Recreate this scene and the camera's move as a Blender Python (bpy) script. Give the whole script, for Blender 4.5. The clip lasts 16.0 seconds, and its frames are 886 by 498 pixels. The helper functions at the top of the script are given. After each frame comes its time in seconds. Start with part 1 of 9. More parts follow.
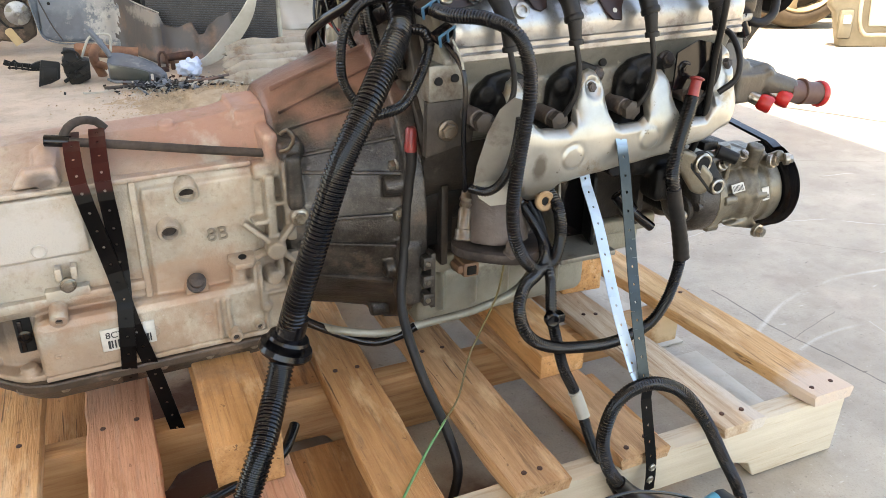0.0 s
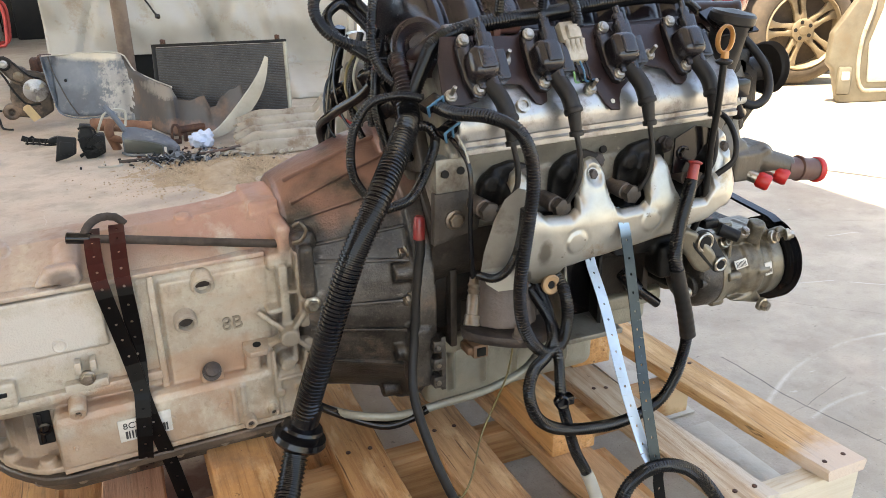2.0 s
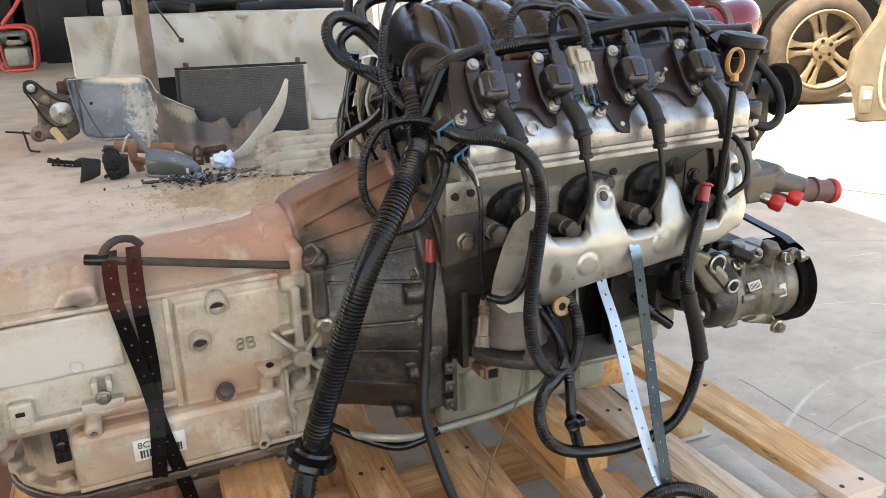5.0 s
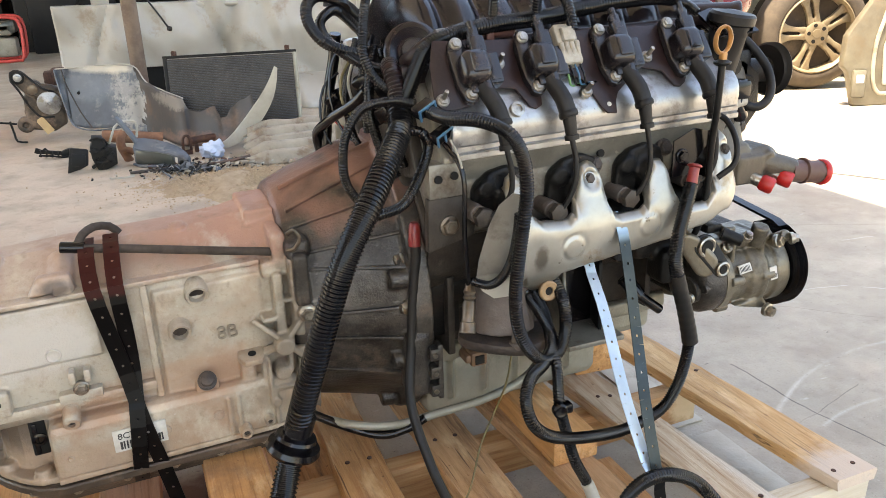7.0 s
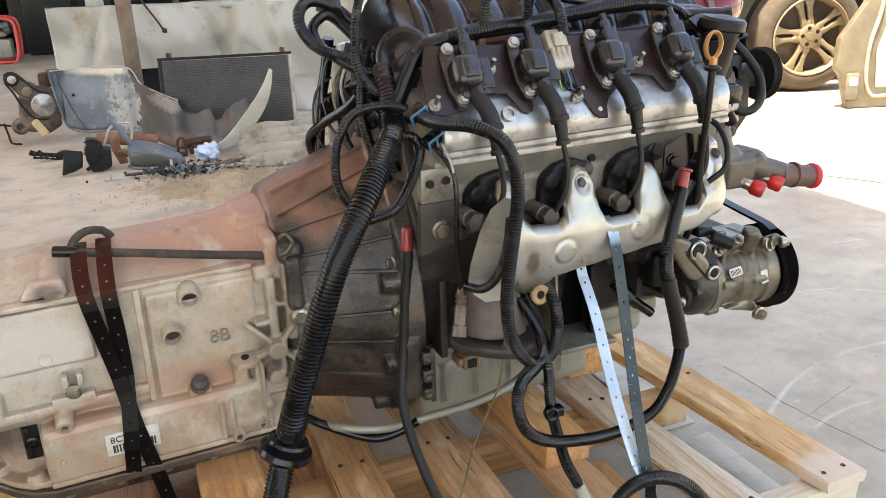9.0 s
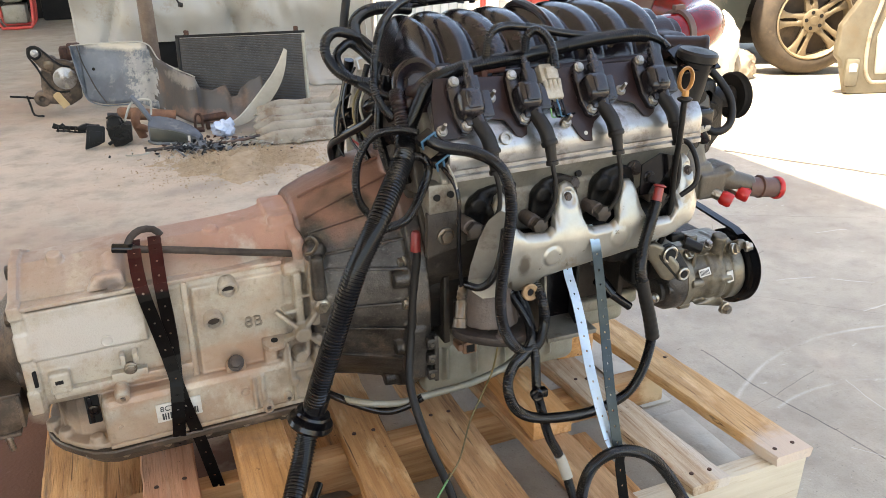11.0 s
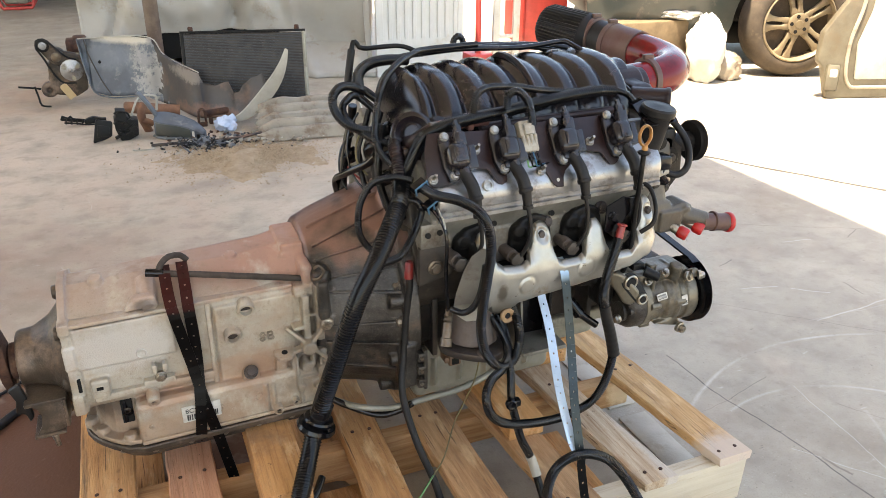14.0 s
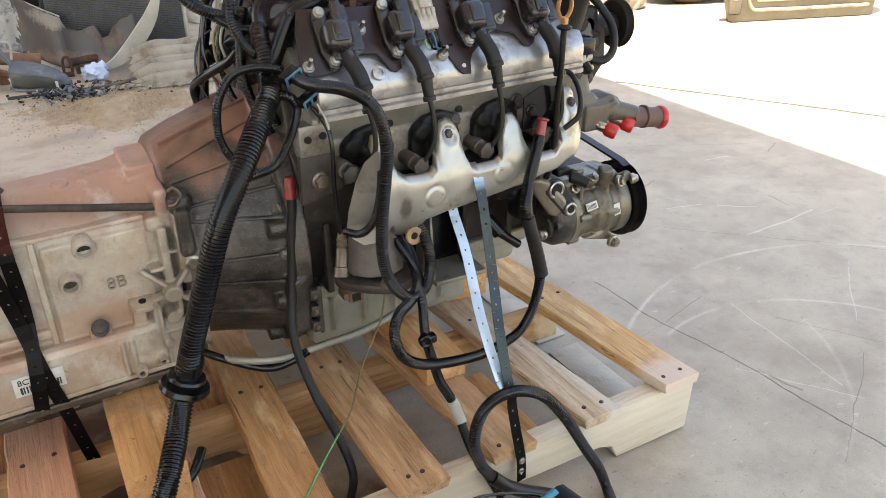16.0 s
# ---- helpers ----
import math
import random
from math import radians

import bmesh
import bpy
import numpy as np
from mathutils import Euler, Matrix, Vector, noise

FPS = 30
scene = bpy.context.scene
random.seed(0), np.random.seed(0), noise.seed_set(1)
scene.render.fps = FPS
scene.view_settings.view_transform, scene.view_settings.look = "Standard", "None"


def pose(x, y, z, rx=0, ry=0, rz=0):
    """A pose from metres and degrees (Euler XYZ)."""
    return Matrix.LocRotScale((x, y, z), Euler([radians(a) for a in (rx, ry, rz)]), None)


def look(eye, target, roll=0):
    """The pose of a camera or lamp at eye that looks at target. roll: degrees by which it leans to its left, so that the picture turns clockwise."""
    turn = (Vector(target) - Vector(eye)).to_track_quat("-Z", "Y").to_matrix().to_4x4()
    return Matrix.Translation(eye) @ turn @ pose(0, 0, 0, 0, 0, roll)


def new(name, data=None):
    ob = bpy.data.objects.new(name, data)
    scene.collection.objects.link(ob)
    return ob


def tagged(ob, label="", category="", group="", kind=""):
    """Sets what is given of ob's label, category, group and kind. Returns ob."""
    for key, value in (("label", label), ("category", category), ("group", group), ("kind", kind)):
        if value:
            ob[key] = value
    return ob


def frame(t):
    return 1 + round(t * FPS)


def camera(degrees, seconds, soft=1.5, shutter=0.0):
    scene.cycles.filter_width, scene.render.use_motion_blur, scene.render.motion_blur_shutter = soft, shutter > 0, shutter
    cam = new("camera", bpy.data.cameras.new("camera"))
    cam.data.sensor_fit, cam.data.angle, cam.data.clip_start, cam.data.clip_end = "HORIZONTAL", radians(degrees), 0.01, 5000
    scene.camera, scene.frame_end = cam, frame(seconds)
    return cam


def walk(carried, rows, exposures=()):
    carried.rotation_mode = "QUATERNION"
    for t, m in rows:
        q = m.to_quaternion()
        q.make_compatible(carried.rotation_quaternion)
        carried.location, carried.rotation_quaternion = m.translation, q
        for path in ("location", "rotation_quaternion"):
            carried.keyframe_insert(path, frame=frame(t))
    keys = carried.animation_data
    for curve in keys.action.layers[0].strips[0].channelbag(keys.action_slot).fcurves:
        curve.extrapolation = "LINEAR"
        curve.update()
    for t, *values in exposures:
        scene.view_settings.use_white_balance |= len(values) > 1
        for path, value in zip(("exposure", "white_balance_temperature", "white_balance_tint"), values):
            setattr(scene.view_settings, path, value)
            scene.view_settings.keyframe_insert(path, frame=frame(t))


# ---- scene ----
cam = camera(59.7, 16.0, soft=0.65)
PATH = [
    (0, (0.188, 0.284, 0.857), (0.929, 1.937, 0.009), 0.7),
    (0.5, (0.172, 0.275, 0.84), (0.88, 1.907, -0.072), 2.5),
    (1, (0.191, 0.28, 0.861), (0.935, 1.881, -0.079), 0.8),
    (1.5, (0.206, 0.285, 0.883), (0.982, 1.942, 0.077), -1.2),
    (2, (0.186, 0.277, 0.908), (0.927, 1.991, 0.189), -0.8),
    (2.5, (0.18, 0.276, 0.915), (0.891, 2.013, 0.224), -0.6),
    (3, (0.184, 0.27, 0.914), (0.887, 2.015, 0.237), -0.7),
    (3.5, (0.19, 0.27, 0.915), (0.894, 2.019, 0.248), -0.9),
    (6, (0.202, 0.263, 0.911), (0.899, 2.011, 0.234), -1.5),
    (6.5, (0.209, 0.277, 0.905), (0.91, 2.019, 0.217), -1.5),
    (7, (0.217, 0.276, 0.9), (0.923, 2.013, 0.203), -1.7),
    (7.5, (0.221, 0.276, 0.904), (0.933, 2.008, 0.202), -1.7),
    (8, (0.23, 0.27, 0.902), (0.942, 2.003, 0.201), -2.0),
    (8.5, (0.23, 0.266, 0.902), (0.941, 2.0, 0.203), -2.0),
    (9, (0.221, 0.271, 0.905), (0.937, 2.005, 0.211), -1.6),
    (9.5, (0.23, 0.277, 0.904), (0.939, 2.012, 0.204), -1.8),
    (10, (0.224, 0.272, 0.907), (0.927, 2.002, 0.193), -1.7),
    (10.2, (0.221, 0.254, 0.91), (0.916, 1.986, 0.19), -2.1),
    (12.3, (0.092, 0.02, 1.212), (0.771, 1.689, 0.343), 2.1),
    (12.5, (0.096, 0.019, 1.207), (0.779, 1.689, 0.344), 1.9),
    (13, (0.103, 0.01, 1.207), (0.792, 1.682, 0.353), 1.4),
    (13.5, (0.114, 0.01, 1.185), (0.812, 1.685, 0.345), 1.0),
    (14, (0.127, 0.012, 1.181), (0.822, 1.693, 0.351), 0.5),
    (14.5, (0.139, 0.007, 1.178), (0.832, 1.689, 0.347), -0.3),
    (15, (0.146, 0.003, 1.163), (0.849, 1.674, 0.32), -0.8),
    (15.5, (0.198, 0.046, 1.119), (0.908, 1.703, 0.252), -2.0),
    (16, (0.235, 0.176, 1.0), (1.106, 1.723, 0.081), -0.3),
]
walk(cam, [(t, look(eye, target, roll)) for t, eye, target, roll in PATH],
     exposures=[(0, 2.75, 8000, 10), (2.0, 2.6, 8000, 10), (10.0, 2.6, 8000, 10), (12.5, 2.4, 8000, 10), (16.0, 2.45, 8000, 10)])

# ---- world, sun, exposure ----
world = bpy.data.worlds.new("sky")
scene.world = world
world.use_nodes = True
wn = world.node_tree
sky = wn.nodes.new("ShaderNodeTexSky")
sky.sky_type = "NISHITA"
sky.sun_disc = False
sky.sun_elevation, sky.sun_rotation = radians(68), radians(252)
sky.dust_density = 2.0
wn.links.new(sky.outputs[0], wn.nodes["Background"].inputs[0])
wn.nodes["Background"].inputs[1].default_value = 0.15
sun_data = bpy.data.lights.new("sun", "SUN")
sun_data.energy, sun_data.angle, sun_data.color = 4.5, radians(0.5), (1.0, 0.95, 0.86)
sun = new("sun", sun_data)
sun.matrix_world = look((-3.0, -1.0, 10.0), (0, 0, 0))

# ---- materials ----
MATS = {}


def mat(name, color, rough=0.5, metal=0.0, color2=None, scale=8.0, bump=0.0, bump_scale=60.0, grime=None, grime_amt=0.0,
        grime_scale=4.0, coat=0.0, rnd=0.0, stretch=(1, 1, 1), detail=6.0, rough2=None, spec=0.5):
    """A surface with a two-tone fine variation, an optional grime layer at a larger scale, and relief."""
    m = bpy.data.materials.new(name)
    m.use_nodes = True
    t = m.node_tree
    b = t.nodes["Principled BSDF"]
    b.inputs["Roughness"].default_value, b.inputs["Metallic"].default_value = rough, metal
    b.inputs["Coat Weight"].default_value = coat
    b.inputs["Specular IOR Level"].default_value = spec
    tc = t.nodes.new("ShaderNodeTexCoord")
    mp = t.nodes.new("ShaderNodeMapping")
    mp.inputs["Scale"].default_value = stretch
    t.links.new(tc.outputs["Object"], mp.inputs[0])
    info = t.nodes.new("ShaderNodeObjectInfo")
    if rnd:
        off = t.nodes.new("ShaderNodeVectorMath")
        off.operation = "ADD"
        mul = t.nodes.new("ShaderNodeMath")
        mul.operation = "MULTIPLY"
        mul.inputs[1].default_value = 37.0
        t.links.new(info.outputs["Random"], mul.inputs[0])
        t.links.new(mp.outputs[0], off.inputs[0])
        t.links.new(mul.outputs[0], off.inputs[1])
        vec = off.outputs[0]
    else:
        vec = mp.outputs[0]
    n1 = t.nodes.new("ShaderNodeTexNoise")
    n1.inputs["Scale"].default_value, n1.inputs["Detail"].default_value, n1.inputs["Roughness"].default_value = scale, detail, 0.64
    t.links.new(vec, n1.inputs["Vector"])
    mix = t.nodes.new("ShaderNodeMix")
    mix.data_type = "RGBA"
    mix.inputs[6].default_value = (*color, 1)
    mix.inputs[7].default_value = (*(color2 or tuple(c * 0.7 for c in color)), 1)
    ramp = t.nodes.new("ShaderNodeMapRange")
    ramp.inputs[1].default_value, ramp.inputs[2].default_value = 0.35, 0.65
    t.links.new(n1.outputs[0], ramp.inputs[0])
    t.links.new(ramp.outputs[0], mix.inputs[0])
    col = mix.outputs[2]
    if grime:
        n2 = t.nodes.new("ShaderNodeTexNoise")
        n2.inputs["Scale"].default_value, n2.inputs["Detail"].default_value, n2.inputs["Roughness"].default_value = grime_scale, 9.0, 0.7
        t.links.new(vec, n2.inputs["Vector"])
        r2 = t.nodes.new("ShaderNodeMapRange")
        r2.inputs[1].default_value, r2.inputs[2].default_value = 0.62 - grime_amt * 0.35, 0.75 - grime_amt * 0.25
        t.links.new(n2.outputs[0], r2.inputs[0])
        mg = t.nodes.new("ShaderNodeMix")
        mg.data_type = "RGBA"
        mg.inputs[7].default_value = (*grime, 1)
        t.links.new(r2.outputs[0], mg.inputs[0])
        t.links.new(col, mg.inputs[6])
        col = mg.outputs[2]
        rr = t.nodes.new("ShaderNodeMapRange")
        rr.inputs[3].default_value, rr.inputs[4].default_value = rough, rough2 if rough2 is not None else min(0.9, rough + 0.3)
        t.links.new(r2.outputs[0], rr.inputs[0])
        t.links.new(rr.outputs[0], b.inputs["Roughness"])
    if rnd:
        hs = t.nodes.new("ShaderNodeHueSaturation")
        vr = t.nodes.new("ShaderNodeMapRange")
        vr.inputs[3].default_value, vr.inputs[4].default_value = 1 - rnd, 1 + rnd
        t.links.new(info.outputs["Random"], vr.inputs[0])
        t.links.new(vr.outputs[0], hs.inputs["Value"])
        t.links.new(col, hs.inputs["Color"])
        col = hs.outputs[0]
    t.links.new(col, b.inputs["Base Color"])
    if bump:
        n3 = t.nodes.new("ShaderNodeTexNoise")
        n3.inputs["Scale"].default_value, n3.inputs["Detail"].default_value = bump_scale, 5.0
        t.links.new(vec, n3.inputs["Vector"])
        bp = t.nodes.new("ShaderNodeBump")
        bp.inputs["Strength"].default_value, bp.inputs["Distance"].default_value = bump, 0.003
        t.links.new(n3.outputs[0], bp.inputs["Height"])
        t.links.new(bp.outputs[0], b.inputs["Normal"])
    MATS[name] = m
    return m


def node_chain(m):
    """The tree and main shader of a material."""
    return m.node_tree, m.node_tree.nodes["Principled BSDF"]


def overlay(m, scale, lo, hi, color, amount=1.0, stretch=(1, 1, 1), detail=5.0, rnd=False):
    """Lay specks, streaks or patches of one size over a material's colour."""
    t, b = node_chain(m)
    tc = t.nodes.new("ShaderNodeTexCoord")
    mp = t.nodes.new("ShaderNodeMapping")
    mp.inputs["Scale"].default_value = stretch
    t.links.new(tc.outputs["Object"], mp.inputs[0])
    if rnd:
        info = t.nodes.new("ShaderNodeObjectInfo")
        mul = t.nodes.new("ShaderNodeMath")
        mul.operation = "MULTIPLY"
        mul.inputs[1].default_value = 23.0
        t.links.new(info.outputs["Random"], mul.inputs[0])
        t.links.new(mul.outputs[0], mp.inputs[1])
    n = t.nodes.new("ShaderNodeTexNoise")
    n.inputs["Scale"].default_value, n.inputs["Detail"].default_value, n.inputs["Roughness"].default_value = scale, detail, 0.66
    t.links.new(mp.outputs[0], n.inputs["Vector"])
    r = t.nodes.new("ShaderNodeMapRange")
    r.inputs[1].default_value, r.inputs[2].default_value, r.inputs[4].default_value = lo, hi, amount
    t.links.new(n.outputs[0], r.inputs[0])
    mx = t.nodes.new("ShaderNodeMix")
    mx.data_type = "RGBA"
    mx.inputs[7].default_value = (*color, 1)
    t.links.new(r.outputs[0], mx.inputs[0])
    t.links.new(b.inputs["Base Color"].links[0].from_socket, mx.inputs[6])
    t.links.new(mx.outputs[2], b.inputs["Base Color"])
    return m



def patch(m, c, r, color, amount, scale=14.0, ragged=1.4):
    """One stain, dust drift, scuff or other toned area of its own place and ragged outline."""
    t, b = node_chain(m)
    tc = t.nodes.new("ShaderNodeTexCoord")
    mp = t.nodes.new("ShaderNodeMapping")
    mp.vector_type = "POINT"
    mp.inputs["Location"].default_value = [-c[i] / r[i] for i in range(3)]
    mp.inputs["Scale"].default_value = [1 / r[i] for i in range(3)]
    t.links.new(tc.outputs["Object"], mp.inputs[0])
    ln = t.nodes.new("ShaderNodeVectorMath")
    ln.operation = "LENGTH"
    t.links.new(mp.outputs[0], ln.inputs[0])
    n = t.nodes.new("ShaderNodeTexNoise")
    n.inputs["Scale"].default_value, n.inputs["Detail"].default_value, n.inputs["Roughness"].default_value = scale, 10.0, 0.68
    t.links.new(tc.outputs["Object"], n.inputs["Vector"])
    k = t.nodes.new("ShaderNodeMath")
    k.operation = "MULTIPLY_ADD"
    k.inputs[1].default_value, k.inputs[2].default_value = -ragged * 2, ragged
    t.links.new(n.outputs[0], k.inputs[0])
    d = t.nodes.new("ShaderNodeMath")
    d.operation = "ADD"
    t.links.new(ln.outputs["Value"], d.inputs[0])
    t.links.new(k.outputs[0], d.inputs[1])
    rg = t.nodes.new("ShaderNodeMapRange")
    rg.inputs[1].default_value, rg.inputs[2].default_value, rg.inputs[3].default_value, rg.inputs[4].default_value = 0.55, 1.0, amount, 0.0
    t.links.new(d.outputs[0], rg.inputs[0])
    mx = t.nodes.new("ShaderNodeMix")
    mx.data_type = "RGBA"
    mx.inputs[7].default_value = (*color, 1)
    t.links.new(rg.outputs[0], mx.inputs[0])
    t.links.new(b.inputs["Base Color"].links[0].from_socket, mx.inputs[6])
    t.links.new(mx.outputs[2], b.inputs["Base Color"])
    return m


CAST = mat("cast_aluminium", (0.43, 0.395, 0.325), 0.5, 0.2, (0.34, 0.305, 0.24), 9, 0.28, 420, (0.25, 0.165, 0.10), 0.26, 7)
BELL = mat("grimy_cast_aluminium", (0.085, 0.075, 0.066), 0.36, 0.45, (0.018, 0.0145, 0.012), 14, 0.35, 300, (0.14, 0.115, 0.09), 0.2, 9, detail=9)
DARKCAST = mat("dark_cast_iron", (0.011, 0.010, 0.009), 0.45, 0.3, (0.005, 0.0045, 0.0045), 20, 0.3, 260, (0.036, 0.025, 0.019), 0.2, 9, spec=0.3)
RUSTIRON = mat("rusty_cast_iron", (0.075, 0.06, 0.052), 0.5, 0.3, (0.034, 0.027, 0.024), 25, 0.35, 300, (0.13, 0.09, 0.07), 0.2, 14, spec=0.3)
HEAD = mat("machined_aluminium", (0.24, 0.225, 0.19), 0.4, 0.4, (0.15, 0.138, 0.114), 14, 0.2, 260, (0.10, 0.075, 0.055), 0.2, 12, detail=9)
COVER = mat("valve_cover_aluminium", (0.42, 0.42, 0.415), 0.33, 0.85, (0.30, 0.295, 0.29), 9, 0.18, 140, (0.16, 0.13, 0.115), 0.3, 16, rough2=0.5, detail=9)
SHIELD = mat("stainless_shield", (0.42, 0.405, 0.365), 0.38, 0.8, (0.31, 0.295, 0.255), 11, 0.08, 60, (0.30, 0.215, 0.12), 0.2, 12, rough2=0.6, detail=9)
STEEL = mat("plated_steel", (0.42, 0.39, 0.33), 0.28, 0.9, (0.22, 0.19, 0.155), 90, 0.08, 300, (0.12, 0.08, 0.05), 0.2, 70)
RUSTY = mat("rusted_steel", (0.10, 0.045, 0.027), 0.75, 0.2, (0.045, 0.022, 0.016), 30, 0.5, 200, (0.16, 0.08, 0.045), 0.25, 14)
RUNNER = mat("intake_plastic", (0.0062, 0.0055, 0.0085), 0.22, 0.0, (0.0105, 0.0064, 0.0078), 9, 0.06, 500, (0.024, 0.011, 0.009), 0.2, 14, rough2=0.4, spec=0.5)
BLACK = mat("black_plastic", (0.003, 0.0028, 0.0035), 0.16, 0.0, (0.006, 0.005, 0.0055), 20, 0.05, 300, (0.026, 0.013, 0.012), 0.14, 16, rough2=0.42, spec=0.36)
CONDUIT = mat("split_conduit", (0.0035, 0.0035, 0.004), 0.2, 0.0, (0.005, 0.0045, 0.005), 25, 0, 100, (0.016, 0.011, 0.010), 0.08, 20, rough2=0.35, spec=0.42)
RUBBER = mat("dusty_rubber", (0.009, 0.0082, 0.008), 0.48, 0.0, (0.017, 0.0145, 0.013), 25, 0.12, 260, spec=0.25)
REDBLACK = mat("dusty_black_bracket", (0.015, 0.0085, 0.0085), 0.36, 0.1, (0.027, 0.0145, 0.0135), 12, 0.12, 260, (0.055, 0.028, 0.024), 0.25, 9, spec=0.3)
TAPE = mat("harness_tape", (0.004, 0.003, 0.003), 0.3, 0, (0.018, 0.006, 0.0055), 24, 0.3, 120, spec=0.35)
REDCAP = mat("red_plastic", (0.45, 0.014, 0.012), 0.4, 0, (0.36, 0.012, 0.010), 20)
REDBOOT = mat("dull_red_rubber", (0.33, 0.028, 0.026), 0.35, 0, (0.17, 0.02, 0.018), 30)
REDPIPE = mat("red_silicone_pipe", (0.20, 0.005, 0.006), 0.1, 0, (0.10, 0.004, 0.005), 14, 0.03, 60, (0.09, 0.02, 0.016), 0.2, 9, rough2=0.35, spec=0.28)
COUPLER = mat("dusty_coupler", (0.12, 0.075, 0.056), 0.5, 0, (0.09, 0.036, 0.03), 12, 0.15, 90, spec=0.35)
YELLOW = mat("amber_plastic", (0.42, 0.2, 0.06), 0.45, 0, (0.32, 0.15, 0.045), 30)
GREYCON = mat("grey_connector", (0.36, 0.325, 0.265), 0.5, 0, (0.20, 0.17, 0.13), 60)
BLUE = mat("blue_clip", (0.05, 0.15, 0.25), 0.4, 0, (0.03, 0.09, 0.16), 40)
GALV = mat("galvanised_strap", (0.64, 0.74, 0.82), 0.38, 0.55, (0.54, 0.65, 0.74), 30, 0.05, 80, (0.62, 0.7, 0.77), 0.3, 12)
DARKSTRAP = mat("two_tone_strap", (0.034, 0.042, 0.043), 0.34, 0.6, (0.02, 0.026, 0.026), 30)
BLACKSTRAP = mat("black_strap", (0.002, 0.002, 0.002), 0.35, 0.0, (0.004, 0.003, 0.003), 30, spec=0.12)
WOOD = mat("pallet_wood", (0.72, 0.40, 0.18), 0.82, 0, (0.50, 0.24, 0.095), 5, 0.6, 30, (0.23, 0.15, 0.095), 0.2, 3, rnd=0.2, stretch=(14, 1.0, 14), detail=9, spec=0.2)
BLOCKWOOD = mat("fir_block", (0.64, 0.34, 0.145), 0.8, 0, (0.48, 0.235, 0.09), 5, 0.35, 26, (0.30, 0.15, 0.06), 0.18, 3, rnd=0.15, stretch=(14, 1.0, 14), detail=9, spec=0.2)
BROWNBOARD = mat("brown_board", (0.58, 0.35, 0.185), 0.8, 0, (0.39, 0.215, 0.105), 5, 0.6, 30, (0.17, 0.10, 0.06), 0.22, 3, rnd=0.1, stretch=(14, 1.0, 14), detail=9, spec=0.2)
GREYWOOD = mat("weathered_wood", (0.60, 0.48, 0.345), 0.86, 0, (0.42, 0.285, 0.18), 5, 0.35, 26, (0.30, 0.185, 0.10), 0.2, 3, rnd=0.1, stretch=(14, 1.0, 14), detail=9, spec=0.2)
STRINGER = mat("stringer_wood", (0.60, 0.515, 0.385), 0.85, 0, (0.53, 0.44, 0.325), 5, 0.35, 26, (0.40, 0.28, 0.18), 0.2, 3, rnd=0.06, stretch=(1.0, 14, 14), detail=9, spec=0.2)
WHITE = mat("white_panel_paint", (0.38, 0.365, 0.325), 0.32, 0, (0.34, 0.32, 0.28), 3, 0.05, 20, (0.26, 0.20, 0.145), 0.16, 5)
WALLWHITE = mat("white_sheet_metal", (0.60, 0.60, 0.57), 0.5, 0, (0.52, 0.52, 0.49), 3, 0, 20, (0.42, 0.34, 0.22), 0.1, 3)
CORE = mat("condenser_core", (0.045, 0.047, 0.05), 0.5, 0.3, (0.06, 0.062, 0.066), 6, 0, 80, (0.11, 0.095, 0.08), 0.15, 3)
GREYPLASTIC = mat("grey_plastic_liner", (0.115, 0.13, 0.15), 0.5, 0, (0.07, 0.078, 0.09), 5, 0.2, 60, (0.38, 0.34, 0.28), 0.12, 4)
DIRTYPLASTIC = mat("brown_dirty_plastic", (0.03, 0.024, 0.021), 0.5, 0, (0.05, 0.036, 0.029), 5, 0.2, 60, (0.13, 0.085, 0.06), 0.15, 5)
PALE = mat("pale_plastic_edge", (0.44, 0.42, 0.36), 0.5, 0, (0.33, 0.31, 0.26), 8)
BEIGE = mat("ribbed_panel", (0.33, 0.285, 0.22), 0.6, 0, (0.23, 0.19, 0.145), 9, 0.2, 50, (0.17, 0.11, 0.07), 0.28, 9)
SAND = mat("sawdust", (0.43, 0.325, 0.215), 0.95, 0, (0.31, 0.22, 0.135), 22, 0.9, 260, (0.50, 0.41, 0.30), 0.12, 90, detail=12)
TYRE = mat("tyre_rubber", (0.045, 0.034, 0.024), 0.85, 0, (0.075, 0.055, 0.038), 10, 0.4, 80, (0.14, 0.105, 0.07), 0.2, 3)
ALLOY = mat("dusty_alloy", (0.27, 0.215, 0.14), 0.5, 0.3, (0.19, 0.145, 0.09), 8, 0.1, 60, (0.14, 0.095, 0.05), 0.25, 6)
CARPAINT = mat("dark_car_paint", (0.035, 0.045, 0.04), 0.3, 0.2, (0.06, 0.06, 0.05), 4, 0, 20, (0.2, 0.16, 0.12), 0.2, 3, coat=0.4)
CREAM = mat("cream_door", (0.14, 0.122, 0.085), 0.5, 0, (0.085, 0.07, 0.046), 5, 0.1, 30, (0.12, 0.09, 0.055), 0.25, 4)
CARD = mat("brown_cardboard", (0.16, 0.11, 0.06), 0.85, 0, (0.11, 0.075, 0.04), 12, 0.2, 50)
BAG = mat("white_sack", (0.5, 0.48, 0.43), 0.6, 0, (0.40, 0.37, 0.32), 9, 0.4, 20)
FRAMERED = mat("red_painted_tube", (0.55, 0.06, 0.05), 0.45, 0, (0.42, 0.05, 0.04), 15)
DARK = mat("black_parts_and_dim_shed", (0.007, 0.007, 0.008), 0.5, 0, (0.016, 0.015, 0.013), 4, spec=0.2)
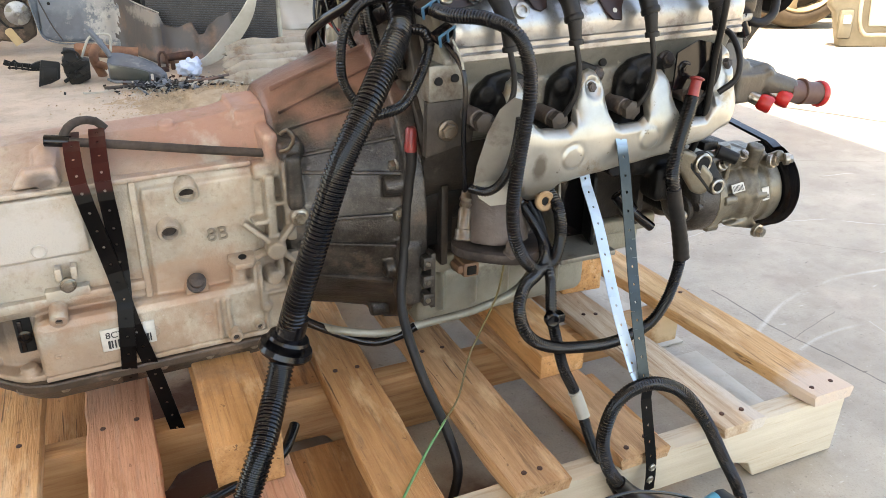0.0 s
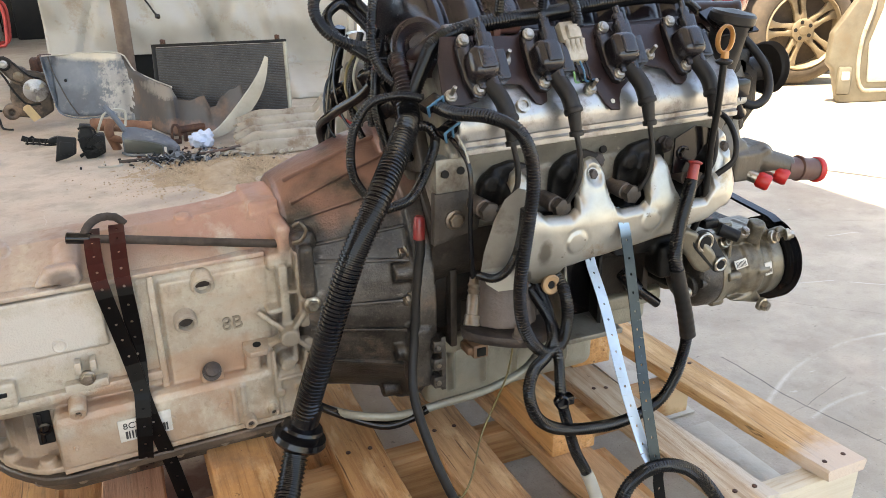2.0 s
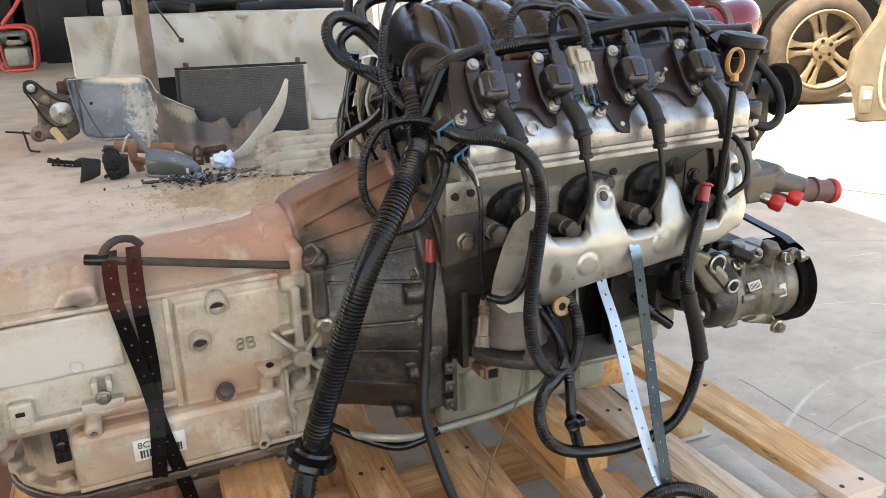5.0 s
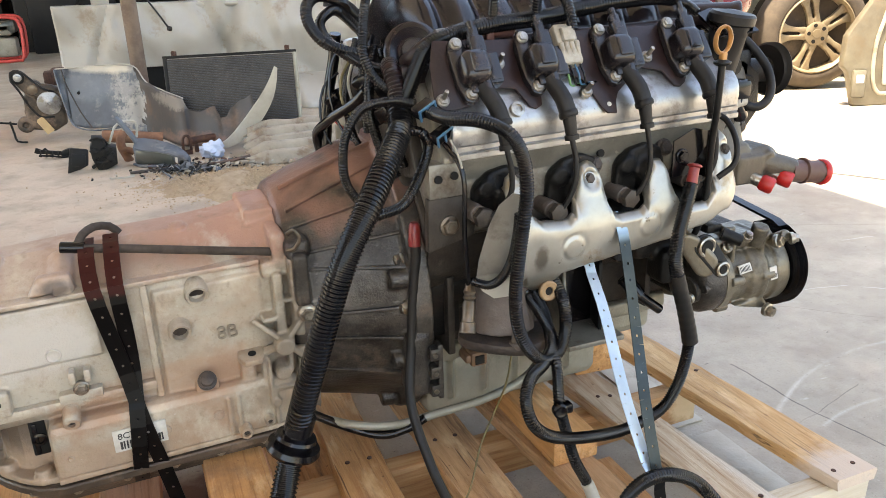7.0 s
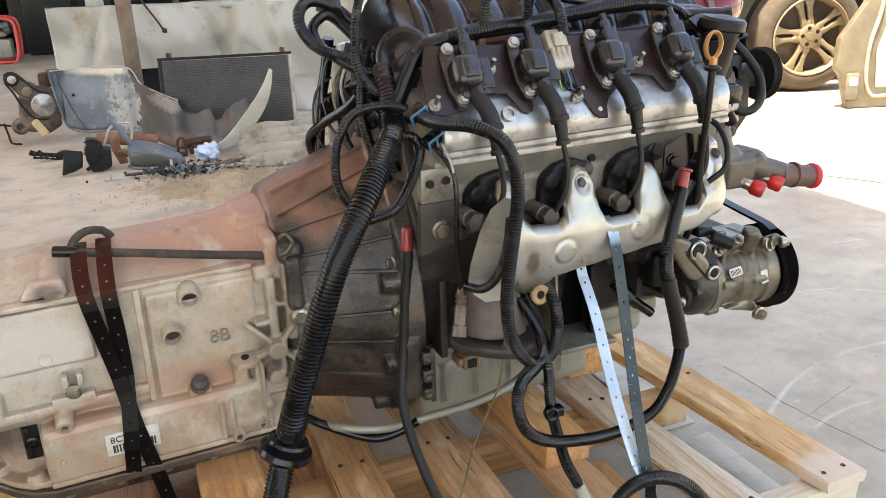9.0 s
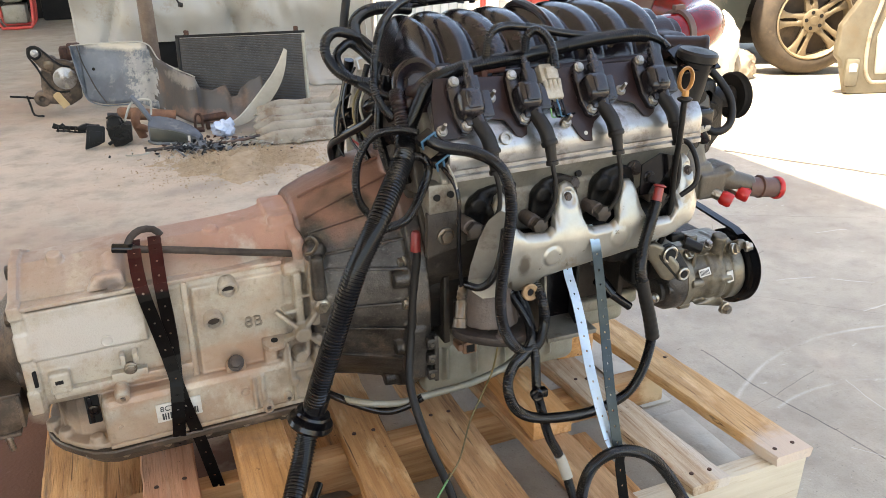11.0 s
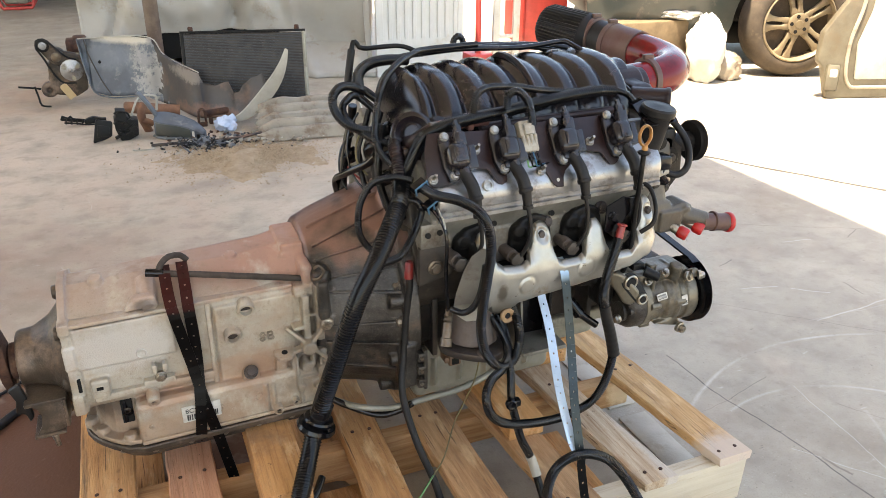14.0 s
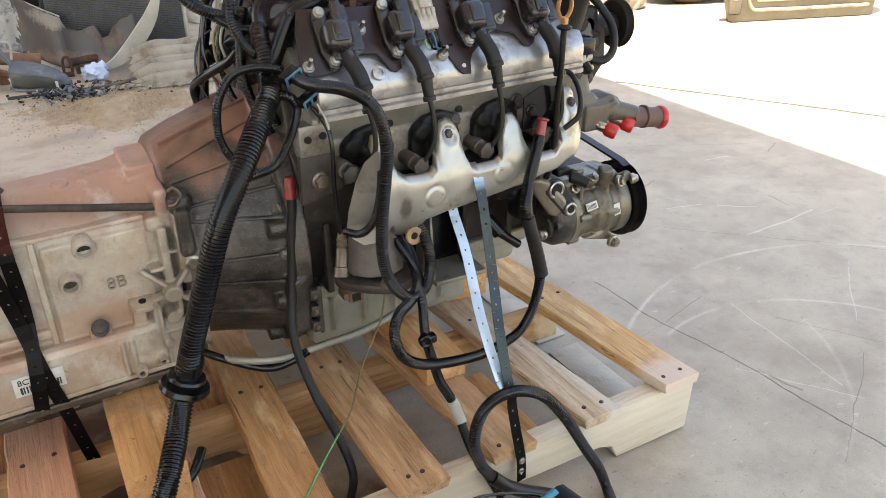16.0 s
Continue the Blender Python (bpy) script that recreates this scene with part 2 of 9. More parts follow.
COLUMN = mat("rusty_column", (0.18, 0.13, 0.095), 0.7, 0.2, (0.11, 0.07, 0.05), 12, 0.4, 100, (0.25, 0.20, 0.155), 0.3, 6)
RAG = mat("blue_white_cloth", (0.55, 0.62, 0.74), 0.9, 0, (0.42, 0.5, 0.64), 14, 0.5, 60)
PAPER = mat("label_white", (0.55, 0.53, 0.48), 0.6, 0, (0.42, 0.39, 0.34), 40)
TAG = mat("manila_tag", (0.5, 0.36, 0.19), 0.8, 0, (0.44, 0.31, 0.16), 20)
INK = mat("black_ink", (0.03, 0.03, 0.03), 0.7)
GREEN = mat("green_wire", (0.10, 0.30, 0.12), 0.45, 0, (0.13, 0.24, 0.09), 60)
PANGREY = mat("oil_pan_aluminium", (0.31, 0.295, 0.24), 0.46, 0.35, (0.21, 0.195, 0.155), 10, 0.25, 260, (0.09, 0.07, 0.052), 0.25, 8)
COMPRESS = mat("compressor_aluminium", (0.205, 0.178, 0.132), 0.36, 0.6, (0.125, 0.105, 0.077), 12, 0.3, 160, (0.055, 0.042, 0.031), 0.22, 9)
ROOFMETAL = mat("galvanised_roof", (0.55, 0.54, 0.52), 0.6, 0.2, (0.48, 0.47, 0.45), 2)
BRONZE = mat("bronzed_steel", (0.17, 0.145, 0.115), 0.35, 0.7, (0.13, 0.09, 0.06), 60)
# darker than the case: the letters' edge shade is put into their colour
LETTER = mat("shade_toned_letters", (0.27, 0.225, 0.17), 0.6, 0, (0.16, 0.125, 0.09), 90)
PINE = mat("pale_pine", (0.64, 0.405, 0.20), 0.82, 0, (0.46, 0.255, 0.11), 5, 0.35, 26, (0.33, 0.235, 0.15), 0.2, 3, rnd=0.08, stretch=(14, 1.0, 14), detail=9, spec=0.2)
PINKWOOD = mat("pinkish_board", (0.60, 0.315, 0.19), 0.85, 0, (0.44, 0.20, 0.11), 5, 0.35, 26, (0.42, 0.25, 0.17), 0.2, 3, rnd=0.1, stretch=(14, 1.0, 14), detail=9, spec=0.2)
BLOCKGREY = mat("engine_block_iron", (0.07, 0.058, 0.048), 0.5, 0.3, (0.03, 0.024, 0.02), 14, 0.3, 260, (0.13, 0.105, 0.085), 0.15, 18, spec=0.3)
TEAL = mat("teal_plastic", (0.03, 0.20, 0.27), 0.35, 0, (0.025, 0.16, 0.22), 20)
CASEGREY = mat("grey_charger_case", (0.045, 0.04, 0.043), 0.45, 0, (0.03, 0.027, 0.03), 12, 0.1, 200, (0.12, 0.10, 0.09), 0.15, 9)
REDWIRE = mat("red_wire", (0.32, 0.02, 0.02), 0.4, 0, (0.22, 0.015, 0.015), 30)
TANWIRE = mat("tan_wire", (0.20, 0.15, 0.06), 0.5, 0, (0.12, 0.10, 0.04), 40)
TAILCAST = mat("oily_brown_casting", (0.095, 0.068, 0.048), 0.4, 0.25, (0.036, 0.026, 0.019), 11, 0.3, 260, (0.22, 0.15, 0.105), 0.25, 9, detail=9)
RAILRED = mat("red_brown_fuel_rail", (0.15, 0.06, 0.045), 0.4, 0.1, (0.07, 0.032, 0.026), 14, 0.1, 120)
DUSTHOSE = mat("dusty_old_hose", (0.075, 0.058, 0.048), 0.7, 0, (0.035, 0.027, 0.022), 40, 0.2, 260, (0.09, 0.06, 0.045), 0.2, 20, spec=0.2)
SATIN = mat("satin_shield", (0.20, 0.187, 0.165), 0.42, 0.65, (0.14, 0.13, 0.113), 12, 0.06, 120, (0.10, 0.08, 0.06), 0.2, 10)
ORANGEPLUG = mat("brown_plug", (0.20, 0.11, 0.06), 0.5, 0, (0.12, 0.065, 0.04), 30)
TANEAR = mat("heat_tanned_steel", (0.40, 0.27, 0.15), 0.45, 0.4, (0.27, 0.165, 0.085), 30, 0.1, 120)
COIL = mat("coil_plastic", (0.0095, 0.0082, 0.0095), 0.24, 0.0, (0.016, 0.0125, 0.0135), 20, 0.05, 300, (0.034, 0.021, 0.020), 0.18, 16, rough2=0.42, spec=0.5)
# near-black for solid discs and blocks that stand in for shade inside holes
HOLESHADE = mat("hole_shade", (0.012, 0.011, 0.01), 0.9, spec=0.3)

for w, ax in ((WOOD, 1), (BLOCKWOOD, 1), (GREYWOOD, 1), (PINE, 1), (PINKWOOD, 1), (BROWNBOARD, 1)):
    along = lambda a, b: (b, a, a) if ax == 0 else (a, b, a)
    overlay(w, 4.0, 0.54, 0.70, (0.24, 0.115, 0.05), 0.7, along(60, 1.4), 6, True)       # fine grain lines
    overlay(w, 3.0, 0.60, 0.72, (0.68, 0.44, 0.24), 0.35, along(20, 2.0), 6, True)           # pale fibres
    overlay(w, 380.0, 0.60, 0.78, (0.85, 0.66, 0.44), 0.3, along(1, 0.5), 6, True)          # splinter specks
    overlay(w, 6.0, 0.70, 0.76, (0.13, 0.055, 0.022), 0.85, along(2.2, 1.0), 3, True)       # knots
    overlay(w, 2.2, 0.655, 0.675, (0.085, 0.05, 0.03), 0.75, along(34, 0.9), 3, True)          # drying cracks
    overlay(w, 150.0, 0.57, 0.75, (0.30, 0.19, 0.11), 0.45, along(1, 0.22), 8, True)          # rough sawn fibres
    overlay(w, 90.0, 0.66, 0.72, (0.10, 0.055, 0.03), 0.6, along(1, 0.5), 3, True)         # small pits
    overlay(w, 9.0, 0.55, 0.68, (0.86, 0.62, 0.38), 0.5, along(2.0, 0.6), 8, True)           # fresher patches
    overlay(w, 14.0, 0.56, 0.70, (0.34, 0.17, 0.07), 0.55, along(2.5, 0.8), 9, True)          # amber stains
    overlay(w, 5.0, 0.57, 0.72, (0.20, 0.125, 0.085), 0.6, (1, 1, 1), 8, True)               # dirt


patch(PINE, (1.17, 0.96, 0.135), (0.2, 0.085, 0.2), (0.60, 0.49, 0.40), 0.85, 40, 0.35)
patch(GREYWOOD, (1.03, 1.0, 0.135), (0.035, 0.5, 0.2), (0.62, 0.56, 0.48), 0.7, 20, 0.6)


def zone(m, z0, z1, color):
    """Another tone, of dust for one, above a height, with a soft border."""
    t, b = node_chain(m)
    tc = t.nodes.new("ShaderNodeTexCoord")
    sp = t.nodes.new("ShaderNodeSeparateXYZ")
    t.links.new(tc.outputs["Object"], sp.inputs[0])
    r = t.nodes.new("ShaderNodeMapRange")
    r.inputs[1].default_value, r.inputs[2].default_value = z0, z1
    t.links.new(sp.outputs[2], r.inputs[0])
    mx = t.nodes.new("ShaderNodeMix")
    mx.data_type = "RGBA"
    mx.inputs[7].default_value = (*color, 1)
    t.links.new(r.outputs[0], mx.inputs[0])
    t.links.new(b.inputs["Base Color"].links[0].from_socket, mx.inputs[6])
    t.links.new(mx.outputs[2], b.inputs["Base Color"])
    return m


zone(BLACKSTRAP, 0.495, 0.50, (0.035, 0.007, 0.006))     # red dust on the strap's upper end
zone(DARKSTRAP, 0.525, 0.545, (0.36, 0.46, 0.52))          # pale blue-grey above this height
for c, nick in ((CAST, 0.4), (BELL, 0.16)):
    overlay(c, 260.0, 0.55, 0.80, (0.54, 0.49, 0.42), nick, (1, 1, 1), 8)                     # bright nicks
    overlay(c, 170.0, 0.56, 0.76, (0.07, 0.05, 0.036), 0.45, (1, 1, 1), 8)                    # pits
overlay(CAST, 5.0, 0.50, 0.66, (0.40, 0.265, 0.17), 0.6, (1, 1, 1.3), 9)                     # brown dust
overlay(CAST, 7.0, 0.56, 0.70, (0.36, 0.345, 0.31), 0.7, (1, 1, 1), 9)                      # cleaner grey
overlay(CAST, 11.0, 0.62, 0.72, (0.16, 0.12, 0.09), 0.6, (1.5, 1, 0.7), 9)                  # oil stains
overlay(BELL, 9.0, 0.58, 0.70, (0.14, 0.085, 0.055), 0.6, (1, 1, 1), 8)
overlay(BELL, 28.0, 0.52, 0.66, (0.012, 0.010, 0.009), 0.6, (0.6, 1, 1.6), 10)                  # wet oil
overlay(BELL, 22.0, 0.64, 0.72, (0.36, 0.34, 0.315), 0.5, (0.4, 1, 1.5), 9)
# side leaf paler towards its lower edge
patch(SATIN, (0.64, 1.13, 0.478), (0.05, 0.2, 0.025), (0.46, 0.435, 0.37), 0.9, 12, 0.5)
# shade of the dent at the shield's left end, put into the colour
patch(SHIELD, (0.712, 1.13, 0.515), (0.012, 0.1, 0.022), (0.15, 0.125, 0.10), 0.8, 25, 0.8)
patch(SHIELD, (0.735, 1.13, 0.462), (0.03, 0.1, 0.016), (0.30, 0.19, 0.09), 0.7, 25, 0.8)
overlay(SHIELD, 60.0, 0.66, 0.71, (0.10, 0.075, 0.05), 0.7, (1, 1, 1), 4)
overlay(COVER, 70.0, 0.68, 0.72, (0.12, 0.10, 0.09), 0.7, (1, 1, 1), 4)
overlay(HEAD, 80.0, 0.64, 0.70, (0.42, 0.38, 0.31), 0.5, (1, 1, 1), 4)
overlay(PANGREY, 60.0, 0.62, 0.70, (0.34, 0.32, 0.27), 0.4, (1, 1, 1), 5)
overlay(COMPRESS, 70.0, 0.62, 0.70, (0.36, 0.32, 0.25), 0.25, (1, 1, 1), 5)
overlay(GREYPLASTIC, 16.0, 0.54, 0.70, (0.42, 0.40, 0.36), 0.5, (1, 1, 1.2), 14)
overlay(GREYPLASTIC, 3.5, 0.58, 0.68, (0.035, 0.037, 0.042), 0.8, (1.6, 1, 0.6), 5)

# concrete floor: mottled slab with stains, hairline cracks and pale scuffed arcs
FLOOR = mat("concrete", (0.43, 0.38, 0.30), 0.6, 0, (0.345, 0.30, 0.235), 3.2, 0.35, 140, (0.30, 0.24, 0.175), 0.26, 0.7, detail=14, rough2=0.5, spec=0.3)
ft, fb = node_chain(FLOOR)


def fmath(op, a, b=None, c=None):
    n = ft.nodes.new("ShaderNodeMath")
    n.operation = op
    for i, v in enumerate((a, b, c)):
        if v is None:
            continue
        if isinstance(v, (int, float)):
            n.inputs[i].default_value = v
        else:
            ft.links.new(v, n.inputs[i])
    return n.outputs[0]


ftc = ft.nodes.new("ShaderNodeTexCoord")
fwarp = ft.nodes.new("ShaderNodeTexNoise")
fwarp.inputs["Scale"].default_value, fwarp.inputs["Detail"].default_value = 5.0, 6.0
ft.links.new(ftc.outputs["Object"], fwarp.inputs["Vector"])
fsep = ft.nodes.new("ShaderNodeSeparateXYZ")
ft.links.new(ftc.outputs["Object"], fsep.inputs[0])
fx, fy = fsep.outputs[0], fsep.outputs[1]
fwob = fmath("MULTIPLY", fmath("SUBTRACT", fwarp.outputs[0], 0.5), 0.05)


def line_mask(x0, y0, x1, y1, half):
    """1 on a straight crack or other narrow line between two places on the slab."""
    l = math.hypot(x1 - x0, y1 - y0)
    ux, uy = (x1 - x0) / l, (y1 - y0) / l
    dx, dy = fmath("SUBTRACT", fx, x0), fmath("SUBTRACT", fy, y0)
    along = fmath("ADD", fmath("MULTIPLY", dx, ux), fmath("MULTIPLY", dy, uy))
    off = fmath("ABSOLUTE", fmath("ADD", fmath("SUBTRACT", fmath("MULTIPLY", dy, ux), fmath("MULTIPLY", dx, uy)), fwob))
    on = fmath("LESS_THAN", off, half)
    inside = fmath("MULTIPLY", fmath("GREATER_THAN", along, 0.0), fmath("LESS_THAN", along, l))
    return fmath("MULTIPLY", on, inside)


def arc_mask(cx, cy, r, half, xmin, ymax):
    """1 on part of a scuffed circle."""
    dx, dy = fmath("SUBTRACT", fx, cx), fmath("SUBTRACT", fy, cy)
    d = fmath("SQRT", fmath("ADD", fmath("MULTIPLY", dx, dx), fmath("MULTIPLY", dy, dy)))
    off = fmath("ABSOLUTE", fmath("ADD", fmath("SUBTRACT", d, r), fmath("MULTIPLY", fwob, 0.3)))
    soft = fmath("MAXIMUM", fmath("SUBTRACT", 1.0, fmath("DIVIDE", off, half)), 0.0)
    worn = fmath("MINIMUM", fmath("MAXIMUM", fmath("MULTIPLY", fmath("SUBTRACT", fwarp.outputs[0], 0.40), 5.0), 0.0), 1.0)
    return fmath("MULTIPLY", fmath("MULTIPLY", soft, worn), fmath("MULTIPLY", fmath("GREATER_THAN", fx, xmin), fmath("LESS_THAN", fy, ymax)))


def floor_over(mask, color, amount):
    """Lay a stain or mark over the slab's colour."""
    old = fb.inputs["Base Color"].links[0].from_socket
    mx = ft.nodes.new("ShaderNodeMix")
    mx.data_type = "RGBA"
    mx.inputs[7].default_value = (*color, 1)
    ft.links.new(fmath("MULTIPLY", mask, amount), mx.inputs[0])
    ft.links.new(old, mx.inputs[6])
    ft.links.new(mx.outputs[2], fb.inputs["Base Color"])


def spot_mask(cx, cy, rx, ry):
    """A soft uneven patch."""
    dx, dy = fmath("DIVIDE", fmath("SUBTRACT", fx, cx), rx), fmath("DIVIDE", fmath("SUBTRACT", fy, cy), ry)
    d = fmath("SQRT", fmath("ADD", fmath("MULTIPLY", dx, dx), fmath("MULTIPLY", dy, dy)))
    d = fmath("ADD", d, fmath("MULTIPLY", fmath("SUBTRACT", fwarp.outputs[0], 0.5), 1.6))
    return fmath("MINIMUM", fmath("MAXIMUM", fmath("SUBTRACT", 1.0, d), 0.0), 1.0)


floor_over(line_mask(1.43, 1.5, 1.53, 0.5, 0.0022), (0.09, 0.075, 0.065), 0.8)
for cx0, cy0, cx1, cy1 in ((1.55, 1.9, 2.3, 1.2), (1.7, 1.15, 1.95, 0.75), (1.4, 0.75, 1.75, 0.95), (1.9, 2.4, 2.9, 1.9), (1.35, 1.25, 1.62, 1.31), (-0.5, 2.9, 0.1, 2.7)):
    floor_over(line_mask(cx0, cy0, cx1, cy1, 0.0011), (0.13, 0.105, 0.085), 0.6)
for cx0, cy0, cx1, cy1 in ((1.5, 1.75, 1.75, 1.80), (1.6, 0.9, 1.66, 1.25), (1.85, 1.05, 2.1, 1.25), (1.45, 1.05, 1.6, 0.85), (-0.3, 3.2, 0.1, 3.1)):
    floor_over(line_mask(cx0, cy0, cx1, cy1, 0.0014), (0.60, 0.57, 0.51), 0.5)
for k, (cx0, cy0, cx1, cy1) in enumerate(((2.34, 2.0, 2.46, 1.97), (1.92, 1.75, 2.05, 1.72), (1.99, 1.49, 2.31, 1.51), (1.97, 1.91, 2.05, 1.94), (2.08, 1.69, 2.18, 1.62), (2.28, 1.66, 2.27, 1.57), (2.61, 1.94, 2.71, 1.99))):
    floor_over(line_mask(cx0, cy0, cx1, cy1, 0.0022), (0.64, 0.60, 0.53) if k in (0, 1, 2, 4) else (0.12, 0.10, 0.085), 0.6)
floor_over(line_mask(1.49, 1.0, 1.512, 0.93, 0.0035), (0.12, 0.08, 0.06), 0.5)
floor_over(arc_mask(1.79, 0.70, 0.73, 0.008, 1.3, 5.0), (0.62, 0.59, 0.53), 0.6)
floor_over(arc_mask(1.57, 0.80, 0.45, 0.007, 1.42, 5.0), (0.62, 0.59, 0.53), 0.5)
floor_over(arc_mask(1.2, 1.30, 0.58, 0.008, 1.35, 1.1), (0.62, 0.59, 0.53), 0.4)
floor_over(line_mask(1.95, 1.50, 2.4, 1.485, 0.002), (0.58, 0.55, 0.5), 0.25)
floor_over(spot_mask(-0.18, 3.77, 0.28, 0.12), (0.16, 0.13, 0.105), 0.6)
floor_over(spot_mask(0.60, 3.74, 0.85, 0.62), (0.34, 0.25, 0.165), 1.1)
floor_over(spot_mask(0.36, 3.42, 0.24, 0.12), (0.10, 0.085, 0.07), 1.2)
floor_over(spot_mask(-0.8, 3.8, 3.4, 3.2), (0.60, 0.48, 0.375), 0.85)
floor_over(spot_mask(-0.58, 2.66, 1.1, 0.9), (0.30, 0.20, 0.155), 0.9)
floor_over(spot_mask(-0.45, 5.6, 0.6, 0.9), (0.30, 0.17, 0.11), 0.5)



def grain_mask(scale, lo, hi, detail=8.0, stretch=(1, 1, 1), turn=0.0):
    """Specks, streaks and blotches of one size."""
    n = ft.nodes.new("ShaderNodeTexNoise")
    n.inputs["Scale"].default_value, n.inputs["Detail"].default_value, n.inputs["Roughness"].default_value = scale, detail, 0.62
    mp = ft.nodes.new("ShaderNodeMapping")
    mp.inputs["Scale"].default_value = stretch
    mp.inputs["Rotation"].default_value = (0, 0, turn)
    ft.links.new(ftc.outputs["Object"], mp.inputs[0])
    ft.links.new(mp.outputs[0], n.inputs["Vector"])
    r = ft.nodes.new("ShaderNodeMapRange")
    r.inputs[1].default_value, r.inputs[2].default_value = lo, hi
    ft.links.new(n.outputs[0], r.inputs[0])
    return r.outputs[0]


floor_over(grain_mask(7.0, 0.48, 0.74), (0.25, 0.205, 0.16), 0.68)
floor_over(grain_mask(23.0, 0.55, 0.78), (0.22, 0.18, 0.14), 0.48)
floor_over(grain_mask(4.1, 0.55, 0.75), (0.54, 0.475, 0.385), 0.5)
floor_over(grain_mask(130.0, 0.64, 0.72, 3.0), (0.15, 0.12, 0.09), 0.6)
floor_over(grain_mask(140.0, 0.66, 0.72, 2.0), (0.60, 0.55, 0.47), 0.35)
floor_over(grain_mask(45.0, 0.58, 0.74, 6.0), (0.27, 0.225, 0.175), 0.22)
floor_over(grain_mask(260.0, 0.50, 0.70, 2.0), (0.24, 0.20, 0.155), 0.3)
floor_over(grain_mask(26.0, 0.67, 0.72, 5.0, (1, 3.2, 1), 0.5), (0.10, 0.082, 0.066), 0.75)
floor_over(grain_mask(55.0, 0.68, 0.73, 4.0, (2.6, 1, 1), 0.9), (0.085, 0.07, 0.057), 0.75)
floor_over(grain_mask(18.0, 0.66, 0.73, 6.0, (1, 3.5, 1), 1.2), (0.58, 0.53, 0.455), 0.55)
floor_over(grain_mask(40.0, 0.68, 0.73, 5.0, (4.0, 1, 1), 0.3), (0.60, 0.55, 0.47), 0.5)
floor_over(grain_mask(2.6, 0.56, 0.70, 9.0), (0.36, 0.265, 0.195), 0.25)
for k in range(26):
    ca, cb_ = (k * 0.618) % 1.0, (k * 0.414) % 1.0
    cx0, cy0, an, ln = -0.9 + 3.4 * ca, 1.6 + 2.2 * cb_, k * 2.4, 0.05 + 0.16 * ((k * 0.77) % 1.0)
    floor_over(line_mask(cx0, cy0, cx0 + ln * math.cos(an), cy0 + ln * math.sin(an), 0.0013), (0.58, 0.52, 0.44) if k % 3 else (0.14, 0.115, 0.09), 0.4)

floor_over(spot_mask(-0.66, 0.85, 1.25, 1.35), (0.12, 0.055, 0.033), 4.0)
floor_over(spot_mask(-0.42, 1.55, 0.62, 0.7), (0.12, 0.055, 0.033), 4.0)
floor_over(grain_mask(60.0, 0.60, 0.74, 5.0), (0.22, 0.15, 0.11), 0.25)
# one wider near-black straight line across the right of the slab
floor_over(line_mask(2.77, 2.97, 4.55, 0.07, 0.013), (0.045, 0.04, 0.036), 0.95)

# ---- mesh helpers ----
def absorb(bm, other, m=None):
    """Add another bmesh to bm, moved by m."""
    me = bpy.data.meshes.new("tmp")
    if m is not None:
        other.transform(m)
    other.to_mesh(me)
    other.free()
    bm.from_mesh(me)
    bpy.data.meshes.remove(me)
    return bm


def box(bm, lo, hi, bevel=0.0, m=None, seg=2):
    b = bmesh.new()
    bmesh.ops.create_cube(b, size=1.0)
    for v in b.verts:
        v.co = Vector(((lo[i] + hi[i]) / 2 + v.co[i] * (hi[i] - lo[i]) for i in range(3)))
    if bevel:
        bmesh.ops.bevel(b, geom=b.edges[:], offset=bevel, segments=seg, profile=0.5, affect="EDGES")
    return absorb(bm, b, m)


def basis(d):
    d = Vector(d).normalized()
    a = d.orthogonal().normalized()
    return a, d.cross(a).normalized()


def rings(bm, loops, cap=True, closed=False):
    """Skin a row of closed loops of points."""
    rows = [[bm.verts.new(p) for p in loop] for loop in loops]
    n = len(rows[0])
    pairs = list(zip(rows, rows[1:])) + ([(rows[-1], rows[0])] if closed else [])
    for a, b in pairs:
        for i in range(n):
            bm.faces.new((a[i], a[(i + 1) % n], b[(i + 1) % n], b[i]))
    if cap and not closed:
        bm.faces.new(rows[0][::-1])
        bm.faces.new(rows[-1])
    return bm


def turned(bm, origin, axis, profile, seg=24, cap=True):
    """A turned body: profile is rows of (distance along the axis, radius)."""
    d = Vector(axis).normalized()
    a, b = basis(d)
    o = Vector(origin)
    loops = [[o + d * h + (a * math.cos(2 * math.pi * k / seg) + b * math.sin(2 * math.pi * k / seg)) * max(r, 1e-4) for k in range(seg)] for h, r in profile]
    return rings(bm, loops, cap)


def cyl(bm, p0, p1, r0, r1=None, seg=16):
    p0, p1 = Vector(p0), Vector(p1)
    l = (p1 - p0).length
    r1 = r0 if r1 is None else r1
    e = min(0.12 * min(r0, r1), 0.1 * l)
    return turned(bm, p0, p1 - p0, [(0, r0 - e), (e, r0), (l - e, r1), (l, r1 - e)], seg)


def smooth_path(pts, step):
    """Points along a smooth curve through pts, about step apart."""
    p = [Vector(q) for q in pts]
    p = [p[0] * 2 - p[1]] + p + [p[-1] * 2 - p[-2]]
    out = []
    for i in range(1, len(p) - 2):
        a, b, c, d = p[i - 1:i + 3]
        n = max(2, int((c - b).length / step))
        for k in range(n):
            t = k / n
            out.append(0.5 * (2 * b + (c - a) * t + (2 * a - 5 * b + 4 * c - d) * t * t + (3 * b - a - 3 * c + d) * t ** 3))
    return out + [p[-2]]


